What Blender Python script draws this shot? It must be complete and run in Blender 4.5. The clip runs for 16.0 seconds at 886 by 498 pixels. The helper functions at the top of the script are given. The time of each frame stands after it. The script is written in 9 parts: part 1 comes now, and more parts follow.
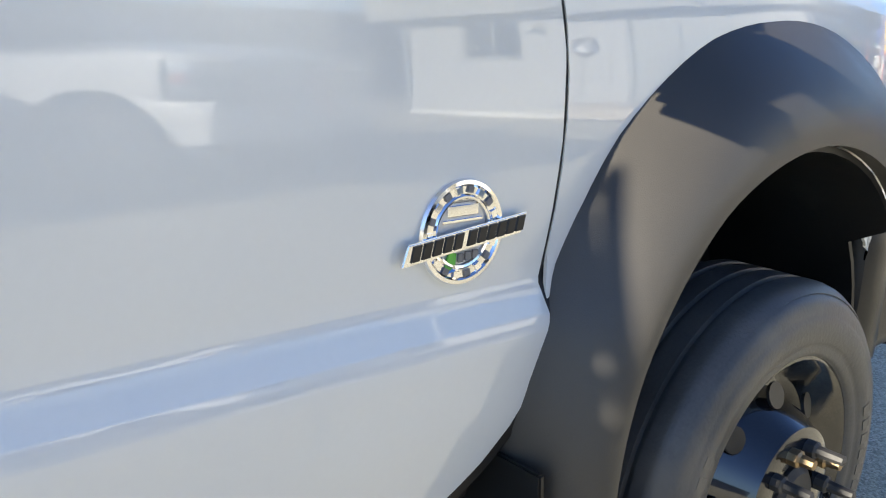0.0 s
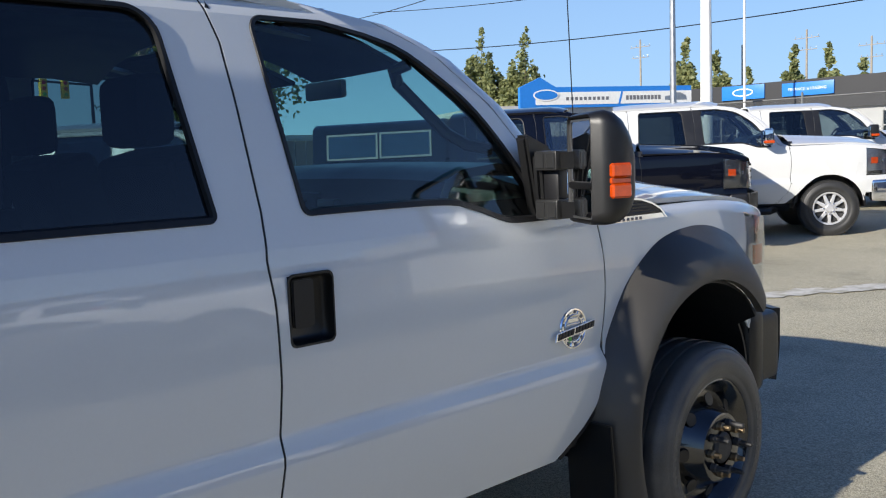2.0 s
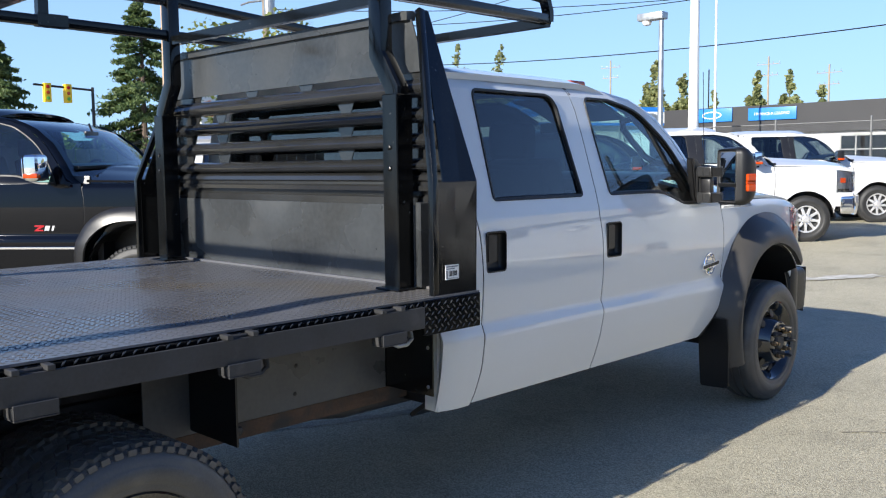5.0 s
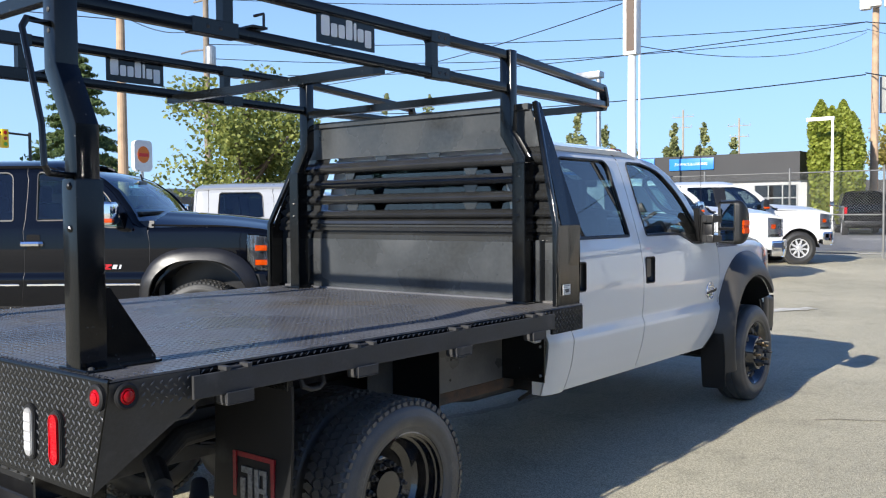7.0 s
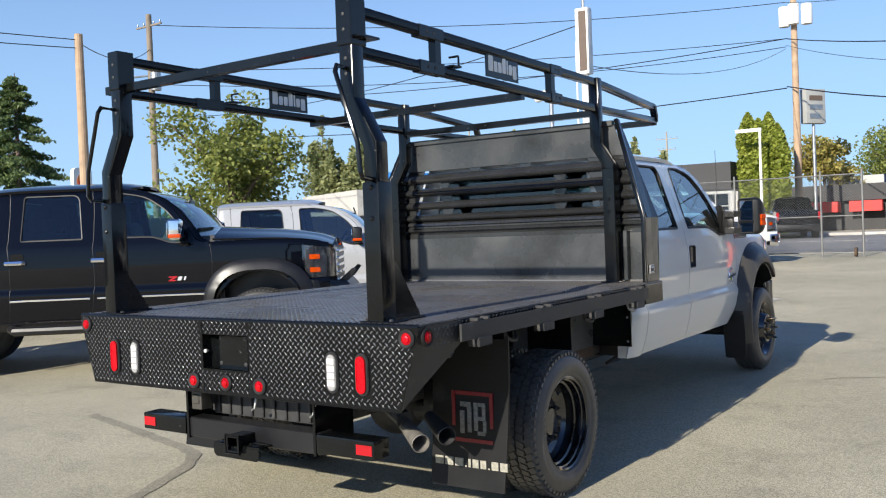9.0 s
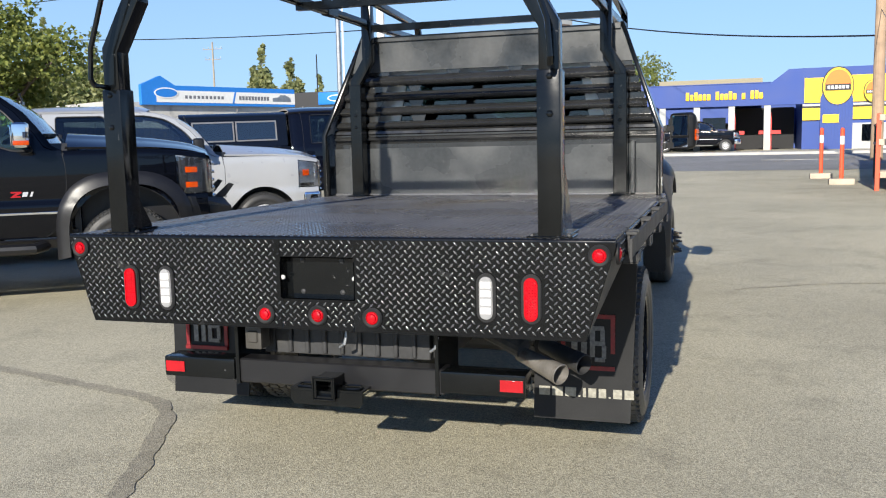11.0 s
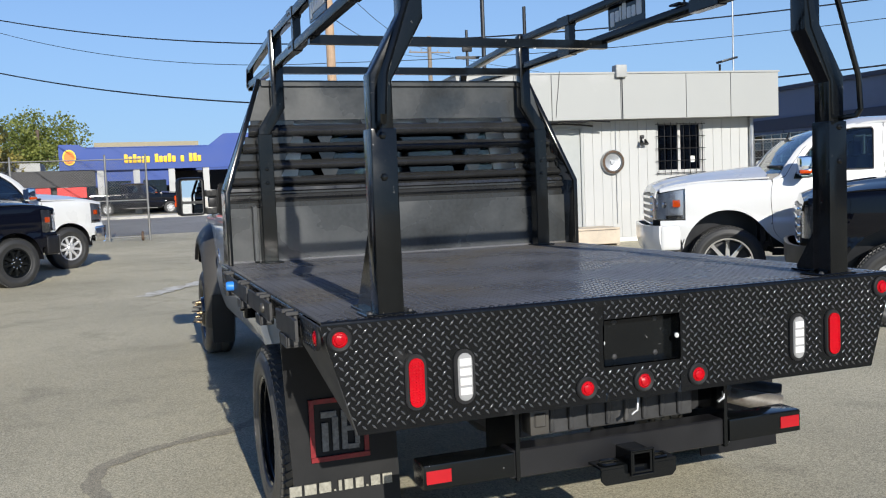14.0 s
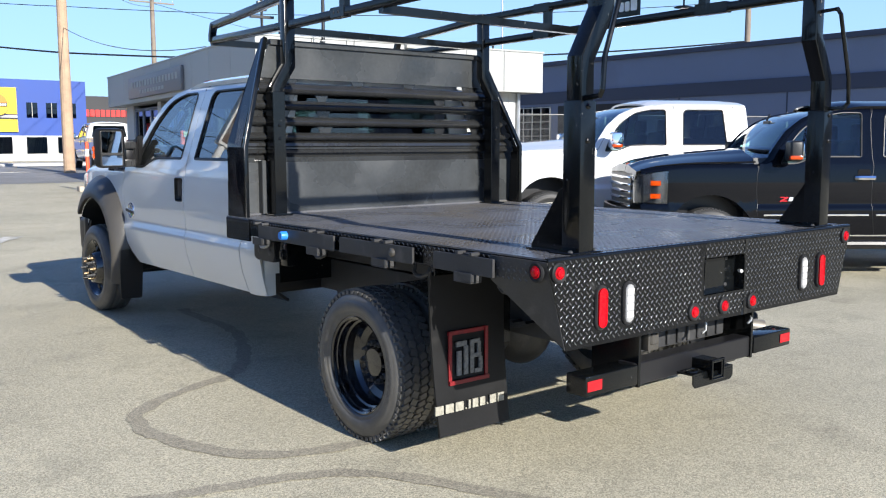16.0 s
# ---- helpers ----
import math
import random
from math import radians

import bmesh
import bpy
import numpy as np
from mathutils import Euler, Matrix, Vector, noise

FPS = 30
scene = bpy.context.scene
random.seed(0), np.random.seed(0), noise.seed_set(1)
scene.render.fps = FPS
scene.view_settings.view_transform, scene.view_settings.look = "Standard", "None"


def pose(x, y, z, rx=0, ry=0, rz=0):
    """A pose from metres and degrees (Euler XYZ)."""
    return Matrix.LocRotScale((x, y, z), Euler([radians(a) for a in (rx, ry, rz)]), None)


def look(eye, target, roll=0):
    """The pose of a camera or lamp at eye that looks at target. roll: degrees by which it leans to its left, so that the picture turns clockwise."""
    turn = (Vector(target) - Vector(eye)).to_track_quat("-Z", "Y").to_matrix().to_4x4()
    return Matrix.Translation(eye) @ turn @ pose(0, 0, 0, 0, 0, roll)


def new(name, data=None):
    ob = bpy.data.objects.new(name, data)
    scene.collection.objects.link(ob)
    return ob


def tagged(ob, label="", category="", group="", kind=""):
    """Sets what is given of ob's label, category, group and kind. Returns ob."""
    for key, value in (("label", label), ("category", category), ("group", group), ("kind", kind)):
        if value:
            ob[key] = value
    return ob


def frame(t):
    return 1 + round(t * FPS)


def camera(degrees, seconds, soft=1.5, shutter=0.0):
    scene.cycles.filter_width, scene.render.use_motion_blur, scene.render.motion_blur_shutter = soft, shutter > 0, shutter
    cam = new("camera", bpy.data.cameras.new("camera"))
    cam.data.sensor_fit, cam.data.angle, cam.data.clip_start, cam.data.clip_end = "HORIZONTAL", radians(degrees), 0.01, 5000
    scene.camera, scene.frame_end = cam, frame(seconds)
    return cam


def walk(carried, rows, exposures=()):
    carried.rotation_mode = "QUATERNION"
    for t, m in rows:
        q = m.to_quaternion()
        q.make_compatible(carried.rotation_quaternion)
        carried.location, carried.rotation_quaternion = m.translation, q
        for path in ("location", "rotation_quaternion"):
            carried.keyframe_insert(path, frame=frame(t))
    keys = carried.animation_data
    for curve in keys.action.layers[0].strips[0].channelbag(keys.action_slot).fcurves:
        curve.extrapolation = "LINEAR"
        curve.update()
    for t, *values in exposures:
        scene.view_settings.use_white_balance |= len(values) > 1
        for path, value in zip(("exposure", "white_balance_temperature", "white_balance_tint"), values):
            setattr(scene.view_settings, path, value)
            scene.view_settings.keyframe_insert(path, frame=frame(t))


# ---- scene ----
cam = camera(52.8, 16.0, soft=1.15)
PATH = [
    (0, (1.82, 4.542, 1.263), (0.358, 5.815, 0.77), 2.3),
    (0.5, (2.072, 4.138, 1.325), (0.634, 5.492, 1.01), -2.0),
    (1, (2.353, 3.732, 1.514), (0.928, 5.113, 1.263), -2.7),
    (1.5, (2.64, 3.36, 1.553), (1.19, 4.722, 1.346), -2.1),
    (2, (2.856, 2.957, 1.595), (1.406, 4.319, 1.388), -2.1),
    (2.5, (3.093, 2.516, 1.585), (1.638, 3.873, 1.381), -1.8),
    (3, (3.267, 2.062, 1.567), (1.814, 3.42, 1.358), -1.5),
    (3.5, (3.373, 1.58, 1.573), (1.922, 2.94, 1.363), -1.4),
    (4, (3.538, 1.125, 1.567), (2.088, 2.486, 1.352), -1.2),
    (4.2, (3.566, 0.939, 1.578), (2.122, 2.307, 1.365), -1.1),
    (6.3, (3.769, -0.888, 1.624), (2.461, 0.618, 1.484), -0.2),
    (6.5, (3.794, -1.065, 1.613), (2.488, 0.443, 1.471), -0.3),
    (7, (3.775, -1.485, 1.629), (2.517, 0.068, 1.548), -0.4),
    (7.5, (3.746, -1.924, 1.631), (2.509, -0.353, 1.582), -0.8),
    (8, (3.751, -2.336, 1.636), (2.519, -0.761, 1.603), -1.0),
    (8.5, (3.612, -2.703, 1.577), (2.439, -1.083, 1.57), -1.4),
    (9, (3.499, -3.1, 1.518), (2.367, -1.451, 1.477), -2.2),
    (9.5, (3.252, -3.354, 1.517), (2.188, -1.666, 1.378), -2.5),
    (9.7, (3.065, -3.407, 1.493), (2.072, -1.679, 1.322), -1.4),
    (11.8, (0.628, -3.285, 1.484), (0.362, -1.314, 1.271), -1.9),
    (12, (0.386, -3.307, 1.491), (0.237, -1.32, 1.309), -1.3),
    (12.5, (-0.172, -3.248, 1.498), (-0.049, -1.262, 1.295), -0.6),
    (13, (-0.736, -3.074, 1.537), (-0.368, -1.123, 1.295), -3.5),
    (13.5, (-1.293, -3.021, 1.554), (-0.723, -1.114, 1.355), -2.5),
    (14, (-1.83, -2.875, 1.546), (-1.148, -1.0, 1.406), -2.3),
    (14.5, (-2.375, -2.792, 1.536), (-1.535, -0.986, 1.363), -1.2),
    (15, (-2.784, -2.627, 1.532), (-1.727, -0.941, 1.33), -0.4),
    (15.5, (-3.268, -2.499, 1.588), (-2.05, -0.924, 1.396), -0.5),
    (16, (-3.769, -2.484, 1.571), (-2.521, -0.939, 1.338), -0.1),
]
EXPOSURE = [(0, 1.5, 7250, 8), (0.5, 0.87, 7050, 9), (1, 0.5, 6750, 10), (2.5, 0.35, 6550, 10), (3.2, 0.6, 6450, 10), (4.2, 0.75, 6500, 10), (6.5, 0.7, 6500, 10), (7, 0.7, 6500, 10), (8, 0.45, 6700, 10), (9.5, 0.53, 6750, 9), (11.8, 0.45, 6600, 9), (13, 0.33, 6550, 9), (14, 0.18, 6450, 9), (15, 0.42, 6450, 10), (16, 0.8, 6400, 10)]
walk(cam, [(t, look(eye, target, roll)) for t, eye, target, roll in PATH], EXPOSURE)

# ---------------------------------------------------------------- light
SUN_UP, SUN_TURN = 24.0, 1.6          # degrees above the horizon; drift of the shadows to +x
world = bpy.data.worlds.new("sky")
scene.world = world
world.use_nodes = True
wn = world.node_tree.nodes
sky = wn.new("ShaderNodeTexSky")
sky.sky_type = "NISHITA"
sky.sun_disc = False
sky.sun_elevation = radians(SUN_UP)
sky.sun_rotation = radians(180 + SUN_TURN)
sky.altitude, sky.air_density, sky.dust_density, sky.ozone_density = 60, 0.62, 0.02, 3.0
wn["Background"].inputs["Strength"].default_value = 0.145
deep = wn.new("ShaderNodeHueSaturation")
deep.inputs["Saturation"].default_value, deep.inputs["Hue"].default_value = 1.1, 0.508
world.node_tree.links.new(sky.outputs[0], deep.inputs["Color"])
# summer haze: an even pale blue that thins out with height
way_up, parts_of, thin, haze = wn.new("ShaderNodeTexCoord"), wn.new("ShaderNodeSeparateXYZ"), wn.new("ShaderNodeMapRange"), wn.new("ShaderNodeMix")
haze.data_type = "RGBA"
thin.interpolation_type = "SMOOTHSTEP"
thin.inputs["From Min"].default_value, thin.inputs["From Max"].default_value = -0.05, 0.55
thin.inputs["To Min"].default_value, thin.inputs["To Max"].default_value = 0.92, 0.0
haze.inputs["B"].default_value = (1.98, 3.2, 4.7, 1)
world.node_tree.links.new(way_up.outputs["Generated"], parts_of.inputs[0])
world.node_tree.links.new(parts_of.outputs["Z"], thin.inputs["Value"])
world.node_tree.links.new(thin.outputs[0], haze.inputs["Factor"])
world.node_tree.links.new(deep.outputs[0], haze.inputs["A"])
world.node_tree.links.new(haze.outputs["Result"], wn["Background"].inputs["Color"])
sun = new("sun", bpy.data.lights.new("sun", "SUN"))
sun.data.energy, sun.data.angle, sun.data.color = 5.0, radians(0.55), (1.0, 0.95, 0.86)
sun_from = Vector((-math.sin(radians(SUN_TURN)), -math.cos(radians(SUN_TURN)), math.tan(radians(SUN_UP)))) * 40
sun.matrix_world = look(sun_from, (0, 0, 0))


# ---------------------------------------------------------------- materials
def material(name, color, rough=0.6, metal=0.0, vary=0.12, size=6.0, fine=90.0, bump=0.0, coat=0.0, each=0.0, spread=0.12, dirt=None, spec=0.5):
    """A surface with a coarse and a fine change of tone, roughness and relief."""
    m = bpy.data.materials.new(name)
    m.use_nodes = True
    nt = m.node_tree
    n, link = nt.nodes, nt.links.new
    b = n["Principled BSDF"]
    b.inputs["Metallic"].default_value = metal
    b.inputs["Coat Weight"].default_value = coat
    b.inputs["Specular IOR Level"].default_value = spec
    b.inputs["Coat Roughness"].default_value = 0.03
    b.inputs["Coat IOR"].default_value = 1.7
    tex = n.new("ShaderNodeTexCoord")
    coarse, small = n.new("ShaderNodeTexNoise"), n.new("ShaderNodeTexNoise")
    coarse.inputs["Scale"].default_value, coarse.inputs["Detail"].default_value = size, 5
    small.inputs["Scale"].default_value, small.inputs["Detail"].default_value = fine, 4
    for t in (coarse, small):
        link(tex.outputs["Object"], t.inputs["Vector"])
    add = n.new("ShaderNodeMath")
    add.operation = "MULTIPLY_ADD"
    add.inputs[1].default_value = 0.5
    link(small.outputs["Fac"], add.inputs[0])
    link(coarse.outputs["Fac"], add.inputs[2])
    ramp = n.new("ShaderNodeMapRange")
    ramp.inputs["From Min"].default_value, ramp.inputs["From Max"].default_value = 0.45, 1.05
    ramp.inputs["To Min"].default_value, ramp.inputs["To Max"].default_value = 1 - vary, 1 + vary
    link(add.outputs[0], ramp.inputs["Value"])
    tone = n.new("ShaderNodeMix")
    tone.data_type, tone.blend_type = "RGBA", "MULTIPLY"
    tone.inputs["Factor"].default_value = 1
    tone.inputs["A"].default_value = (*color, 1)
    link(ramp.outputs[0], tone.inputs["B"])
    out = tone.outputs["Result"]
    if each:
        info = n.new("ShaderNodeObjectInfo")
        rr = n.new("ShaderNodeMapRange")
        rr.inputs["To Min"].default_value, rr.inputs["To Max"].default_value = 1 - each, 1 + each
        link(info.outputs["Random"], rr.inputs["Value"])
        t2 = n.new("ShaderNodeMix")
        t2.data_type, t2.blend_type = "RGBA", "MULTIPLY"
        t2.inputs["Factor"].default_value = 1
        link(out, t2.inputs["A"])
        link(rr.outputs[0], t2.inputs["B"])
        out = t2.outputs["Result"]
    if dirt:
        dn, dr = n.new("ShaderNodeTexNoise"), n.new("ShaderNodeMapRange")
        dn.inputs["Scale"].default_value, dn.inputs["Detail"].default_value = dirt[1], 6
        dr.inputs["From Min"].default_value, dr.inputs["From Max"].default_value = dirt[2], dirt[2] + 0.16
        link(tex.outputs["Object"], dn.inputs["Vector"])
        link(dn.outputs["Fac"], dr.inputs["Value"])
        t3 = n.new("ShaderNodeMix")
        t3.data_type = "RGBA"
        link(dr.outputs[0], t3.inputs["Factor"])
        link(out, t3.inputs["A"])
        t3.inputs["B"].default_value = (*dirt[0], 1)
        out = t3.outputs["Result"]
    link(out, b.inputs["Base Color"])
    rg = n.new("ShaderNodeMapRange")
    rg.inputs["To Min"].default_value, rg.inputs["To Max"].default_value = max(0.02, rough * (1 - spread)), min(1, rough * (1 + spread))
    rg.inputs["From Min"].default_value, rg.inputs["From Max"].default_value = 0.3, 0.7
    link(coarse.outputs["Fac"], rg.inputs["Value"])
    link(rg.outputs[0], b.inputs["Roughness"])
    if bump:
        bp = n.new("ShaderNodeBump")
        bp.inputs["Strength"].default_value, bp.inputs["Distance"].default_value = bump, 0.004
        link(small.outputs["Fac"], bp.inputs["Height"])
        link(bp.outputs[0], b.inputs["Normal"])
    return m


def glass(name, tint, gloss=1.0, facing=0.065):
    """Tinted pane: lets light through, mirrors more at a flat angle."""
    m = bpy.data.materials.new(name)
    m.use_nodes = True
    n, link = m.node_tree.nodes, m.node_tree.links.new
    n.remove(n["Principled BSDF"])
    clear, shine, mix, edge = n.new("ShaderNodeBsdfTransparent"), n.new("ShaderNodeBsdfGlossy"), n.new("ShaderNodeMixShader"), n.new("ShaderNodeLayerWeight")
    power, base = n.new("ShaderNodeMath"), n.new("ShaderNodeMath")
    power.operation, base.operation = "POWER", "MULTIPLY_ADD"
    clear.inputs["Color"].default_value = (*tint, 1)
    shine.inputs["Color"].default_value = (gloss, gloss, gloss, 1)
    shine.inputs["Roughness"].default_value = 0.01
    edge.inputs["Blend"].default_value, power.inputs[1].default_value = 0.5, 3.3
    base.inputs[1].default_value, base.inputs[2].default_value = 0.9, facing
    link(edge.outputs["Facing"], power.inputs[0])
    link(power.outputs[0], base.inputs[0])
    link(base.outputs[0], mix.inputs["Fac"])
    link(clear.outputs[0], mix.inputs[1])
    link(shine.outputs[0], mix.inputs[2])
    link(mix.outputs[0], n["Material Output"].inputs["Surface"])
    return m


WHITE = material("white_paint", (0.685, 0.705, 0.70), 0.5, vary=0.02, size=1.5, coat=1.0, spec=0.3)
WHITE_B = material("white_truck_paint", (0.66, 0.665, 0.66), 0.3, vary=0.02, size=1.5, coat=0.9)
BLACK_CAR = material("black_car_paint", (0.002, 0.0025, 0.0045), 0.03, vary=0.1, size=2, spec=0.34)
SILVER = material("silver_white_paint", (0.36, 0.37, 0.385), 0.3, vary=0.02, coat=0.9)
NAVY_CAR = material("dark_navy_paint", (0.0028, 0.0036, 0.008), 0.05, vary=0.1, size=2, spec=0.34)
PLASTIC = material("black_textured_plastic", (0.055, 0.051, 0.045), 0.42, vary=0.12, fine=500, bump=0.12)
SHELL = material("black_moulded_plastic", (0.0085, 0.0085, 0.009), 0.38, vary=0.12, fine=500, bump=0.1)
TRIM = material("black_trim", (0.009, 0.009, 0.0105), 0.38, vary=0.15)
RUBBER_DARK = material("dark_rubber", (0.03, 0.03, 0.03), 0.55, vary=0.25, size=9, fine=160, bump=0.2)
RUBBER = material("rubber", (0.084, 0.082, 0.078), 0.42, vary=0.25, size=9, fine=160, bump=0.2, dirt=((0.115, 0.107, 0.095), 9, 0.53))
STEEL = material("black_painted_steel", (0.0042, 0.005, 0.0056), 0.14, vary=0.3, size=5, fine=60, bump=0.03, spread=0.5, spec=0.38, dirt=((0.26, 0.26, 0.25), 46, 0.70))
PANEL = material("headboard_steel", (0.041, 0.044, 0.046), 0.30, vary=0.4, size=2.6, fine=40, bump=0.03, spread=0.7, dirt=((0.070, 0.072, 0.073), 2.3, 0.59))
DECK = material("worn_tread_deck", (0.108, 0.109, 0.117), 0.30, vary=0.3, size=2.2, fine=70, spread=0.4, bump=0.05, dirt=((0.12, 0.11, 0.098), 1.6, 0.52))
TREAD = material("tread_plate_black", (0.0045, 0.005, 0.006), 0.15, vary=0.25, size=8, fine=80, spread=0.35, coat=0.0, dirt=((0.045, 0.044, 0.043), 5, 0.66), spec=0.3)
RIM = material("black_wheel_paint", (0.008, 0.0085, 0.0105), 0.16, vary=0.2, size=7, fine=90, spread=0.4, coat=0.6)
LUG = material("tread_lug", (0.048, 0.049, 0.051), 0.17, vary=0.3, size=5, fine=60, spread=0.3, spec=0.7)
LOUVRE = material("louvre_steel", (0.022, 0.0227, 0.023), 0.17, vary=0.25, size=4, fine=50, spread=0.6, dirt=((0.03, 0.029, 0.028), 3.2, 0.6), spec=0.75)
SEAL = material("window_rubber", (0.010, 0.010, 0.011), 0.45, vary=0.1, spec=0.4)
GROMMET = material("lamp_rubber", (0.012, 0.012, 0.013), 0.65, vary=0.2, spec=0.3)
FLAP = material("flap_rubber", (0.011, 0.011, 0.0115), 0.42, vary=0.3, size=5, fine=120, dirt=((0.04, 0.038, 0.036), 4, 0.62), spec=0.25)
CHROME = material("chrome", (0.85, 0.85, 0.86), 0.06, metal=1.0, vary=0.04)
ALLOY = material("alloy", (0.62, 0.62, 0.63), 0.34, metal=0.45, vary=0.1)
DULL = material("galvanised", (0.42, 0.43, 0.44), 0.45, metal=0.9, vary=0.2)
BRASS = material("worn_nut", (0.30, 0.22, 0.13), 0.42, metal=0.9, vary=0.3, fine=300)
TIP = material("sooty_steel", (0.22, 0.205, 0.185), 0.5, metal=0.4, vary=0.25, size=14, fine=120, dirt=((0.12, 0.09, 0.07), 16, 0.56))
SIDE_PLATE = material("dusty_black_plate", (0.082, 0.085, 0.087), 0.38, vary=0.3, size=3, fine=50, spread=0.5, dirt=((0.125, 0.123, 0.118), 2.5, 0.55))
RUST = material("rusty_frame", (0.10, 0.062, 0.04), 0.85, vary=0.4, size=9, bump=0.3, dirt=((0.05, 0.045, 0.04), 7, 0.5))
FRAME = material("chassis_black", (0.034, 0.034, 0.035), 0.55, vary=0.35, size=10, bump=0.1, dirt=((0.075, 0.072, 0.069), 9, 0.6))
RED_LENS = material("red_lens", (0.42, 0.002, 0.008), 0.10, vary=0.2, fine=400, spec=0.3, bump=0.25)
WHITE_LENS = material("white_lens", (0.72, 0.71, 0.69), 0.14, vary=0.06, fine=300, coat=1.0)
AMBER = material("amber_lens", (0.50, 0.055, 0.002), 0.12, vary=0.3, size=30, fine=300, spec=0.6)
RED_TAPE = material("red_reflector", (0.40, 0.008, 0.014), 0.25, vary=0.15, fine=700, bump=0.1)
LENS_GAP = material("clear_lens_base", (0.30, 0.30, 0.30), 0.2, vary=0.1, fine=300)
DULL_MARK = material("worn_marking", (0.17, 0.168, 0.16), 0.6, vary=0.5, size=60)
CREAM_MARK = material("cream_marking", (0.30, 0.285, 0.235), 0.6, vary=0.4, size=60)
WHITE_MARK = material("white_marking", (0.8, 0.79, 0.75), 0.5, vary=0.08)
GREEN_MARK = material("green_marking", (0.1, 0.42, 0.06), 0.4)
BLUE_MARK = material("blue_marking", (0.03, 0.22, 0.7), 0.35, vary=0.1)
GREY_MARK = material("grey_marking", (0.16, 0.16, 0.17), 0.45)
SEAT = material("grey_seat", (0.018, 0.018, 0.021), 0.85, vary=0.15, fine=200, bump=0.2)
TINT_FACE = material("display_face", (0.02, 0.03, 0.04), 0.08, vary=0.1)
GREY_RIM = material("grey_bezel", (0.05, 0.05, 0.05), 0.3, vary=0.1)
CLAMP = material("satin_black_plastic", (0.022, 0.022, 0.022), 0.3, vary=0.15, fine=300)
FENCE = material("aged_fence_steel", (0.20, 0.20, 0.195), 0.55, metal=0.5, vary=0.25)
LOGO_RED = material("worn_red_print", (0.20, 0.010, 0.014), 0.45, vary=0.3, size=40)
MIRROR = material("mirror_glass", (0.9, 0.92, 0.95), 0.01, metal=1.0, vary=0.0, spread=0)
GLASS = glass("window_glass", (0.56, 0.77, 0.75))
TINT = glass("dark_window_glass", (0.20, 0.26, 0.28))
CLEAR = glass("headlight_glass", (0.9, 0.92, 0.95))
BGGLASS = glass("car_glass", (0.46, 0.54, 0.54), facing=0.13)


# ---------------------------------------------------------------- building helpers
def link_mesh(name, bm, mat, smooth=True, sharp=32):
    me = bpy.data.meshes.new(name)
    bm.normal_update()
    bm.to_mesh(me)
    bm.free()
    for m in mat if isinstance(mat, (list, tuple)) else (mat,):
        me.materials.append(m)
    if smooth:
        me.polygons.foreach_set("use_smooth", [True] * len(me.polygons))
        me.set_sharp_from_angle(angle=radians(sharp))
    return new(name, me)


def part(name, bm, mat, parent=None, label="", smooth=True, sharp=25):
    ob = link_mesh(name, bm, mat, smooth, sharp)
    if parent:
        ob.parent = parent
    if label:
        tagged(ob, label)
    return ob


def thing(name, label, category, m=Matrix(), group="", kind=""):
    ob = new(name)
    ob.empty_display_size = 0.2
    ob.matrix_world = m
    return tagged(ob, label, category, group, kind)


def B():
    return bmesh.new()


def box(bm, x0, x1, y0, y1, z0, z1, bevel=0.0, m=None, seg=2):
    r = bmesh.ops.create_cube(bm, size=1, matrix=Matrix.Translation(((x0 + x1) / 2, (y0 + y1) / 2, (z0 + z1) / 2)) @ Matrix.Diagonal((abs(x1 - x0), abs(y1 - y0), abs(z1 - z0), 1)))
    vs = r["verts"]
    if bevel:
        seg = 1 if bevel <= 0.006 else seg
        es = list({e for v in vs for e in v.link_edges})
        out = bmesh.ops.bevel(bm, geom=es, offset=bevel, segments=seg, affect="EDGES", profile=0.6)
        vs = list({v for f in out["faces"] for v in f.verts} | {v for v in vs if v.is_valid})
    if m:
        bmesh.ops.transform(bm, matrix=m, verts=vs)
    return bm


def prism(bm, pts, axis, a, b, bevel=0.0):
    """A flat outline (in the two other axes, in order) with depth from a to b along an axis."""
    def at(p, v):
        return {"x": (v, p[0], p[1]), "y": (p[0], v, p[1]), "z": (p[0], p[1], v)}[axis]
    lo = [bm.verts.new(at(p, a)) for p in pts]
    hi = [bm.verts.new(at(p, b)) for p in pts]
    fs = [bm.faces.new(lo), bm.faces.new(hi[::-1])]
    for i in range(len(pts)):
        j = (i + 1) % len(pts)
        fs.append(bm.faces.new((lo[i], hi[i], hi[j], lo[j])))
    bmesh.ops.recalc_face_normals(bm, faces=fs)
    if bevel:
        bmesh.ops.bevel(bm, geom=list({e for f in fs for e in f.edges}), offset=bevel, segments=2, affect="EDGES")
    return bm


def lathe(bm, prof, m, n=40, closed=False):
    """Turns (radius, along) points about the z axis of m."""
    rings = [[bm.verts.new(m @ Vector((r * math.cos(2 * math.pi * i / n), r * math.sin(2 * math.pi * i / n), a))) for i in range(n)] for r, a in prof]
    fs = []
    pairs = list(zip(rings, rings[1:])) + ([(rings[-1], rings[0])] if closed else [])
    for p, q in pairs:
        for i in range(n):
            j = (i + 1) % n
            fs.append(bm.faces.new((p[i], p[j], q[j], q[i])))
    if not closed:
        for ring, r in ((rings[0], prof[0][0]), (rings[-1], prof[-1][0])):
            if r > 0.0005:
                fs.append(bm.faces.new(ring))
    bmesh.ops.recalc_face_normals(bm, faces=fs)
    return bm


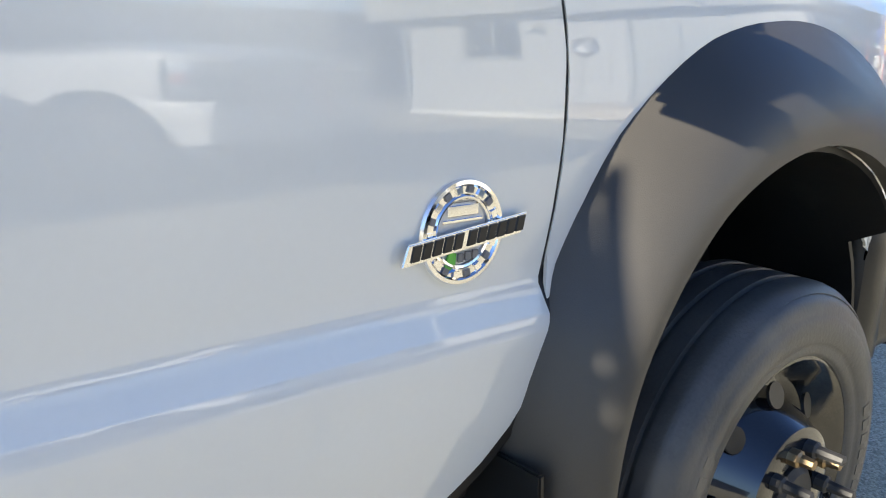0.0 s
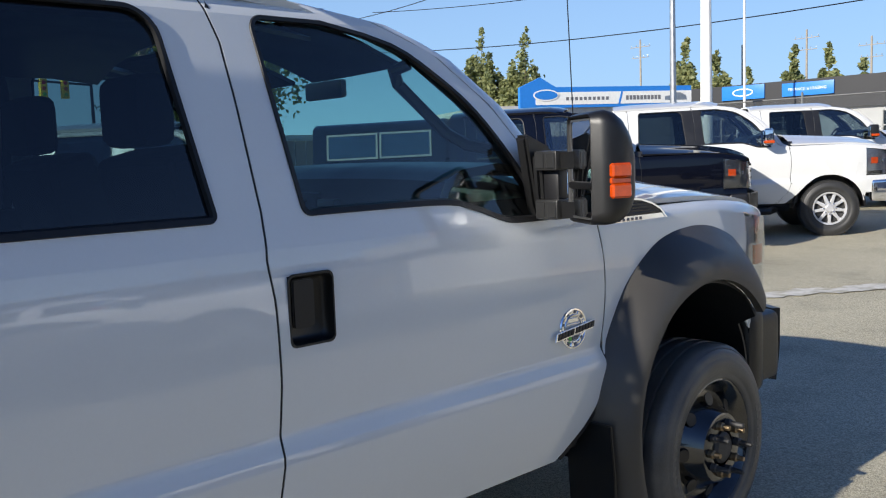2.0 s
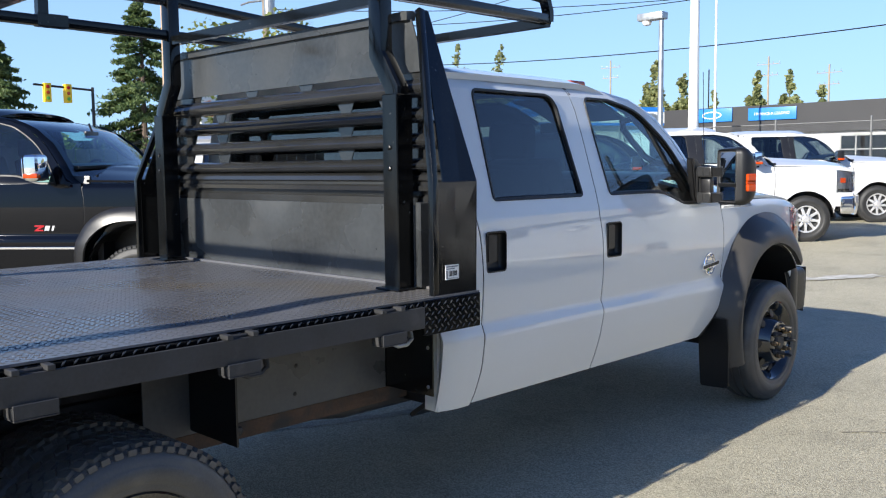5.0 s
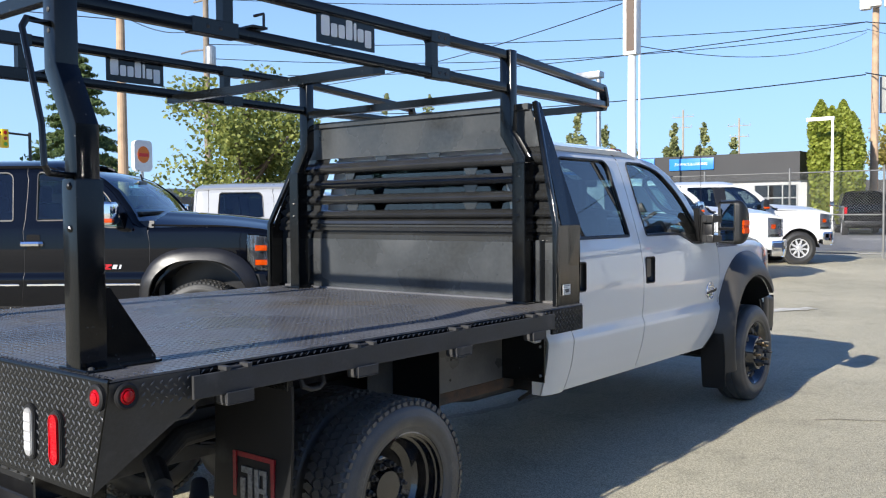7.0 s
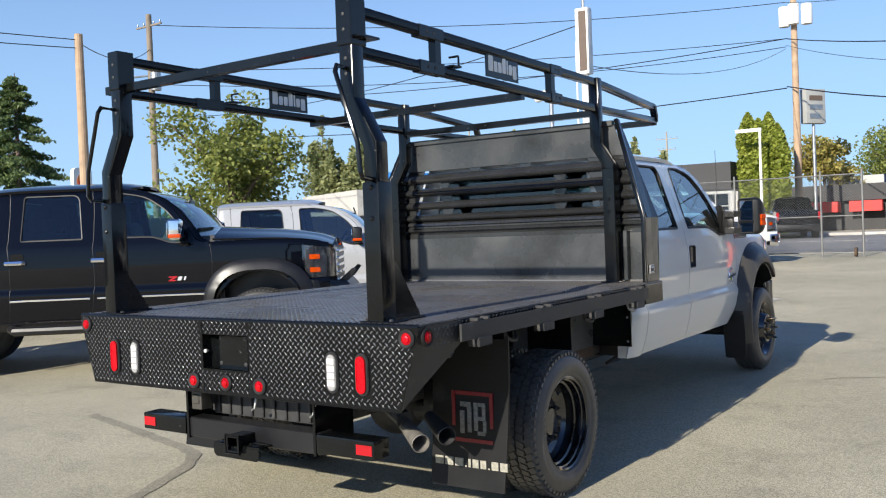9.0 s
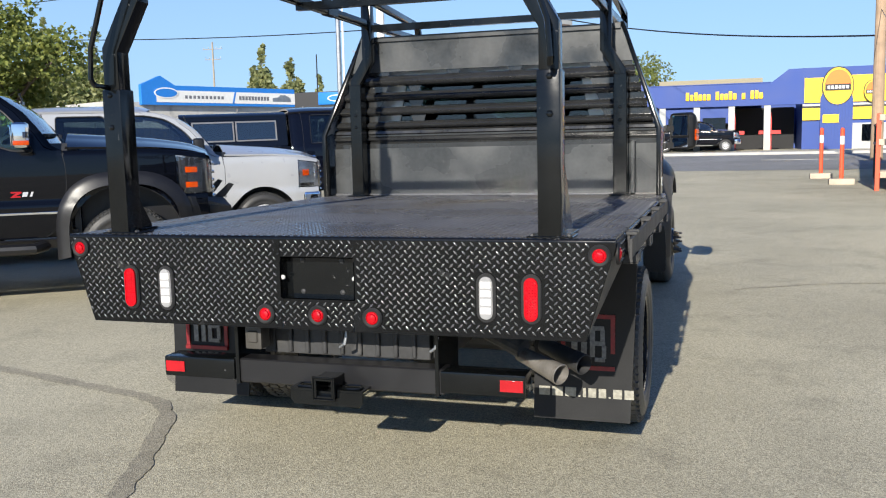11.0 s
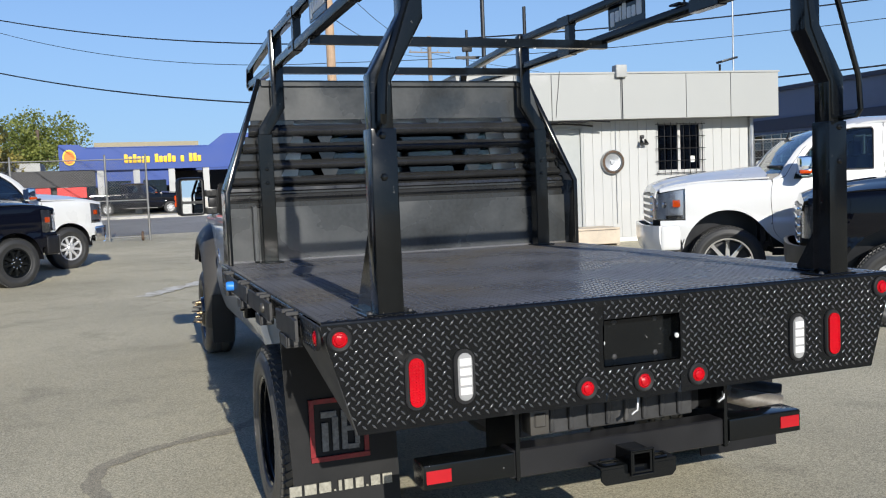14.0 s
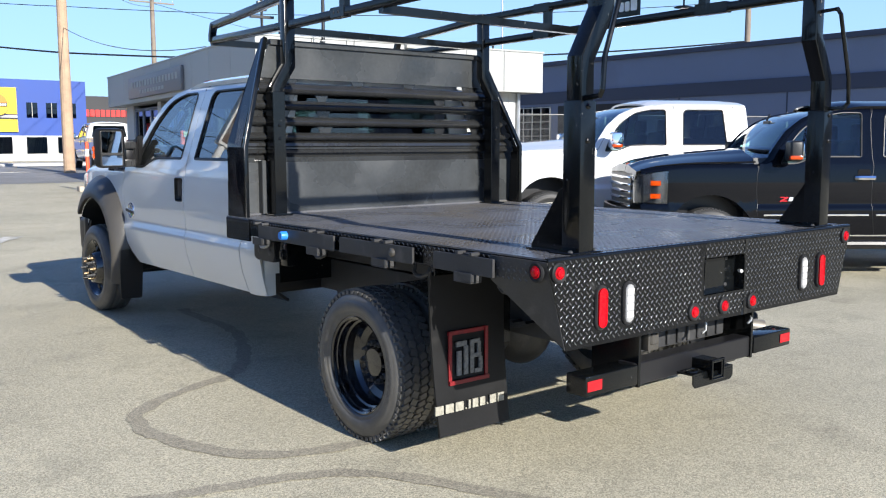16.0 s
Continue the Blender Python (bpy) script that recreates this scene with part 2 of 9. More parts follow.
def rod(bm, a, b, r, n=10, r2=None):
    a, b = Vector(a), Vector(b)
    m = Matrix.Translation(a) @ (b - a).to_track_quat("Z", "Y").to_matrix().to_4x4()
    return lathe(bm, [(r, 0), (r if r2 is None else r2, (b - a).length)], m, n)


def sweep(bm, pts, w, h=None, up=(0, 0, 1), round_n=0, caps=True):
    """A bar of w across and h along up (or round, round_n sided, of radius w) along a bent line, mitred at the bends."""
    pts = [Vector(p) for p in pts]
    up = Vector(up)
    rings = []
    for i, p in enumerate(pts):
        d0 = (p - pts[i - 1]).normalized() if i else (pts[1] - p).normalized()
        d1 = (pts[i + 1] - p).normalized() if i + 1 < len(pts) else d0
        d = (d0 + d1).normalized()
        k = 1 / max(0.35, d.dot(d1))
        s = d.cross(up)
        s = s.normalized() if s.length > 1e-4 else Vector((1, 0, 0))
        u = s.cross(d).normalized()
        bend = (d1 - d0)
        ks = k if bend.length > 1e-4 and abs(bend.normalized().dot(s)) > 0.7 else 1
        ku = k if bend.length > 1e-4 and abs(bend.normalized().dot(u)) > 0.7 else 1
        if round_n:
            ring = [p + w * (math.cos(t) * s * ks + math.sin(t) * u * ku) for t in (2 * math.pi * j / round_n for j in range(round_n))]
        else:
            ring = [p + s * a * w / 2 * ks + u * b * h / 2 * ku for a, b in ((-1, -1), (1, -1), (1, 1), (-1, 1))]
        rings.append([bm.verts.new(q) for q in ring])
    fs = []
    n = len(rings[0])
    for p, q in zip(rings, rings[1:]):
        for i in range(n):
            j = (i + 1) % n
            fs.append(bm.faces.new((p[i], p[j], q[j], q[i])))
    if caps:
        fs += [bm.faces.new(rings[0]), bm.faces.new(rings[-1])]
    bmesh.ops.recalc_face_normals(bm, faces=fs)
    return bm


def sheet(bm, us, lo, hi, nv, f, thick=0.0, flip=False):
    """A curved sheet: for each u, v goes from lo(u) to hi(u); f(u, v) is the place. thick: metres to its inner side."""
    grid = []
    for u in us:
        a, b = lo(u), hi(u)
        grid.append([bm.verts.new(f(u, a + (b - a) * k / nv)) for k in range(nv + 1)])
    fs = []
    for p, q in zip(grid, grid[1:]):
        for k in range(nv):
            vs = (p[k], q[k], q[k + 1], p[k + 1])
            fs.append(bm.faces.new(vs[::-1] if flip else vs))
    if thick:
        for fc in fs:
            fc.normal_update()
        bmesh.ops.solidify(bm, geom=fs, thickness=thick)
    return bm


def softened(bm, r=0.005):
    """Rounds the long edges of a tube or plate."""
    sharp = [e for e in bm.edges if e.calc_face_angle(0) > 0.9]
    bmesh.ops.bevel(bm, geom=sharp, offset=r, segments=2, profile=0.5, affect="EDGES", clamp_overlap=True)
    return bm


def flipped(bm):
    bmesh.ops.scale(bm, vec=(-1, 1, 1), verts=bm.verts)
    bmesh.ops.reverse_faces(bm, faces=bm.faces)
    return bm


def steps(a, b, n):
    return [a + (b - a) * i / n for i in range(n + 1)]


def table(rows):
    """A curve through (at, value) rows, straight between them."""
    xs, ys = [r[0] for r in rows], [r[1] for r in rows]
    return lambda v: float(np.interp(v, xs, ys))


def disc_at(bm, c, axis, r, depth, n=24, dome=0.0):
    m = Matrix.Translation(c) @ Vector(axis).to_track_quat("Z", "Y").to_matrix().to_4x4()
    prof = [(r, -depth), (r, 0)]
    if dome:
        prof += [(r * 0.8, dome * 0.6), (r * 0.45, dome * 0.95), (0.0004, dome)]
    return lathe(bm, prof, m, n)


def stadium(cx, cz, w, h, n=8):
    """An upright oval outline with half-round ends."""
    r, k = w / 2, h / 2 - w / 2
    return [(cx + r * math.cos(t), cz + k + r * math.sin(t)) for t in steps(0, math.pi, n)] + [(cx + r * math.cos(t), cz - k + r * math.sin(t)) for t in steps(math.pi, 2 * math.pi, n)]


def round_rect(cx, cz, w, h, r, n=4):
    pts = []
    for sx, sz, t0 in ((1, 1, 0), (-1, 1, 90), (-1, -1, 180), (1, -1, 270)):
        for k in range(n + 1):
            t = radians(t0 + 90 * k / n)
            pts.append((cx + sx * (w / 2 - r) + r * math.cos(t), cz + sz * (h / 2 - r) + r * math.sin(t)))
    return pts


def letters(parent, text, size, m, mat, depth=0.004, name="lettering"):
    """Readable words as a mesh of their own."""
    c = bpy.data.curves.new(name, "FONT")
    c.body, c.size, c.extrude, c.align_x, c.align_y = text, size, depth, "CENTER", "CENTER"
    tmp = new("tmp", c)
    me = bpy.data.meshes.new_from_object(tmp.evaluated_get(bpy.context.evaluated_depsgraph_get()))
    bpy.data.objects.remove(tmp)
    me.materials.append(mat)
    ob = new(name, me)
    ob.parent = parent
    ob.matrix_basis = m
    return ob


# ---------------------------------------------------------------- pickup trucks: front axle at y = 0, nose to +y
SIDE_X = table([(0.42, 0.925), (0.5, 0.955), (0.58, 0.975), (0.68, 0.994), (0.79, 1.0065), (0.814, 1.004), (0.857, 0.9855), (0.868, 0.984), (0.92, 0.9885), (0.97, 0.9917), (1.02, 0.9937),
                (1.07, 0.9945), (1.12, 0.9940), (1.17, 0.9922), (1.22, 0.9890), (1.26, 0.9852), (1.30, 0.9797), (1.34, 0.9715), (1.385, 0.957), (1.93, 0.80), (1.965, 0.775), (1.99, 0.735)])


def side_x(y, z):
    """Half width of the body at a length and height."""
    x = SIDE_X(z)
    if y > 0.25:
        x -= 0.13 * ((y - 0.25) / 0.65) ** 2.2
    return x


FRONT_EDGE = table([(0.48, -0.80), (0.52, -0.735), (0.565, -0.675), (0.6, -0.63), (0.65, -0.585), (0.71, -0.552), (0.78, -0.536), (0.815, -0.536), (0.86, -0.545), (0.96, -0.532), (1.06, -0.524), (1.18, -0.526), (1.3, -0.548)])
MID_EDGE = table([(0.48, -1.93), (0.56, -1.908), (0.68, -1.884), (0.8, -1.868), (1.0, -1.857), (1.2, -1.86), (1.3, -1.872), (1.34, -1.866), (1.42, -1.86), (1.7, -1.866), (1.85, -1.876), (1.985, -1.914)])
BACK_EDGE = table([(0.48, -2.86), (0.53, -2.841), (0.65, -2.815), (0.9, -2.806), (1.1, -2.803), (1.25, -2.813), (1.36, -2.828), (1.42, -2.818), (1.73, -2.818), (1.985, -2.836)])
PILLAR_EDGE = table([(1.3, -0.548), (1.36, -0.70), (1.5, -0.79), (1.7, -0.945), (1.86, -1.15), (1.94, -1.36), (1.985, -1.62)])


def smooth_table(rows, n=10):
    """A rounded curve through (at, value) rows."""
    p = [rows[0]] + list(rows) + [rows[-1]]
    out = []
    for i in range(1, len(p) - 2):
        for k in range(n):
            t = k / n
            out.append(tuple(0.5 * (2 * p[i][c] + (p[i + 1][c] - p[i - 1][c]) * t + (2 * p[i - 1][c] - 5 * p[i][c] + 4 * p[i + 1][c] - p[i + 2][c]) * t * t + (3 * p[i][c] - p[i - 1][c] - 3 * p[i + 1][c] + p[i + 2][c]) * t ** 3) for c in (0, 1)))
    return table(out + [rows[-1]])


def rounded_top(base, top, r, way):
    """A window edge rising from base to top (z, y), rounded over at the top towards way, and a little at the foot."""
    line = table([base, top])
    def at(z):
        v = line(z)
        if z > top[0] - r:
            v += way * (r - math.sqrt(max(0, r * r - min(r, z - top[0] + r) ** 2)))
        if z < base[0] + 0.02:
            v += way * (0.02 - math.sqrt(max(0, 0.0004 - min(0.02, base[0] + 0.02 - z) ** 2)))
        return v
    return at


WIN_F_FRONT = smooth_table([(1.33, -0.80), (1.5, -0.885), (1.68, -1.02), (1.8, -1.17), (1.88, -1.32), (1.925, -1.55)])
WIN_F_BACK = rounded_top((1.41, -1.735), (1.925, -1.778), 0.04, 1)
WIN_F_BASE = smooth_table([(-1.8, 1.41), (-1.27, 1.408), (-1.13, 1.385), (-1.0, 1.34), (-0.9, 1.332), (-0.7, 1.332)])
WIN_R_FRONT = rounded_top((1.41, -1.985), (1.925, -2.045), 0.075, -1)
WIN_R_BACK = rounded_top((1.41, -2.68), (1.925, -2.668), 0.035, 1)
WIN_Z = [1.41, 1.412, 1.416, 1.422, 1.43] + steps(1.46, 1.85, 9) + [1.862, 1.874, 1.886, 1.896, 1.905, 1.912, 1.918, 1.922, 1.9245, 1.925]


def outward(bm, axis):
    """Turns an open sheet so that it faces along +axis."""
    bmesh.ops.recalc_face_normals(bm, faces=bm.faces)
    n = "xyz".index(axis)
    if sum(f.normal[n] * f.calc_area() for f in bm.faces) < 0:
        bmesh.ops.reverse_faces(bm, faces=bm.faces)
    return bm


def handle_hole(front):
    """The opening for the door handle's cup: y from, to, z from, to."""
    y, z = (-1.756, 1.172) if front else (-2.712, 1.178)
    return y - 0.066, y + 0.066, z - 0.088, z + 0.088


def gap_shade_seal(front):
    """Black rubber raised into a door's front gap, to stand in for its shade."""
    edge = FRONT_EDGE if front else MID_EDGE
    return sweep(B(), [(side_x(edge(z), z) - 0.0088, edge(z), z) for z in sorted(steps(0.51, 1.30 if front else 1.97, 40) + [0.79, 0.814, 0.835, 0.857, 0.868])], 0.034, 0.012, up=(1, 0, 0))


def door_panel(front):
    """A door skin with its window opening, on the +x side."""
    bm = B()
    a, b = (MID_EDGE, FRONT_EDGE) if front else (BACK_EDGE, MID_EDGE)
    g = 0.0038
    y0, y1, z0, z1 = handle_hole(front)
    low = sorted(set(steps(0.50, 1.33, 34) + [0.79, 0.814, 0.857, 0.868, z0, z1]))
    low = [z for z in low if z in (z0, z1) or min(abs(z - z0), abs(z - z1)) > 0.006]
    f = lambda z, y: (side_x(y, z), y, z)
    skin = 0.007
    sheet(bm, [z for z in low if z <= z0], lambda z: a(z) + g, lambda z: b(z) - g, 8, f, -skin)
    for lo_, hi_ in ((lambda z: a(z) + g, lambda z: y0), (lambda z: y1, lambda z: b(z) - g)):
        sheet(bm, [z for z in low if z0 <= z <= z1], lo_, hi_, 4, f, -skin)
    sheet(bm, [z for z in low if z >= z1], lambda z: a(z) + g, lambda z: b(z) - g, 8, f, -skin)
    if front:
        # between the belt and the kinked sill of the window
        ys = steps(-1.715, -0.80, 20)
        sheet(bm, ys, lambda y: 1.33, lambda y: WIN_F_BASE(y) + 0.003, 3, lambda y, z: (side_x(y, z), y, z), skin)
        wl, wr, edge = WIN_F_BACK, WIN_F_FRONT, PILLAR_EDGE
    else:
        wl, wr, edge = WIN_R_BACK, WIN_R_FRONT, MID_EDGE
        sheet(bm, steps(1.33, 1.41, 3), lambda z: a(z) + g, lambda z: b(z) - g, 8, f, -skin)
    zs = WIN_Z if not front else [1.33, 1.36, 1.39] + WIN_Z
    sheet(bm, zs, lambda z: a(z) + g, wl, 2, f, -skin)
    sheet(bm, zs, wr, lambda z: edge(z) - g, 2, f, -skin)
    sheet(bm, steps(1.925, 1.975, 3), lambda z: a(z) + g, lambda z: edge(z) - g, 8, f, -skin)
    bmesh.ops.recalc_face_normals(bm, faces=bm.faces)
    bmesh.ops.remove_doubles(bm, verts=bm.verts, dist=0.0004)
    return bm


def window_pane(front, sink=0.012):
    bm = B()
    f = lambda z, y: (side_x(y, z) - sink, y, z)
    if front:
        ys = steps(-1.765, -0.80, 26)
        top = smooth_table([(-1.8, 1.925), (-1.55, 1.925), (-1.32, 1.88), (-1.17, 1.80), (-1.02, 1.68), (-0.885, 1.5), (-0.79, 1.34)])
        sheet(bm, ys, lambda y: WIN_F_BASE(y) - 0.005, lambda y: max(top(y), WIN_F_BASE(y)), 8, lambda y, z: (side_x(y, z) - sink, y, z))
    else:
        sheet(bm, WIN_Z, lambda z: WIN_R_BACK(z) - 0.005, lambda z: WIN_R_FRONT(z) + 0.005, 8, f)
    return outward(bm, "x")


def window_seal(front):
    """The black rubber round the pane."""
    bm = B()
    down = WIN_Z[::-1]
    if front:
        loop = [(y, WIN_F_BASE(y)) for y in steps(-1.715, -0.80, 24)] + [(WIN_F_FRONT(z), z) for z in steps(1.34, 1.925, 24)] + [(WIN_F_BACK(z), z) for z in down]
    else:
        loop = [(y, 1.41) for y in steps(-2.66, -2.005, 8)] + [(WIN_R_FRONT(z), z) for z in WIN_Z] + [(WIN_R_BACK(z), z) for z in down]
    loop = [p for i, p in enumerate(loop) if (Vector(p) - Vector(loop[i - 1])).length > 0.0015]
    n = len(loop)
    rings = []
    for i, (y, z) in enumerate(loop):
        (ya, za), (yb, zb) = loop[i - 1], loop[(i + 1) % n]
        d = Vector((yb - ya, zb - za)).normalized()
        nrm = Vector((-d.y, d.x))
        base = i < (25 if front else 9)
        w_in = 0.015 if base else 0.009
        ring = []
        for off, out in ((-0.006, 0.001), (-0.004, 0.0065), (w_in * 0.7, 0.005), (w_in, -0.010)):
            yy, zz = y + nrm.x * off, z + nrm.y * off
            ring.append(bm.verts.new((side_x(yy, zz) + out, yy, zz)))
        rings.append(ring)
    for p, q in zip(rings, rings[1:] + rings[:1]):
        for k in range(3):
            bm.faces.new((p[k], q[k], q[k + 1], p[k + 1]))
    bmesh.ops.recalc_face_normals(bm, faces=bm.faces)
    return bm


def fender(arch_r, arch_z=0.42, nose=0.80):
    bm = B()
    def low(y):
        if abs(y) < arch_r:
            return arch_z + math.sqrt(max(0, arch_r ** 2 - y * y)) * 1.0
        return 0.5 if y < 0 else 0.62
    ys = sorted(set(steps(-0.556, nose, 22) + [s * arch_r * math.sin(t) for s in (-1, 1) for t in steps(0, math.pi / 2 - 0.02, 10) if -0.556 < s * arch_r * math.sin(t) < nose]))
    ys = sorted(set(ys + [0.50]))

    def along(y, z):
        """Keeps the rear edge along the door's front edge."""
        return y + (FRONT_EDGE(z) + 0.0038 + 0.556) * max(0, min(1, -y / 0.556)) ** 2

    def at_door(y, z):
        return (side_x(along(y, z), z), along(y, z), z)
    sheet(bm, [y for y in ys if y <= 0.50], lambda y: max(low(y), 0.5), lambda y: 1.275 - 0.06 * max(0, (y - 0.1) / 0.7) ** 2, 10, at_door)
    sheet(bm, [y for y in ys if y >= 0.50], lambda y: min(0.85, max(low(y), 0.5)), lambda y: 0.862, 6, lambda y, z: (side_x(y, z), y, z))
    # rounded shoulder in to the hood seam
    sheet(bm, ys, lambda y: 0.0, lambda y: 1.0, 4, lambda y, v: (side_x(y, 1.275) - 0.055 * (1 - math.cos(v * 1.4)), along(y, 1.275), 1.275 - 0.06 * max(0, (y - 0.1) / 0.7) ** 2 + 0.055 * math.sin(v * 1.3)))
    bmesh.ops.remove_doubles(bm, verts=bm.verts, dist=0.0008)
    bmesh.ops.dissolve_degenerate(bm, edges=bm.edges, dist=0.0008)
    bmesh.ops.recalc_face_normals(bm, faces=bm.faces)
    if sum(fc.normal.x for fc in bm.faces) < 0:
        bmesh.ops.reverse_faces(bm, faces=bm.faces)
    bmesh.ops.solidify(bm, geom=bm.faces[:], thickness=0.006)
    return bm


def hood(nose=0.84):
    bm = B()
    def z(y, x):
        t = (y + 0.52) / (nose + 0.52)
        edge = 1.335 - 0.06 * max(0, (y - 0.1) / 0.7) ** 2 + 0.02 * (1 - t)
        rise = (0.085 - 0.03 * t + 0.05 * max(0, 1 - t) ** 1.2) * (1 - (abs(x) / 0.95) ** 2.4)
        power = 0.02 * (1 / (1 + math.exp((abs(x) - 0.48) * 28)))
        return edge + rise + power - 0.10 * max(0, t - 0.86) ** 1.5 * 6
    def lip(y, x):
        """Beyond the nose the sheet turns down to the grille."""
        d = max(0.0, y - nose)
        return z(min(y, nose), x) - 3.0 * d
    sheet(bm, steps(-0.52, nose, 18) + [nose + 0.008, nose + 0.018, nose + 0.03], lambda y: -1.0, lambda y: 1.0, 28, lambda y, v: (v * (side_x(y, 1.275) - 0.052), nose + (y - nose) * (0.7 if y > nose else 1), lip(y, v * 0.93)), flip=True)
    bmesh.ops.recalc_face_normals(bm, faces=bm.faces)
    if sum(fc.normal.z for fc in bm.faces) < 0:
        bmesh.ops.reverse_faces(bm, faces=bm.faces)
    bmesh.ops.solidify(bm, geom=bm.faces[:], thickness=0.02)
    return bm


def roof_z(y, x):
    t = min(1, abs(x) / 0.80)
    front = max(0, (y + 1.75) / 0.35)
    return 2.055 - 0.085 * t ** 3 - 0.055 * front ** 2 - 0.02 * max(0, (-2.6 - y) / 0.45) ** 2


def cab_shell(root, paint, dark):
    """Roof, pillars, rear wall and corners, floor and inner lining."""
    bm = B()
    sheet(bm, steps(-3.03, -1.42, 16), lambda y: -1, lambda y: 1, 20, lambda y, v: (v * 0.775, y - (0.03 + 0.10 * abs(v) ** 2.2) * ((y + 3.03) / 1.61) ** 3, roof_z(y, v * 0.8)), thick=-0.03, flip=True)
    part("roof", bm, paint, root)
    for s in (1, -1):
        bm = B()
        # rear corner post of the cab
        f = lambda z, y: (side_x(y, z) - 0.03 * max(0, (-2.93 - y) / 0.11) ** 2, y, z)
        zs = sorted(set(steps(0.49, 1.985, 34) + [0.814, 0.857]))
        sheet(bm, zs, lambda z: -3.045, lambda z: BACK_EDGE(z) - 0.004, 5, f, thick=-0.025)
        # screen pillar
        sheet(bm, steps(1.33, 1.985, 14), lambda z: PILLAR_EDGE(z) + 0.004, lambda z: PILLAR_EDGE(z) + 0.075, 3,
              lambda z, y: (side_x(y, z) - 5.5 * max(0, y - PILLAR_EDGE(z) - 0.01) ** 2, y, z), thick=-0.03)
        # rain rail between the doors and the roof
        sheet(bm, steps(-2.79, -1.50, 10), lambda y: 0, lambda y: 1, 3, lambda y, v: (side_x(y, 1.975) - 0.004 + (0.772 - side_x(y, 1.975)) * v, y, 1.977 + (roof_z(y, 0.79) - 1.985) * v - 0.004), thick=-0.02)
        bmesh.ops.recalc_face_normals(bm, faces=bm.faces)
        if s < 0:
            flipped(bm)
        post = part("cab_pillar", bm, paint, root)
        # same raised black strip for the shade in the rear door's back gap
        bm = sweep(B(), [(side_x(BACK_EDGE(z), z) - 0.0088, BACK_EDGE(z), z) for z in sorted(steps(0.51, 1.97, 40) + [0.79, 0.814, 0.835, 0.857, 0.868])], 0.034, 0.012, up=(1, 0, 0))
        part("gap_shade_seal", bm if s > 0 else flipped(bm), SEAL, post)
        bm = B()
        sheet(bm, steps(0.50, 1.40, 8), lambda z: -3.0, lambda z: -0.5, 4, lambda z, y: (SIDE_X(z) - 0.045, y, z), thick=-0.03)
        bmesh.ops.recalc_face_normals(bm, faces=bm.faces)
        part("inner_lining", bm if s > 0 else flipped(bm), dark, root)
        bm = B()
        rings = [[bm.verts.new(p) for p in ((SIDE_X(z) - 0.034, PILLAR_EDGE(z) - 0.015, z), (SIDE_X(z) - 0.17, PILLAR_EDGE(z) + 0.035, z), (SIDE_X(z) - 0.15, PILLAR_EDGE(z) + 0.06, z), (SIDE_X(z) - 0.05, PILLAR_EDGE(z) + 0.04, z))] for z in steps(1.34, 1.95, 16)]
        for p, q in zip(rings, rings[1:]):
            for i in range(4):
                bm.faces.new((p[i], p[(i + 1) % 4], q[(i + 1) % 4], q[i]))
        bm.faces.new(rings[0]), bm.faces.new(rings[-1])
        bmesh.ops.recalc_face_normals(bm, faces=bm.faces)
        trim = part("pillar_trim", bm if s > 0 else flipped(bm), dark, root)
        bm = sweep(B(), [(SIDE_X(z) - 0.13 - d, PILLAR_EDGE(z) - 0.01 - d, z) for z, d in ((1.56, 0.0), (1.58, 0.05), (1.62, 0.075), (1.70, 0.085), (1.78, 0.075), (1.82, 0.05), (1.84, 0.0))], 0.020, round_n=8)
        part("grab_handle", bm if s > 0 else flipped(bm), dark, trim)
        bm = B()
        sheet(bm, steps(1.86, 1.975, 4), lambda z: 0.06, lambda z: 0.64, 4, lambda z, x: (x, PILLAR_EDGE(z) + 0.10 - 0.10 * (x / 0.75) ** 2, z - 0.01), thick=0.015)
        part("sun_visor", bm if s > 0 else flipped(bm), SEAT, root)
    bm = B()
    box(bm, -0.93, 0.93, -3.04, -3.01, 0.64, 1.42, 0.008)
    for x in (-0.89, 0.89):
        box(bm, x - 0.04, x + 0.04, -3.038, -3.012, 0.49, 0.66)
    for x in (-0.80, 0.80):
        prism(bm, [(x * 1.17, 1.42), (x * 0.92, 1.42), (x * 0.80, 1.90), (x * 0.98, 1.95)], "y", -3.04, -3.01)
    prism(bm, [(-0.78, 1.90), (0.78, 1.90), (0.76, 1.99), (-0.76, 1.99)], "y", -3.04, -3.01)
    part("rear_wall", bm, paint, root)
    bm = B()
    sheet(bm, steps(-2.98, -1.54, 8), lambda y: -1, lambda y: 1, 8, lambda y, v: (v * 0.74, y, roof_z(y, v * 0.8) - 0.05 - 0.02 * abs(v) ** 3), thick=0.012)
    box(bm, -0.9, 0.9, -3.008, -2.985, 0.56, 1.42)
    part("headliner", bm, dark, root)
    bm = B()
    box(bm, -0.9, 0.9, -3.0, -0.45, 0.5, 0.56)
    part("cab_floor", bm, dark, root)


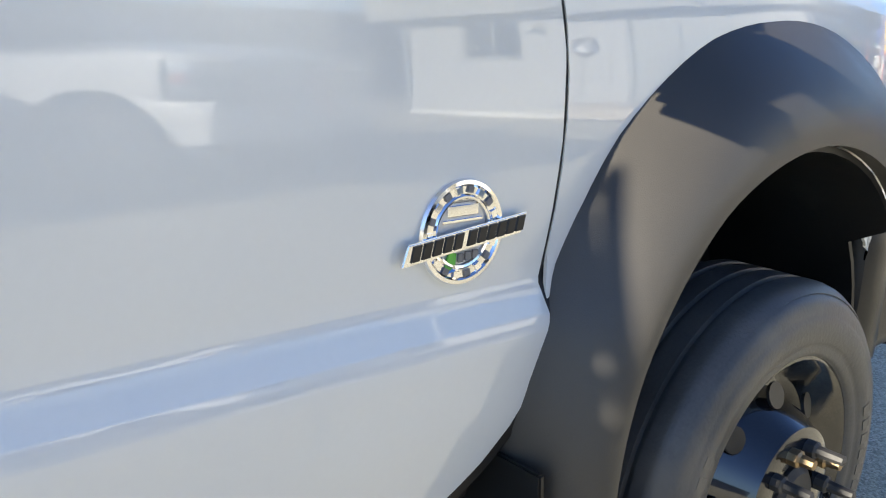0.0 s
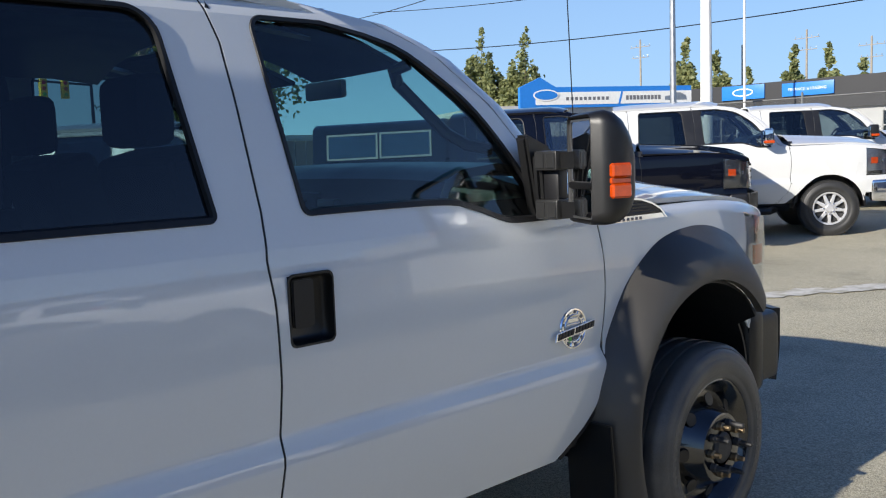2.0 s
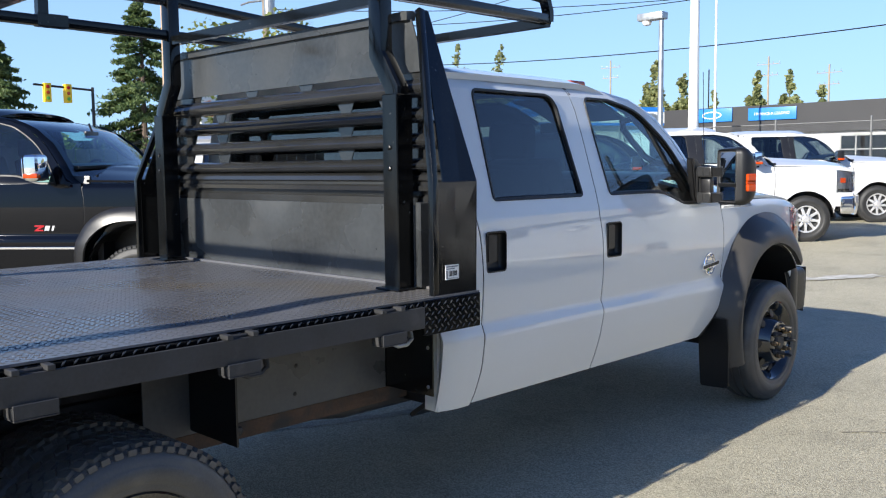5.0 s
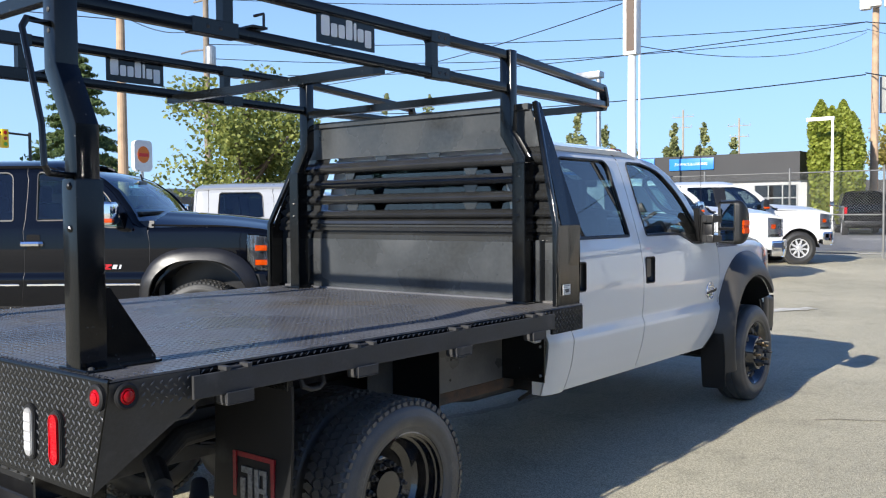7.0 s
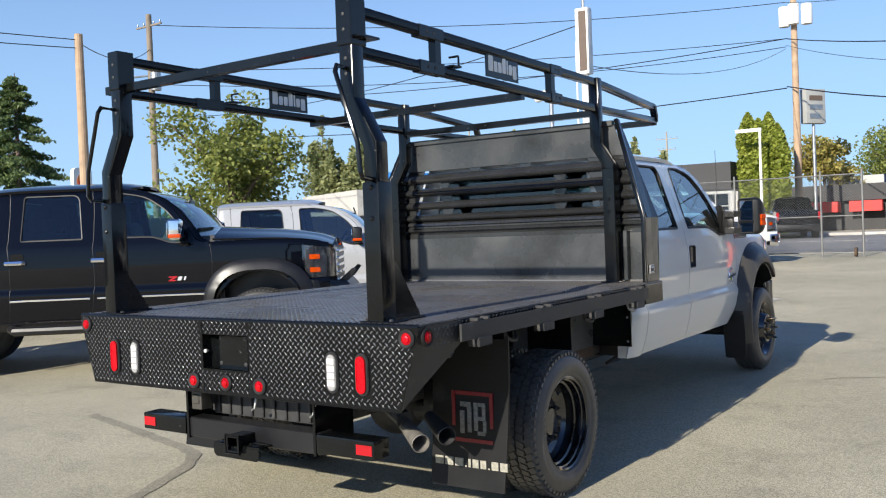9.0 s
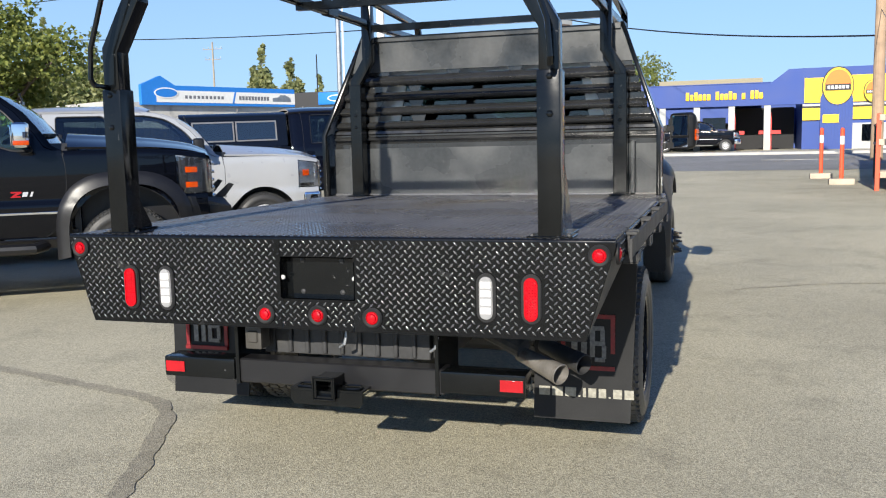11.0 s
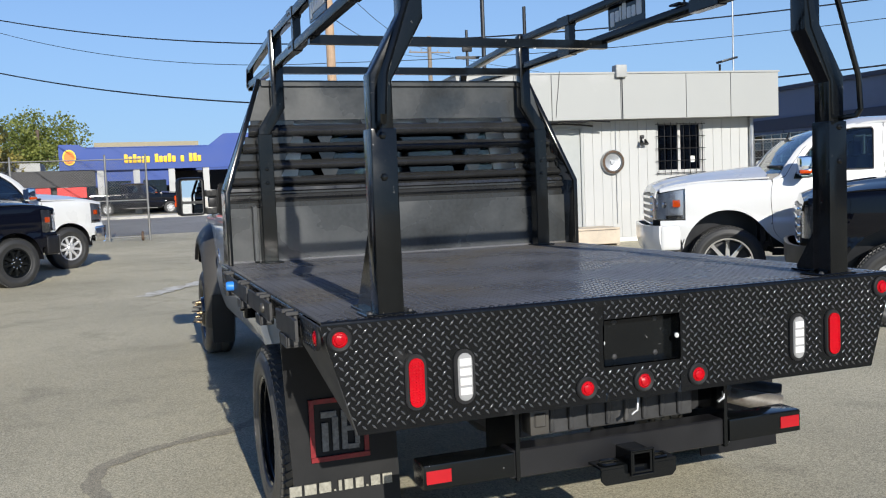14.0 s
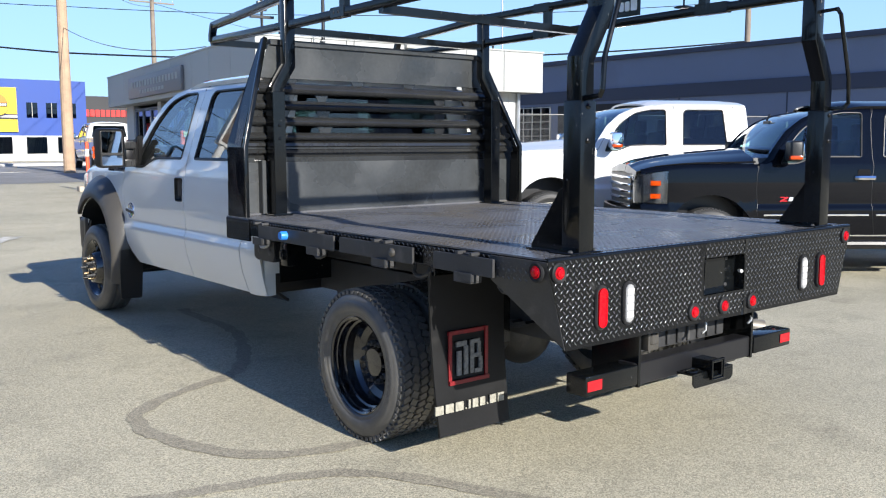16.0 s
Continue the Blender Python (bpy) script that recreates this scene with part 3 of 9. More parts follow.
def seats(root):
    for x in (-0.43, 0.43):
        bm = B()
        box(bm, x - 0.26, x + 0.26, -1.75, -1.2, 0.82, 1.0, 0.05, seg=3)
        box(bm, x - 0.25, x + 0.25, -0.09, 0.09, 0, 0.66, 0.05, Matrix.Translation((0, -1.72, 0.95)) @ Matrix.Rotation(radians(14), 4, "X"), seg=3)
        part("front_seat", bm, SEAT, root)
        bm = B()
        box(bm, x - 0.14, x + 0.14, -1.98, -1.87, 1.60, 1.80, 0.045, seg=3)
        part("headrest", bm, SEAT, root)
    bm = B()
    box(bm, -0.78, 0.78, -2.75, -2.25, 0.82, 1.0, 0.05, seg=3)
    box(bm, -0.78, 0.78, -2.92, -2.76, 0.95, 1.52, 0.05, seg=3)
    for x in (-0.42, 0.42):
        box(bm, x - 0.14, x + 0.14, -2.93, -2.83, 1.52, 1.70, 0.04, seg=3)
    part("rear_seat", bm, SEAT, root)
    bm = B()
    # top falling towards the seats, rolled over into an upright face
    edge_z = table([(-1.06, 1.30), (-1.05, 1.40), (-1.02, 1.455), (-0.96, 1.485), (-0.80, 1.50), (-0.62, 1.475)])
    sheet(bm, [-1.06, -1.055, -1.05, -1.035, -1.02, -0.99, -0.96, -0.88, -0.80, -0.70, -0.62], lambda y: -0.80, lambda y: 0.80, 8, lambda y, x: (x, y - 0.05 * math.cos(x * 3.6) ** 2, edge_z(y) - 0.015 * (x / 0.8) ** 2), thick=0.03)
    box(bm, -0.80, 0.80, -1.04, -0.60, 0.85, 1.32, 0.03)
    dash = part("dashboard", bm, TRIM, root)
    part("centre_stack", box(B(), -0.15, 0.15, -1.135, -1.05, 1.02, 1.43, 0.02), SHELL, dash)
    part("display", box(B(), -0.10, 0.10, -1.140, -1.134, 1.29, 1.40, 0.004), TINT_FACE, dash)
    for x in (-0.66, -0.2, 0.2, 0.66):
        part("air_vent", box(B(), x - 0.055, x + 0.055, -1.128, -1.06, 1.335, 1.405, 0.012), GREY_RIM, dash)
    bm = B()
    m = Matrix.Translation((-0.42, -1.22, 1.40)) @ Matrix.Rotation(radians(62), 4, "X")
    lathe(bm, [(0.19 + 0.016 * math.cos(t), 0.016 * math.sin(t)) for t in steps(0, 2 * math.pi, 8)[:-1]], m, 28, closed=True)
    box(bm, -0.18, 0.18, -0.03, 0.03, -0.015, 0.015, 0.01, m)
    part("steering_wheel", bm, TRIM, root)
    bm = B()
    box(bm, -0.12, 0.12, -0.97, -0.94, 1.78, 1.85, 0.012)
    rod(bm, (0, -0.95, 1.85), (0, -0.98, 1.93), 0.012)
    part("rear_view_mirror", bm, TRIM, root)


def screen(root, mat=None):
    bm = B()
    def f(v, x):
        z = 1.335 + 0.65 * v
        w = SIDE_X(z) - 0.032
        return (x * w, PILLAR_EDGE(z) + 0.055 + 0.10 * (1 - abs(x) ** 2.2), z)
    sheet(bm, steps(0, 1, 10), lambda v: -1, lambda v: 1, 16, f)
    part("windscreen", outward(bm, "y"), mat or GLASS, root)
    bm = B()
    sheet(bm, steps(-0.06, 0.03, 3), lambda v: -1, lambda v: 1, 16, lambda v, x: (f(v, x)[0], f(v, x)[1] + 0.012, f(v, x)[2] + 0.004), thick=0.006)
    part("cowl", bm, TRIM, root)


def wheel(root, x, y, style="steel_front", r=0.405, w=0.225, out=1, z=None, rubber=None):
    """A wheel with its tyre, rim and nuts; out: +1 for the +x side."""
    m = Matrix.Translation((x, y, r if z is None else z)) @ Matrix.Rotation(radians(90 * out), 4, "Y")
    rubber = rubber or RUBBER
    rim = r - 0.142 if style not in ("alloy", "black_alloy") else r - 0.165
    h = w / 2
    bm = B()
    prof = [(rim - 0.012, -h + 0.03), (rim, -h + 0.01), (rim + 0.03, -h - 0.004), (r - 0.06, -h - 0.012), (r - 0.02, -h + 0.008), (r - 0.006, -h + 0.02), (r, -h + 0.038)]
    for g in (-0.055, 0.0, 0.055):
        prof += [(r, g - 0.008), (r - 0.010, g - 0.006), (r - 0.010, g + 0.006), (r, g + 0.008)]
    prof += [(r, h - 0.038), (r - 0.003, h - 0.026), (r - 0.010, h - 0.015), (r - 0.019, h - 0.006), (r - 0.021, h - 0.008), (r - 0.025, h - 0.003), (r - 0.036, h + 0.005), (r - 0.052, h + 0.0105), (r - 0.060, h + 0.0125), (r - 0.063, h + 0.015),
             (r - 0.085, h + 0.0155), (r - 0.108, h + 0.0135), (r - 0.111, h + 0.0105), (rim + 0.022, h + 0.007), (rim + 0.012, h + 0.0075), (rim + 0.004, h + 0.001), (rim, h - 0.01), (rim - 0.012, h - 0.03)]
    lathe(bm, prof, m, 72, closed=True)
    tyre = part("tyre", bm, rubber, root, "black rubber tyre with grooved tread", sharp=48)
    if style in ("rear", "alloy", "black_alloy", "chrome"):
        bm = B()
        n = 60
        for i in range(n):
            for k, a in enumerate((-0.34, -0.12, 0.12, 0.34)):
                t = 2 * math.pi * (i + 0.5 * (k % 2)) / n
                mm = m @ Matrix.Rotation(t, 4, "Z") @ Matrix.Translation((r + 0.004, 0, a * w)) @ Matrix.Rotation(radians(24 if k % 2 else -24), 4, "X")
                box(bm, -0.010, 0.0025, -0.0165, 0.0165, -0.021, 0.021, m=mm)
            for sgn in (-1, 1):
                mm = m @ Matrix.Rotation(2 * math.pi * i / n, 4, "Z") @ Matrix.Translation((r - 0.012, 0, sgn * (h - 0.004)))
                box(bm, -0.012, 0.006, -0.0125, 0.0125, -0.010, 0.005, m=mm)
        tagged(part("tread_block", bm, rubber, tyre), kind="stuff")
    # worn lettering band as raised bars on the side wall
    bm = B()
    for t0, cnt in ((62, 8), (242, 8)):
        for k in range(cnt):
            mm = m @ Matrix.Rotation(radians(t0 + 6.4 * k), 4, "Z") @ Matrix.Translation((r - 0.086, 0, h + 0.0145))
            box(bm, -0.014, 0.014, -0.0105, 0.0105, -0.001, 0.0016, m=mm)
    tagged(part("raised_marking", bm, rubber, tyre), kind="stuff")
    bm = B()
    if style == "steel_front":
        prof = [(rim - 0.008, -h), (rim + 0.012, -h), (rim + 0.012, h - 0.006), (rim - 0.004, h - 0.002), (rim - 0.016, h - 0.012), (rim - 0.034, h - 0.05), (rim - 0.05, h - 0.07), (rim - 0.075, h - 0.065), (0.145, h + 0.005), (0.135, h + 0.025), (0.12, h + 0.03), (0.075, h + 0.028), (0.07, h - 0.03), (0.0006, h - 0.03)]
        rm = part("rim", lathe(bm, prof, m, 48), RIM, root, "black painted steel wheel disc")
        for i in range(8):
            bm = B()
            t = 2 * math.pi * i / 8
            disc_at(bm, m @ Vector((0.185 * math.cos(t), 0.185 * math.sin(t), h - 0.028)), (m.to_3x3() @ Vector((0.35 * math.cos(t), 0.35 * math.sin(t), 1))), 0.026, 0.006, 14)
            part("vent_hole", bm, TRIM, rm)
        for i in range(10):
            t = 2 * math.pi * (i + 0.5) / 10
            bm = B()
            p = Vector((0.098 * math.cos(t), 0.098 * math.sin(t), h + 0.026))
            lathe(bm, [(0.0175, 0), (0.0175, 0.022), (0.012, 0.026), (0.010, 0.05), (0.0006, 0.05)], m @ Matrix.Translation(p), 8)
            part("lug_nut", bm, BRASS if i % 2 else FRAME, rm)
            if i % 2 == 0:
                bm = B()
                lathe(bm, [(0.012, 0), (0.010, 0.045), (0.0006, 0.05)], m @ Matrix.Translation(p + Vector((0, 0, 0.03))), 8)
                part("valve_cap", bm, FRAME, rm)
        bm = B()
        lathe(bm, [(0.062, h - 0.03), (0.062, h + 0.03), (0.05, h + 0.04), (0.0006, h + 0.042)], m, 24)
        part("hub_cap", bm, FRAME, rm)
    elif style == "rear":
        prof = [(rim - 0.008, -h), (rim + 0.012, -h), (rim + 0.012, h - 0.006), (rim - 0.004, h - 0.002), (rim - 0.014, h - 0.008), (rim - 0.015, h - 0.028), (rim - 0.023, h - 0.032), (rim - 0.025, h - 0.070), (rim - 0.036, h - 0.076), (rim - 0.039, h - 0.125), (rim - 0.055, h - 0.150), (rim - 0.09, h - 0.168), (0.14, h - 0.145), (0.12, h - 0.14), (0.085, h - 0.135), (0.075, h - 0.105), (0.0006, h - 0.10)]
        rm = part("rim", lathe(bm, prof, m, 48), RIM, root, "black deep dished steel wheel")
        for i in range(10):
            t = 2 * math.pi * (i + 0.5) / 10
            bm = B()
            lathe(bm, [(0.017, 0), (0.017, 0.03), (0.010, 0.034), (0.009, 0.05), (0.0006, 0.05)], m @ Matrix.Translation((0.105 * math.cos(t), 0.105 * math.sin(t), h - 0.142)), 6)
            part("lug_nut", bm, FRAME, rm)
    else:
        met = {"alloy": ALLOY, "black_alloy": STEEL, "chrome": CHROME}[style]
        prof = [(rim - 0.008, -h), (rim + 0.012, -h), (rim + 0.012, h - 0.006), (rim - 0.004, h), (rim - 0.022, h - 0.01), (rim - 0.03, h - 0.05), (rim - 0.05, h - 0.075), (0.0006, h - 0.075)]
        rm = part("rim", lathe(bm, prof, m, 40), STEEL if style == "black_alloy" else FRAME, root)
        for i in range(9):
            bm = B()
            t = 2 * math.pi * i / 9
            prism(bm, [(0.05, -0.032), (0.10, -0.026), (rim - 0.045, -0.019), (rim - 0.012, -0.040), (rim - 0.012, 0.040), (rim - 0.045, 0.019), (0.10, 0.026), (0.05, 0.032)], "z", h - 0.055, h - 0.018, 0.007)
            bmesh.ops.transform(bm, matrix=m @ Matrix.Rotation(t, 4, "Z"), verts=bm.verts)
            part("spoke", bm, met, rm)
        bm = B()
        lathe(bm, [(rim - 0.002, h - 0.012), (rim - 0.002, h + 0.002), (rim - 0.02, h), (rim - 0.028, h - 0.02)], m, 40, closed=True)
        part("rim_lip", bm, met, rm)
        for i in range(8):
            t = 2 * math.pi * i / 8
            bm = lathe(B(), [(0.012, 0), (0.012, 0.016), (0.0006, 0.020)], m @ Matrix.Translation((0.082 * math.cos(t), 0.082 * math.sin(t), h - 0.02)), 8)
            part("lug_nut", bm, CHROME, rm)
        bm = B()
        lathe(bm, [(0.060, h - 0.06), (0.060, h - 0.005), (0.046, h + 0.006), (0.0006, h + 0.006)], m, 20)
        part("hub_cap", bm, met, rm)
    return tyre


def tow_mirror(root, s, chrome=False, big=True):
    bm = B()
    if big:
        prism(bm, [(-0.66, 1.330), (-0.845, 1.330), (-0.868, 1.365), (-0.912, 1.595), (-0.90, 1.607), (-0.78, 1.56)], "x", s * 0.935, s * 0.982, 0.010)
        prism(bm, [(-0.79, 1.345), (-0.862, 1.345), (-0.875, 1.40), (-0.885, 1.545), (-0.79, 1.545)], "x", s * 0.975, s * 1.012, 0.012)
        sail = part("mirror_base", bm, SHELL, root)
        for z in (1.366, 1.519):
            bm = B()
            sweep(bm, [(s * 0.99, -0.835, z), (s * 1.05, -0.845, z), (s * 1.18, -0.875, z)], 0.036, 0.050)
            part("mirror_arm", bm, SHELL, sail)
            bm = B()
            box(bm, min(s * 1.000, s * 1.090), max(s * 1.000, s * 1.090), -0.893, -0.80, z - 0.031, z + 0.031, 0.007)
            box(bm, min(s * 1.006, s * 1.040), max(s * 1.006, s * 1.040), -0.8965, -0.889, z - 0.024, z + 0.024, 0.002)
            box(bm, min(s * 1.050, s * 1.084), max(s * 1.050, s * 1.084), -0.8965, -0.889, z - 0.024, z + 0.024, 0.002)
            part("arm_clamp", bm, CLAMP, sail)
        part("base_web", box(B(), min(s * 1.0, s * 1.07), max(s * 1.0, s * 1.07), -0.86, -0.81, 1.39, 1.495, 0.012), TRIM, sail)
        side = lambda b: b if s > 0 else flipped(b)
        seat = Matrix.Translation((1.209, -0.924, 0)) @ Matrix.Rotation(radians(-32 if s > 0 else 2), 4, "Z")
        set_in = lambda b: side((bmesh.ops.transform(b, matrix=seat, verts=b.verts), b)[1])

        def loft(bm, rows, closed=True):
            """Rounded outlines (depth, inner and outer edge, foot, top, radius) skinned in order."""
            rings = [[bm.verts.new((x, v, z)) for x, z in round_rect((u0 + u1) / 2, (z0 + z1) / 2, u1 - u0, z1 - z0, r, 6)] for v, u0, u1, z0, z1, r in rows]
            for p, q in zip(rings, rings[1:]):
                for i in range(len(p)):
                    j = (i + 1) % len(p)
                    bm.faces.new((p[i], p[j], q[j], q[i]))
            if closed:
                bm.faces.new(rings[0]), bm.faces.new(rings[-1])
            bmesh.ops.recalc_face_normals(bm, faces=bm.faces)
            return bm
        # tall shell, flaring out past the glass and rounding off towards the front
        bm = loft(B(), [(0.010, -0.093, 0.093, 1.342, 1.640, 0.022), (-0.003, -0.096, 0.096, 1.338, 1.644, 0.024), (-0.006, -0.101, 0.102, 1.334, 1.649, 0.028), (0.0, -0.105, 0.108, 1.331, 1.652, 0.032),
                        (0.010, -0.106, 0.114, 1.330, 1.655, 0.036), (0.013, -0.105, 0.117, 1.331, 1.656, 0.038), (0.036, -0.104, 0.133, 1.329, 1.660, 0.045), (0.065, -0.100, 0.132, 1.331, 1.654, 0.055),
                        (0.095, -0.092, 0.122, 1.338, 1.637, 0.065), (0.120, -0.076, 0.104, 1.350, 1.607, 0.070), (0.138, -0.052, 0.076, 1.372, 1.568, 0.060), (0.146, -0.025, 0.040, 1.40, 1.53, 0.03)])
        head = part("mirror_housing", set_in(bm), CHROME if chrome else SHELL, root, "chrome towing mirror" if chrome else "black plastic towing mirror housing", sharp=50)
        part("shell_seam", set_in(loft(B(), [(0.0365, -0.105, 0.1342, 1.5665, 1.5685, 0.0009), (0.095, -0.093, 0.1228, 1.5665, 1.5685, 0.0009)])), TRIM, head)
        for z0, z1 in ((1.455, 1.632), (1.350, 1.432)):
            part("mirror_pane", set_in(prism(B(), round_rect(0, (z0 + z1) / 2, 0.166, z1 - z0, 0.012), "y", 0.002, 0.008)), MIRROR, head)
            ring = round_rect(0, (z0 + z1) / 2, 0.172, z1 - z0 + 0.006, 0.014)
            part("mirror_bezel", set_in(sweep(B(), [(x, 0.003, z) for x, z in ring + ring[:1]], 0.006, 0.008, up=(0, 1, 0), caps=False)), GREY_RIM, head, "thin grey bezel")
        part("glass_divider", set_in(prism(B(), round_rect(0, 1.4435, 0.184, 0.018, 0.006), "y", -0.006, 0.008)), SHELL, head)
        for z0, z1, out in ((1.408, 1.450, 0.013), (1.450, 1.466, 0.005), (1.466, 1.508, 0.013)):
            bm = B()
            box(bm, -0.020, out, -0.034, 0.034, z0, z1, 0.006 if out > 0.01 else 0.002, Matrix.Translation((0.1285, 0.070, 0)) @ Matrix.Rotation(radians(13), 4, "Z"), seg=3)
            for k in range(4):
                if out < 0.01:
                    box(bm, out - 0.001, out + 0.0015, -0.03, 0.03, z0 + 0.002 + 0.0035 * k, z0 + 0.0035 + 0.0035 * k, 0, Matrix.Translation((0.1285, 0.070, 0)) @ Matrix.Rotation(radians(13), 4, "Z"))
            part("turn_lamp", set_in(bm), AMBER, head, "orange turn signal lens")
    else:
        sweep(bm, [(s * 0.95, -0.90, 1.40), (s * 1.10, -0.88, 1.40)], 0.05, 0.06)
        part("mirror_arm", bm, TRIM, root)
        bm = B()
        box(bm, min(s * 1.06, s * 1.26), max(s * 1.06, s * 1.26), -0.95, -0.80, 1.36, 1.60, 0.05, seg=3)
        head = part("mirror_housing", bm, CHROME if chrome else TRIM, root)
        bm = B()
        prism(bm, round_rect(s * 1.16, 1.48, 0.165, 0.19, 0.02), "y", -0.957, -0.951)
        part("mirror_pane", bm, MIRROR, head)
        bm = B()
        box(bm, min(s * 1.20, s * 1.266), max(s * 1.20, s * 1.266), -0.94, -0.80, 1.385, 1.43, 0.012)
        part("turn_lamp", bm, AMBER, head, "orange turn signal lens")


def door_handle(root, s, front):
    """A cup let into the door, with the pull flap over its rear part."""
    y0, y1, z0, z1 = handle_hole(front)
    y, z = (y0 + y1) / 2, (z0 + z1) / 2
    x = side_x(y, z)
    rr = round_rect(y, z, y1 - y0, z1 - z0, 0.017)
    bm = B()
    n = len(rr)
    rings = [[bm.verts.new((x + dx, y + (p - y) * k, z + (q - z) * k)) for p, q in rr] for dx, k in ((0.0005, 1.07), (0.0035, 1.055), (0.003, 0.99), (-0.012, 0.965), (-0.030, 0.90), (-0.034, 0.80))]
    for p, q in zip(rings, rings[1:]):
        for i in range(n):
            j = (i + 1) % n
            bm.faces.new((p[i], p[j], q[j], q[i]))
    bm.faces.new(rings[-1])
    outward(bm, "x")
    h = part("door_handle", bm if s > 0 else flipped(bm), SHELL, root, "black recessed pull handle", sharp=50)
    bm = B()
    prism(bm, round_rect(y - 0.022, z + 0.016, 0.066, 0.126, 0.010), "x", x - 0.012, x - 0.001, 0.0035)
    part("handle_flap", bm if s > 0 else flipped(bm), TRIM, h)


def bar_handle(root, s, y, mat, paint, z=1.17):
    bm = B()
    x = s * (side_x(y, z) + 0.02)
    sweep(bm, [(x - s * 0.02, y - 0.10, z), (x + s * 0.012, y - 0.08, z), (x + s * 0.012, y + 0.08, z), (x - s * 0.02, y + 0.10, z)], 0.032, round_n=8, up=(1, 0, 0))
    h = part("door_handle", bm, mat, root)
    y0, y1, z0, z1 = handle_hole(y > -2)
    bm = B()
    prism(bm, round_rect((y0 + y1) / 2, (z0 + z1) / 2, y1 - y0 + 0.012, z1 - z0 + 0.012, 0.02), "x", side_x(y, 1.17) - 0.012, side_x(y, 1.17) + 0.0015)
    part("handle_plate", bm if s > 0 else flipped(bm), paint, h)


def cab(root, paint, kind="ford", front_glass=None, rear_glass=None):
    """Everything from the nose to the back of the cab that all the pickups share."""
    front_glass, rear_glass = front_glass or BGGLASS, rear_glass or TINT
    cab_shell(root, paint, TRIM)
    seats(root)
    screen(root, front_glass)
    part("hood", hood(), paint, root)
    for s in (1, -1):
        for front in (True, False):
            bm = door_panel(front)
            d = part("front_door" if front else "rear_door", bm if s > 0 else flipped(bm), paint, root)
            bm = window_pane(front)
            part("window", bm if s > 0 else flipped(bm), front_glass if front else rear_glass, d)
            bm = window_seal(front)
            part("window_seal", bm if s > 0 else flipped(bm), SEAL, d)
            bm = gap_shade_seal(front)
            part("gap_shade_seal", bm if s > 0 else flipped(bm), SEAL, d)
            y = -1.77 if front else -2.735
            if kind == "ford":
                door_handle(d, s, front)
            else:
                bar_handle(d, s, y, paint if kind == "ram" else CHROME, paint)
    bm = B()
    prism(bm, [(-0.74, 1.45), (0.74, 1.45), (0.64, 1.89), (-0.64, 1.89)], "y", -3.028, -3.022)
    part("rear_window", bm, rear_glass, root)
    bm = B()
    box(bm, -0.86, 0.86, -0.48, -0.42, 0.5, 1.24)
    box(bm, -0.60, 0.60, -0.40, 0.70, 0.75, 1.10, 0.05)
    part("engine_bay", bm, TRIM, root)


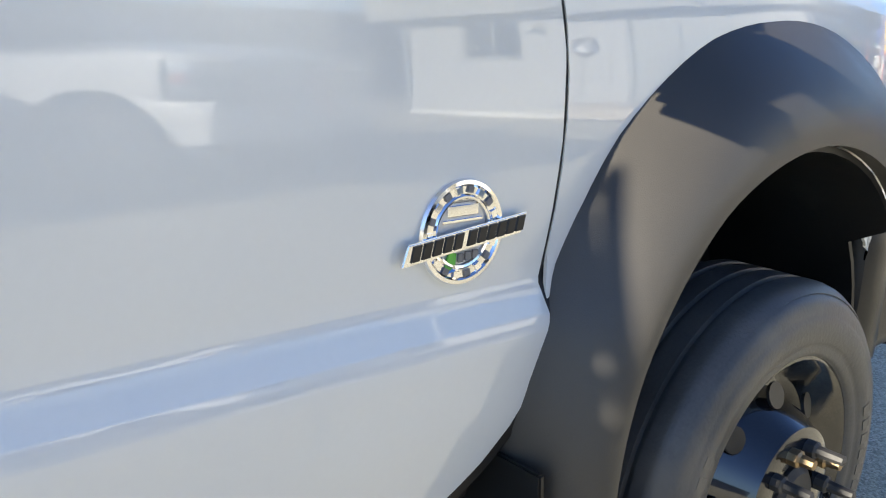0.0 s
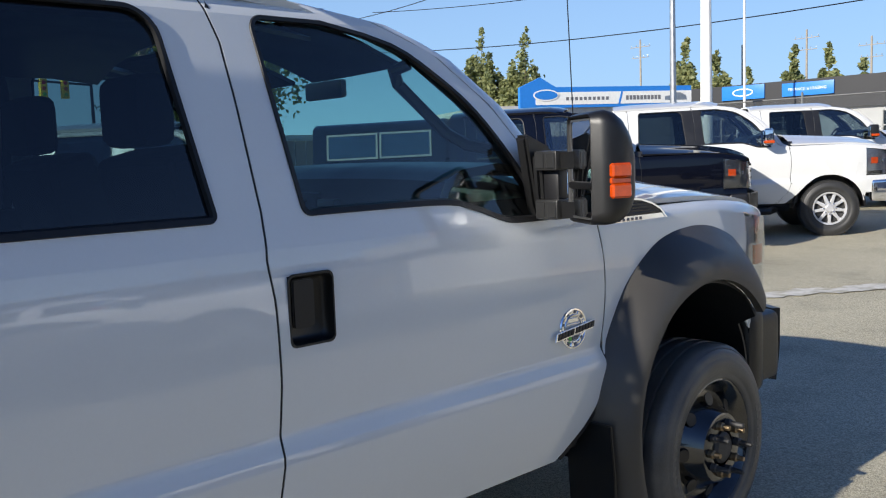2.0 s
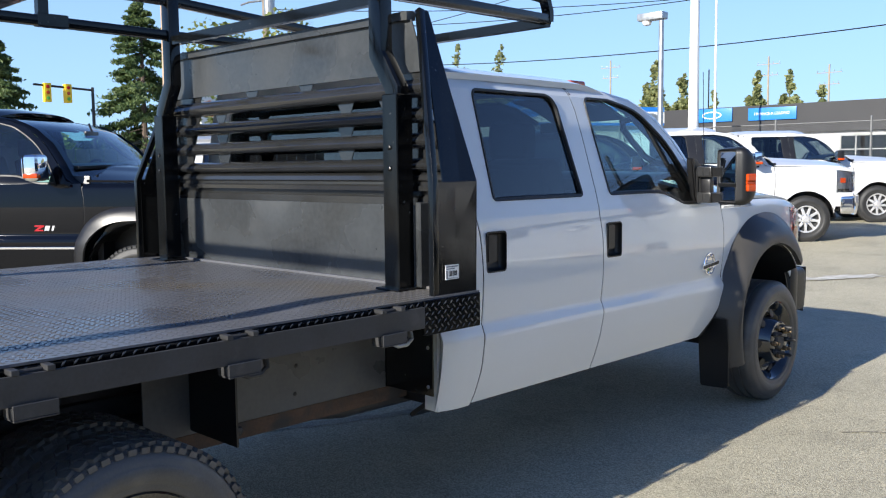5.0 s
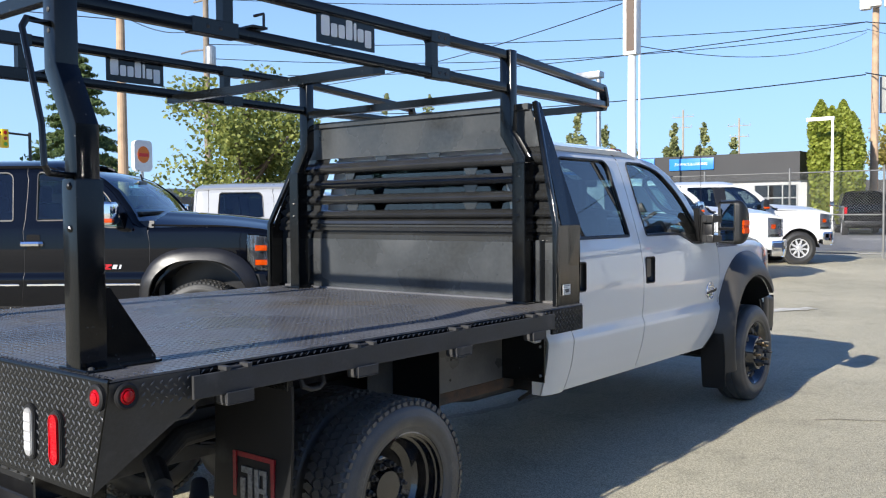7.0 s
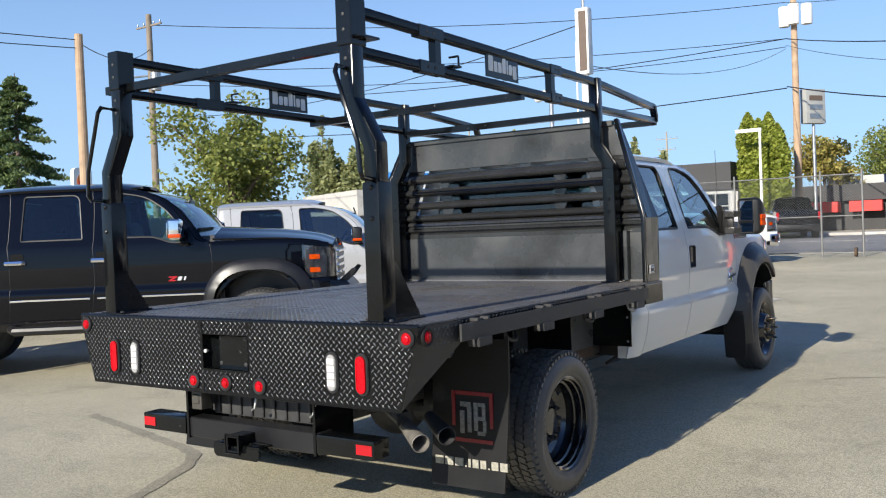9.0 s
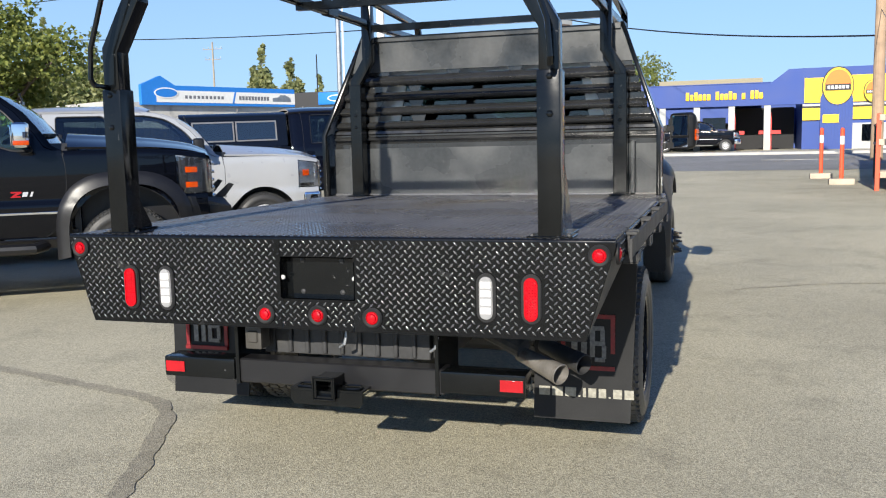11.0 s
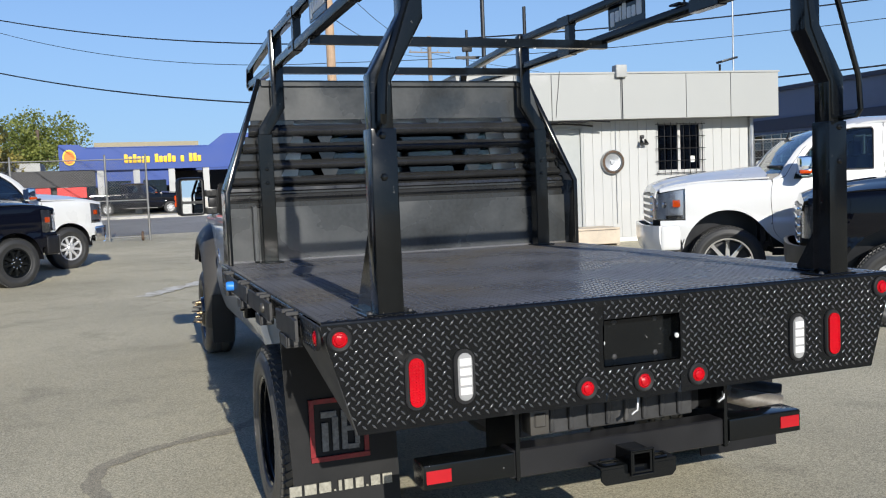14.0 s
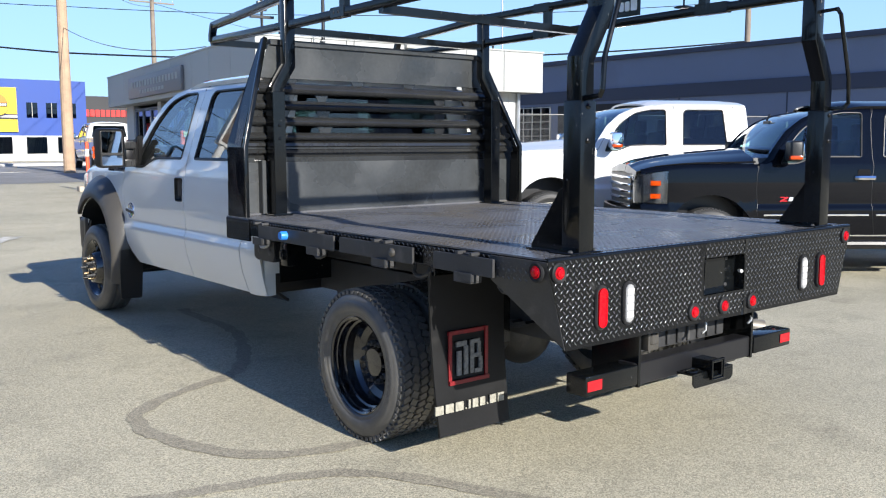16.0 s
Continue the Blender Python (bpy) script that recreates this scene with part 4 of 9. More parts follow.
def nose(root, paint, kind="ford", bumper=None):
    """Grille, headlights and bumper."""
    bm = B()
    prism(bm, round_rect(0, 0.99, 1.32, 0.44, 0.05), "y", 0.70, 0.87, 0.01)
    g = part("grille", bm, TRIM, root)
    for k in range(5):
        bm = B()
        box(bm, -0.64, 0.64, 0.86, 0.90, 0.80 + k * 0.085, 0.835 + k * 0.085, 0.008)
        part("grille_bar", bm, CHROME if kind != "ram_dark" else TRIM, g)
    for s in (1, -1):
        bm = B()
        def f(t, z, out=0.0):
            c, d = math.cos(t * math.pi / 2) ** 0.8 if t < 1 else 0.0, math.sin(t * math.pi / 2) ** 0.8
            y = 0.50 + 0.37 * c
            return (s * (0.64 + (side_x(0.50, z) - 0.636 + out) * d), y + out * c, z)
        top = lambda t: 1.270 - 0.06 * max(0, (f(t, 1)[1] - 0.1) / 0.7) ** 2
        sheet(bm, steps(0, 1, 14), lambda t: 0.87, top, 4, f, thick=0.008)
        hl = part("headlight", bm, CLEAR, root, "clear headlight")
        bm = B()
        sheet(bm, steps(0, 1, 10), lambda t: 0.875, lambda t: top(t) - 0.005, 4, lambda t, z: f(t, z, -0.045), thick=0.01)
        for z in (0.96, 1.1):
            disc_at(bm, (s * 0.74, 0.79, z), (0, 1, 0), 0.06, 0.05, 20)
        part("headlight_reflector", bm, DULL if kind in ("ford", "ram") else FRAME, hl)
        if kind != "chevy":
            # round lamps in dark bezels behind the glass
            for k, x in enumerate((0.72, 0.84)):
                bm = disc_at(B(), (s * x, 0.815 - 0.06 * k, 1.06), (s * 0.25, 1, 0), 0.055, 0.06, 20)
                part("lamp_bezel", bm, TRIM, hl)
                bm = disc_at(B(), (s * x, 0.818 - 0.06 * k, 1.06), (s * 0.25, 1, 0), 0.042, 0.02, 20, dome=0.012)
                part("lamp_lens", bm, CHROME, hl)
            bm = sheet(B(), steps(0.60, 0.97, 6), lambda t: 0.885, lambda t: 0.925, 2, lambda t, z: f(t, z, -0.02), thick=0.01)
            part("lamp_divider", bm, TRIM, hl)
        bm = B()
        a, b = (0.70, 0.90) if kind == "chevy" else (0.78, 0.93)
        sheet(bm, steps(a, b, 5), lambda t: 0.93 if kind == "chevy" else 1.03, lambda t: 0.985 if kind == "chevy" else 1.115, 3, lambda t, z: f(t, z, 0.004 if kind == "chevy" else -0.006), thick=0.012)
        part("side_marker", bm, AMBER, hl, "amber side marker")
        if kind == "chevy":
            bm = B()
            sheet(bm, steps(0.70, 0.90, 5), lambda t: 1.08, lambda t: 1.135, 3, lambda t, z: f(t, z, 0.004), thick=0.012)
            part("turn_lamp", bm, AMBER, hl, "amber turn lamp")
    if bumper == "plate":
        plate_bumper(root)
        return
    bm = B()
    def fb(x, z):
        return (x, 0.97 - 0.22 * (abs(x) / 1.0) ** 4 - 0.25 * max(0, 0.62 - z) + 0, z)
    sheet(bm, steps(-0.95, 0.95, 24), lambda x: 0.48, lambda x: 0.80, 6, fb, thick=0.04)
    for s in (1, -1):
        box(bm, min(s * 0.86, s * 0.985), max(s * 0.86, s * 0.985), 0.56, 0.81, 0.485, 0.80, 0.05, seg=4)
    part("front_bumper", bm, bumper or CHROME, root)
    bm = B()
    box(bm, -0.92, 0.92, 0.55, 0.72, 0.55, 0.85)
    part("bumper_core", bm, TRIM, root)


def plate_bumper(root):
    """A folded steel winch bumper with cut corners and raised horns."""
    bm = prism(B(), [(0.60, 0.50), (0.93, 0.50), (1.06, 0.60), (1.06, 0.70), (0.98, 0.80), (0.62, 0.80)], "x", -0.62, 0.62, 0.008)
    fb = part("front_bumper", bm, TRIM, root, "black angular steel plate bumper")
    for s in (1, -1):
        bm = B()
        a = [bm.verts.new((s * 0.622, y, z)) for y, z in ((0.60, 0.50), (0.93, 0.50), (1.06, 0.60), (1.06, 0.70), (0.98, 0.80), (0.62, 0.80))]
        b = [bm.verts.new((s * 1.0, y, z)) for y, z in ((0.50, 0.57), (0.60, 0.57), (0.64, 0.64), (0.64, 0.74), (0.62, 0.84), (0.50, 0.84))]
        bm.faces.new(a), bm.faces.new(b)
        for i in range(6):
            j = (i + 1) % 6
            bm.faces.new((a[i], a[j], b[j], b[i]))
        bmesh.ops.recalc_face_normals(bm, faces=bm.faces)
        part("bumper_wing", bm, TRIM, fb, smooth=False)
        bm = prism(B(), [(0.88, 0.80), (1.0, 0.80), (1.10, 0.93), (1.05, 0.95)], "x", s * 0.60 - 0.012, s * 0.60 + 0.012, 0.003)
        part("bumper_horn", bm, TRIM, fb)
        bm = box(B(), -0.07, 0.07, -0.01, 0.01, -0.05, 0.05, 0.01, Matrix.Translation((s * 0.80, 0.862, 0.685)) @ Matrix.Rotation(radians(-s * 47), 4, "Z"))
        part("lamp_recess", bm, SEAL, fb)


def wheel_well(root, y, r=0.50):
    for s in (1, -1):
        bm = B()
        sheet(bm, steps(0, math.pi, 14), lambda t: 0.62, lambda t: 0.965, 2, lambda t, x: (s * x, y + r * math.cos(t), 0.42 + r * math.sin(t)), thick=0.012)
        box(bm, min(s * 0.60, s * 0.64), max(s * 0.60, s * 0.64), y - r, y + r, 0.42, 0.95)
        part("wheel_well", bm, TRIM, root)


def flare_riveted(root, y, r=0.475, wide=1.08, tall=0.98):
    """Pocket flares with bolt heads round the wheel opening."""
    for s in (1, -1):
        bm = B()
        def f(t, v):
            rr = r - 0.015 + 0.115 * v
            c, d = math.cos(t), math.sin(t)
            yy, zz = y + rr * wide * math.copysign(abs(c) ** 0.75, c), 0.43 + rr * tall * math.copysign(abs(d) ** 0.7, d)
            return (s * (side_x(max(-1.0, min(0.3, yy)), max(0.6, zz)) + 0.065 * (1 - v) ** 0.6 + 0.006), yy, zz)
        sheet(bm, steps(-0.12, math.pi + 0.12, 30), lambda t: 0.0, lambda t: 1.0, 5, f, thick=0.02)
        bmesh.ops.recalc_face_normals(bm, faces=bm.faces)
        fl = part("wheel_flare", bm, TRIM, root, "black riveted wheel arch flare")
        for k in range(9):
            t = math.pi * (k + 0.5) / 9
            bm = B()
            p = f(t, 0.72)
            disc_at(bm, (p[0] + s * 0.004, p[1], p[2]), (s, 0, 0.2), 0.014, 0.01, 10, dome=0.006)
            part("flare_bolt", bm, DULL, fl)


def pickup(label, paint, kind, m, rims="alloy", flares=False, canopy=False, tow=False, chrome_mirror=False, bumper=None, front_glass=None, step=True, stripe=False, long=0.0, group="parked pickups", badge=None, lift=0.0, covers=False, arch=0.0):
    arch = arch or 0.475 + lift * 0.4
    root = thing("pickup_truck", label, "pickup truck", m @ Matrix.Translation((0, 0, lift)), group)
    cab(root, paint, kind, front_glass)
    for s in (1, -1) if covers else ():
        for lo_, hi_ in ((lambda z: MID_EDGE(z) + 0.004, lambda z: WIN_F_BACK(z) + 0.004), (lambda z: WIN_R_FRONT(z) - 0.004, lambda z: MID_EDGE(z) - 0.004)):
            bm = sheet(B(), steps(1.405, 1.93, 8), lo_, hi_, 2, lambda z, y: (side_x(y, z) + 0.002, y, z), thick=-0.002)
            bmesh.ops.recalc_face_normals(bm, faces=bm.faces)
            part("pillar_cover", bm if s > 0 else flipped(bm), TRIM, root, "black cover between the side windows")
    nose(root, paint, kind, bumper)
    L = long
    for s in (1, -1):
        bm = fender(arch, 0.42 + (arch - 0.475) * 0.4)
        part("front_fender", bm if s > 0 else flipped(bm), paint, root)
        tow_mirror(root, s, chrome_mirror, tow)
        # pickup box side with its wheel opening
        bm = B()
        ya, yr = -3.075, -4.98 - L
        ax = -3.95 - L * 0.6
        def low(y):
            d = abs(y - ax)
            return max(0.56, 0.42 + math.sqrt(max(0, 0.47 ** 2 - d * d)) if d < 0.47 else 0.56)
        ys = sorted(set(steps(yr, ya, 16) + [ax + 0.47 * math.sin(t) for t in steps(-1.55, 1.55, 18)]))
        sheet(bm, ys, low, lambda y: 1.36, 10, lambda y, z: (SIDE_X(min(z, 1.28)) - 0.02 * max(0, (z - 1.28) / 0.08) ** 2, y, z), thick=0.03)
        box(bm, 0.88, 0.975, yr, ya, 1.345, 1.372, 0.008)
        bmesh.ops.recalc_face_normals(bm, faces=bm.faces)
        part("box_side", bm if s > 0 else flipped(bm), paint, root)
        bm = B()
        box(bm, 0.85, 0.98, yr - 0.02, yr + 0.05, 0.95, 1.30, 0.015)
        part("tail_light", bm if s > 0 else flipped(bm), RED_LENS, root)
        bm = B()
        sheet(bm, steps(-3.03, -0.55, 6), lambda y: 0.40, lambda y: 0.485, 2, lambda y, z: (0.95 - 0.06 * (0.485 - z) / 0.08, y, z), thick=-0.02)
        part("rocker_panel", bm if s > 0 else flipped(bm), TRIM, root)
        if step:
            bm = B()
            sweep(bm, [(s * 0.90, -0.75, 0.42), (s * 1.03, -0.85, 0.40), (s * 1.03, -2.75, 0.40), (s * 0.90, -2.85, 0.42)], 0.055, round_n=10)
            part("side_step", bm, TRIM, root)
        if stripe:
            bm = B()
            for a, b in ((-0.58, -1.86), (-1.88, -2.84)):
                box(bm, SIDE_X(0.74) - 0.002, SIDE_X(0.74) + 0.014, b + 0.03, a - 0.03, 0.725, 0.75, 0.004)
            part("chrome_side_strip", bm if s > 0 else flipped(bm), CHROME, root)
            bm = B()
            order = (lambda y: y) if s > 0 else (lambda y: -1.82 - y)
            for a, b in ((-0.925, -0.865), (-0.855, -0.82)):
                prism(bm, [(order(a), 0.90), (order(b - 0.015), 0.90), (order(b), 0.945), (order(a + 0.015), 0.945)], "x", SIDE_X(0.92) - 0.002, SIDE_X(0.92) + 0.004)
            bmesh.ops.recalc_face_normals(bm, faces=bm.faces)
            part("trim_mark", bm if s > 0 else flipped(bm), ALLOY, root, "red and silver trim mark")
            bm = B()
            prism(bm, [(order(-1.03), 0.895), (order(-0.935), 0.895), (order(-0.937), 0.908), (order(-0.985), 0.908), (order(-0.925), 0.936), (order(-0.925), 0.95), (order(-1.02), 0.95), (order(-1.02), 0.936), (order(-0.975), 0.936)], "x", SIDE_X(0.92) + 0.001, SIDE_X(0.92) + 0.005)
            bmesh.ops.recalc_face_normals(bm, faces=bm.faces)
            part("trim_mark", bm if s > 0 else flipped(bm), RED_TAPE, root)
        for y, ww in ((0.0, 0.25), (ax, 0.25)):
            wheel(root, s * 0.86, y, rims, r=0.405 + lift * 0.35, w=ww + 0.03 * (lift > 0), out=s, z=0.405 - lift * 0.65, rubber=RUBBER_DARK)
    bm = B()
    box(bm, -0.9, 0.9, -4.98 - L, -3.075, 0.80, 0.84)
    box(bm, -0.95, 0.95, -3.10, -3.07, 0.6, 1.36)
    part("box_floor", bm, paint, root)
    bm = B()
    box(bm, -0.86, 0.86, -5.0 - L, -4.95 - L, 0.72, 1.36, 0.012)
    part("tailgate", bm, paint, root)
    bm = B()
    box(bm, -0.98, 0.98, -5.14 - L, -5.0 - L, 0.50, 0.70, 0.02)
    part("rear_bumper", bm, TRIM if bumper == "plate" else bumper or CHROME, root)
    bm = B()
    box(bm, -0.45, 0.45, -4.9 - L, 0.6, 0.45, 0.62)
    for y in (0, -3.95 - L * 0.6):
        rod(bm, (-0.8, y, 0.40), (0.8, y, 0.40), 0.06)
    part("chassis", bm, TRIM, root)
    wheel_well(root, 0.0, arch + 0.025)
    wheel_well(root, -3.95 - L * 0.6)
    if flares:
        flare_riveted(root, 0.0, arch + 0.015, 0.97, 1.03)
        flare_riveted(root, -3.95 - L * 0.6)
    if canopy:
        bm = B()
        prof = [(0.93, 1.375), (0.84, 1.93), (0.70, 1.99), (-0.70, 1.99), (-0.84, 1.93), (-0.93, 1.375)]
        prism(bm, prof, "y", -4.97 - L, -3.10, 0.015)
        cn = part("canopy", bm, paint, root, "dark pickup box canopy")
        for s in (1, -1):
            for a, b in ((-4.75 - L, -4.05), (-4.0, -3.3)):
                bm = B()
                sheet(bm, steps(1.50, 1.83, 3), lambda z: a, lambda z: b, 2, lambda z, y: (s * (0.93 - 0.162 * (z - 1.375) + 0.006), y, z))
                part("canopy_window", bm, BGGLASS, cn)
                bm = B()
                c = lambda z: s * (0.93 - 0.162 * (z - 1.375) + 0.008)
                sweep(bm, [(c(1.50), a, 1.50), (c(1.50), b, 1.50), (c(1.83), b, 1.83), (c(1.83), a, 1.83), (c(1.50), a, 1.50)], 0.025, 0.012, up=(1, 0, 0), caps=False)
                part("canopy_window_frame", bm, GREY_MARK, cn)
    if badge:
        for s in (1, -1):
            bm = B()
            for k in range(4):
                box(bm, SIDE_X(0.92) - 0.001, SIDE_X(0.92) + 0.004, -1.02 + 0.09 * k, -0.95 + 0.09 * k, 0.90, 0.93)
            part("trim_mark", bm if s > 0 else flipped(bm), badge, root)
    return root


# ---------------------------------------------------------------- the flatbed truck
FRONT_AXLE, REAR_AXLE = 6.0, 1.41
LIFT = 0.05                            # the body rides this much above its own zero
truck = thing("flatbed_truck", "white crew cab work truck with black flatbed and ladder rack", "truck", pose(0, FRONT_AXLE, LIFT))


def tpart(name, bm, mat, parent=None, label="", smooth=True, sharp=25):
    """A part given in the lot's own coordinates."""
    bmesh.ops.translate(bm, vec=(0, -FRONT_AXLE, 0), verts=bm.verts)
    return part(name, bm, mat, parent or truck, label, smooth, sharp)


cab(truck, WHITE, "ford", GLASS, TINT)
nose(truck, WHITE, "ford", SHELL)
for s in (1, -1):
    bm = fender(0.605)
    part("front_fender", bm if s > 0 else flipped(bm), WHITE, truck)
    tow_mirror(truck, s)
    # wide moulded arch over the front wheel
    bm = B()
    outer = table([(-12, 0.60), (0, 0.615), (25, 0.70), (50, 0.835), (63, 0.85), (75, 0.838), (90, 0.818), (105, 0.81), (125, 0.775), (150, 0.685), (170, 0.645), (185, 0.63), (197, 0.645)])
    inner = table([(-12, 0.53), (0, 0.55), (30, 0.59), (60, 0.615), (90, 0.62), (120, 0.615), (150, 0.58), (180, 0.53), (197, 0.515)])

    def arch(t, v):
        a = radians(t)
        ro, ri = outer(t), inner(t)
        rr = ro + (ri - ro) * min(1, v * 1.18) if v < 0.85 else ri
        y, z = rr * math.cos(a) * 0.93, 0.44 + rr * math.sin(a) * 0.98
        xb = side_x(min(0.55, max(-0.9, y)), max(0.55, min(1.2, z))) - 0.012
        bulge = math.sin(min(1, v / 0.85) * math.pi / 2) ** 0.85
        x = xb + (1.118 - xb) * bulge
        if v > 0.85:
            x = 1.118 - 0.035 * ((v - 0.85) / 0.15)
            y, z = y * 0.985, 0.44 + (z - 0.44) * 0.985
        return (x, y, z)
    sheet(bm, steps(46, 196, 44), lambda t: 0.0, lambda t: 1.0, 14, arch)
    bmesh.ops.recalc_face_normals(bm, faces=bm.faces)
    if sum(f.normal.x for f in bm.faces) < 0:
        bmesh.ops.reverse_faces(bm, faces=bm.faces)
    bmesh.ops.solidify(bm, geom=bm.faces[:], thickness=0.012)
    part("wheel_flare", bm if s > 0 else flipped(bm), PLASTIC, truck, "black moulded front wheel arch flare", sharp=60)
    bm = B()
    # dark liner inside the wheel opening
    sheet(bm, steps(2, 185, 30), lambda t: 0.62, lambda t: 1.082 if t > 40 else 0.985, 3, lambda t, x: (x, (inner(t) - 0.012) * math.cos(radians(t)) * 0.93, 0.44 + (inner(t) - 0.012) * math.sin(radians(t)) * 0.98), thick=0.012)
    box(bm, 0.60, 0.62, -0.52, 0.52, 0.45, 1.0)
    bmesh.ops.recalc_face_normals(bm, faces=bm.faces)
    part("wheel_well", bm if s > 0 else flipped(bm), FLAP, truck)
    bm = B()
    prism(bm, [(s * 0.87, 0.60), (s * 1.06, 0.60), (s * 1.075, 0.42), (s * 1.075, 0.175), (s * 1.06, 0.16), (s * 0.895, 0.155), (s * 0.885, 0.17), (s * 0.87, 0.42)], "y", -0.60, -0.588, 0.003)
    part("front_mud_flap", bm, SHELL, truck)
    bm = B()
    # bumper end behind the wheel opening's front
    box(bm, min(s * 0.72, s * 1.0), max(s * 0.72, s * 1.0), 0.50, 0.655, 0.45, 0.84, 0.07, seg=4)
    part("bumper_end", bm, SHELL, truck)
    wheel(truck, s * 0.965, 0.05, "steel_front", w=0.245, out=s, z=0.405 + 0.018 - LIFT)
    bm = B()
    sheet(bm, steps(-3.03, -0.6, 6), lambda y: 0.45, lambda y: 0.52, 2, lambda y, z: (0.84 - 0.10 * (0.52 - z) / 0.07, y, z), thick=-0.02)
    part("rocker_panel", bm if s > 0 else flipped(bm), TRIM, truck)
    # fender vent with its badge
    bm = B()
    pts = [(-0.545, 1.284), (-0.112, 1.284), (-0.156, 1.322), (-0.213, 1.345), (-0.278, 1.361), (-0.36, 1.369), (-0.545, 1.371)]
    prism(bm, pts, "x", 0.934, 0.976, 0.004)
    vent = part("fender_vent", bm if s > 0 else flipped(bm), TRIM, truck, "chrome-rimmed fender vent badge")
    bm = B()
    sweep(bm, [(0.976, y, z) for y, z in pts[1:]], 0.007, 0.010, up=(1, 0, 0))
    part("vent_rim", bm if s > 0 else flipped(bm), CHROME, vent)
    bm = B()
    prism(bm, [(-0.54, 1.282), (-0.118, 1.282), (-0.142, 1.304), (-0.54, 1.306)], "x", 0.969, 0.981, 0.002)
    strip = part("vent_strip", bm if s > 0 else flipped(bm), CHROME, vent)
    for k in range(9):
        bm = B()
        box(bm, 0.98, 0.9825, -0.50 + k * 0.026, -0.487 + k * 0.026, 1.289, 1.299)
        part("strip_mark", bm if s > 0 else flipped(bm), GREY_MARK, strip)
    for k in range(4):
        bm = B()
        box(bm, 0.972, 0.98, -0.40, -0.19 - 0.024 * k, 1.311 + k * 0.0115, 1.316 + k * 0.0115, 0.002)
        part("vent_slat", bm if s > 0 else flipped(bm), PLASTIC, vent)
    bm = B()
    sweep(bm, [(0.98, -0.535, 1.314), (0.98, -0.39, 1.314), (0.98, -0.39, 1.360), (0.98, -0.535, 1.360), (0.98, -0.535, 1.314)], 0.005, 0.006, up=(1, 0, 0), caps=False)
    part("badge_rim", bm if s > 0 else flipped(bm), CHROME, vent)
    for k in range(4):
        bm = B()
        box(bm, 0.972, 0.981, -0.527 + k * 0.034, -0.503 + k * 0.034, 1.321, 1.353, 0.003)
        part("badge_mark", bm if s > 0 else flipped(bm), CHROME, vent)
    # round chrome emblem with a dark bar across
    ex = side_x(-0.71, 0.955)
    mm = Matrix.Translation((ex, -0.708, 0.953)) @ Matrix.Rotation(radians(90), 4, "Y")
    bm = lathe(B(), [(0.067, -0.004), (0.070, 0.003), (0.068, 0.008), (0.063, 0.0085), (0.060, 0.005), (0.050, 0.0045), (0.047, 0.007), (0.044, 0.006), (0.043, -0.003)], mm, 64, closed=True)
    em = part("fender_emblem", bm if s > 0 else flipped(bm), CHROME, truck, "round chrome gear emblem with dark bar")
    bm = lathe(B(), [(0.043, -0.003), (0.043, 0.002), (0.0006, 0.002)], mm, 40)
    part("emblem_field", bm if s > 0 else flipped(bm), ALLOY, em)
    for k in range(18):
        # small teeth let into the ring
        t = 2 * math.pi * (k + 0.5) / 18
        bm = box(B(), 0.0515, 0.0600, -0.0048, 0.0048, 0.0042, 0.0075, m=mm @ Matrix.Rotation(t, 4, "Z"))
        part("emblem_tooth", bm if s > 0 else flipped(bm), CHROME if k % 2 else GREY_MARK, em)
    for z0, w, tall in ((0.966, 0.034, 0.005), (0.974, 0.026, 0.015), (0.992, 0.018, 0.004)):
        bm = B()
        box(bm, ex + 0.001, ex + 0.0055, -0.708 - w, -0.708 + w, z0, z0 + tall, 0.001)
        part("emblem_mark", bm if s > 0 else flipped(bm), CHROME, em)
    bm = B()
    prism(bm, [(-0.812, 0.921), (-0.608, 0.942), (-0.598, 0.970), (-0.802, 0.949)], "x", ex + 0.007, ex + 0.013, 0.0015)
    part("emblem_bar", bm if s > 0 else flipped(bm), CHROME, em)
    for k in range(11):
        # slanted plain marks in place of the letters
        bm = B()
        y0 = -0.7985 + k * 0.0172 + (0.006 if k > 4 else 0)
        z0 = 0.9265 + (y0 + 0.80) * 0.103
        prism(bm, [(y0, z0), (y0 + 0.0128, z0 + 0.0013), (y0 + 0.0172, z0 + 0.0213), (y0 + 0.0044, z0 + 0.020)], "x", ex + 0.0125, ex + 0.0150)
        part("emblem_letter", bm if s > 0 else flipped(bm), TRIM, em)
    bm = B()
    prism(bm, [(-0.737, 0.910), (-0.728, 0.930), (-0.718, 0.926), (-0.719, 0.912), (-0.727, 0.905)], "x", ex + 0.002, ex + 0.006)
    part("emblem_leaf", bm if s > 0 else flipped(bm), GREEN_MARK, em)
    bm = B()
    prism(bm, [(-0.742, 0.903), (-0.720, 0.908), (-0.716, 0.904), (-0.738, 0.898)], "x", ex + 0.002, ex + 0.005)
    part("emblem_leaf", bm if s > 0 else flipped(bm), BLUE_MARK, em)
    for k in range(3):
        bm = B()
        box(bm, ex + 0.002, ex + 0.006, -0.714 + k * 0.0125, -0.704 + k * 0.0125, 0.913 + 0.001 * k, 0.925 + 0.001 * k, 0.001)
        part("emblem_mark", bm if s > 0 else flipped(bm), GREY_MARK, em)

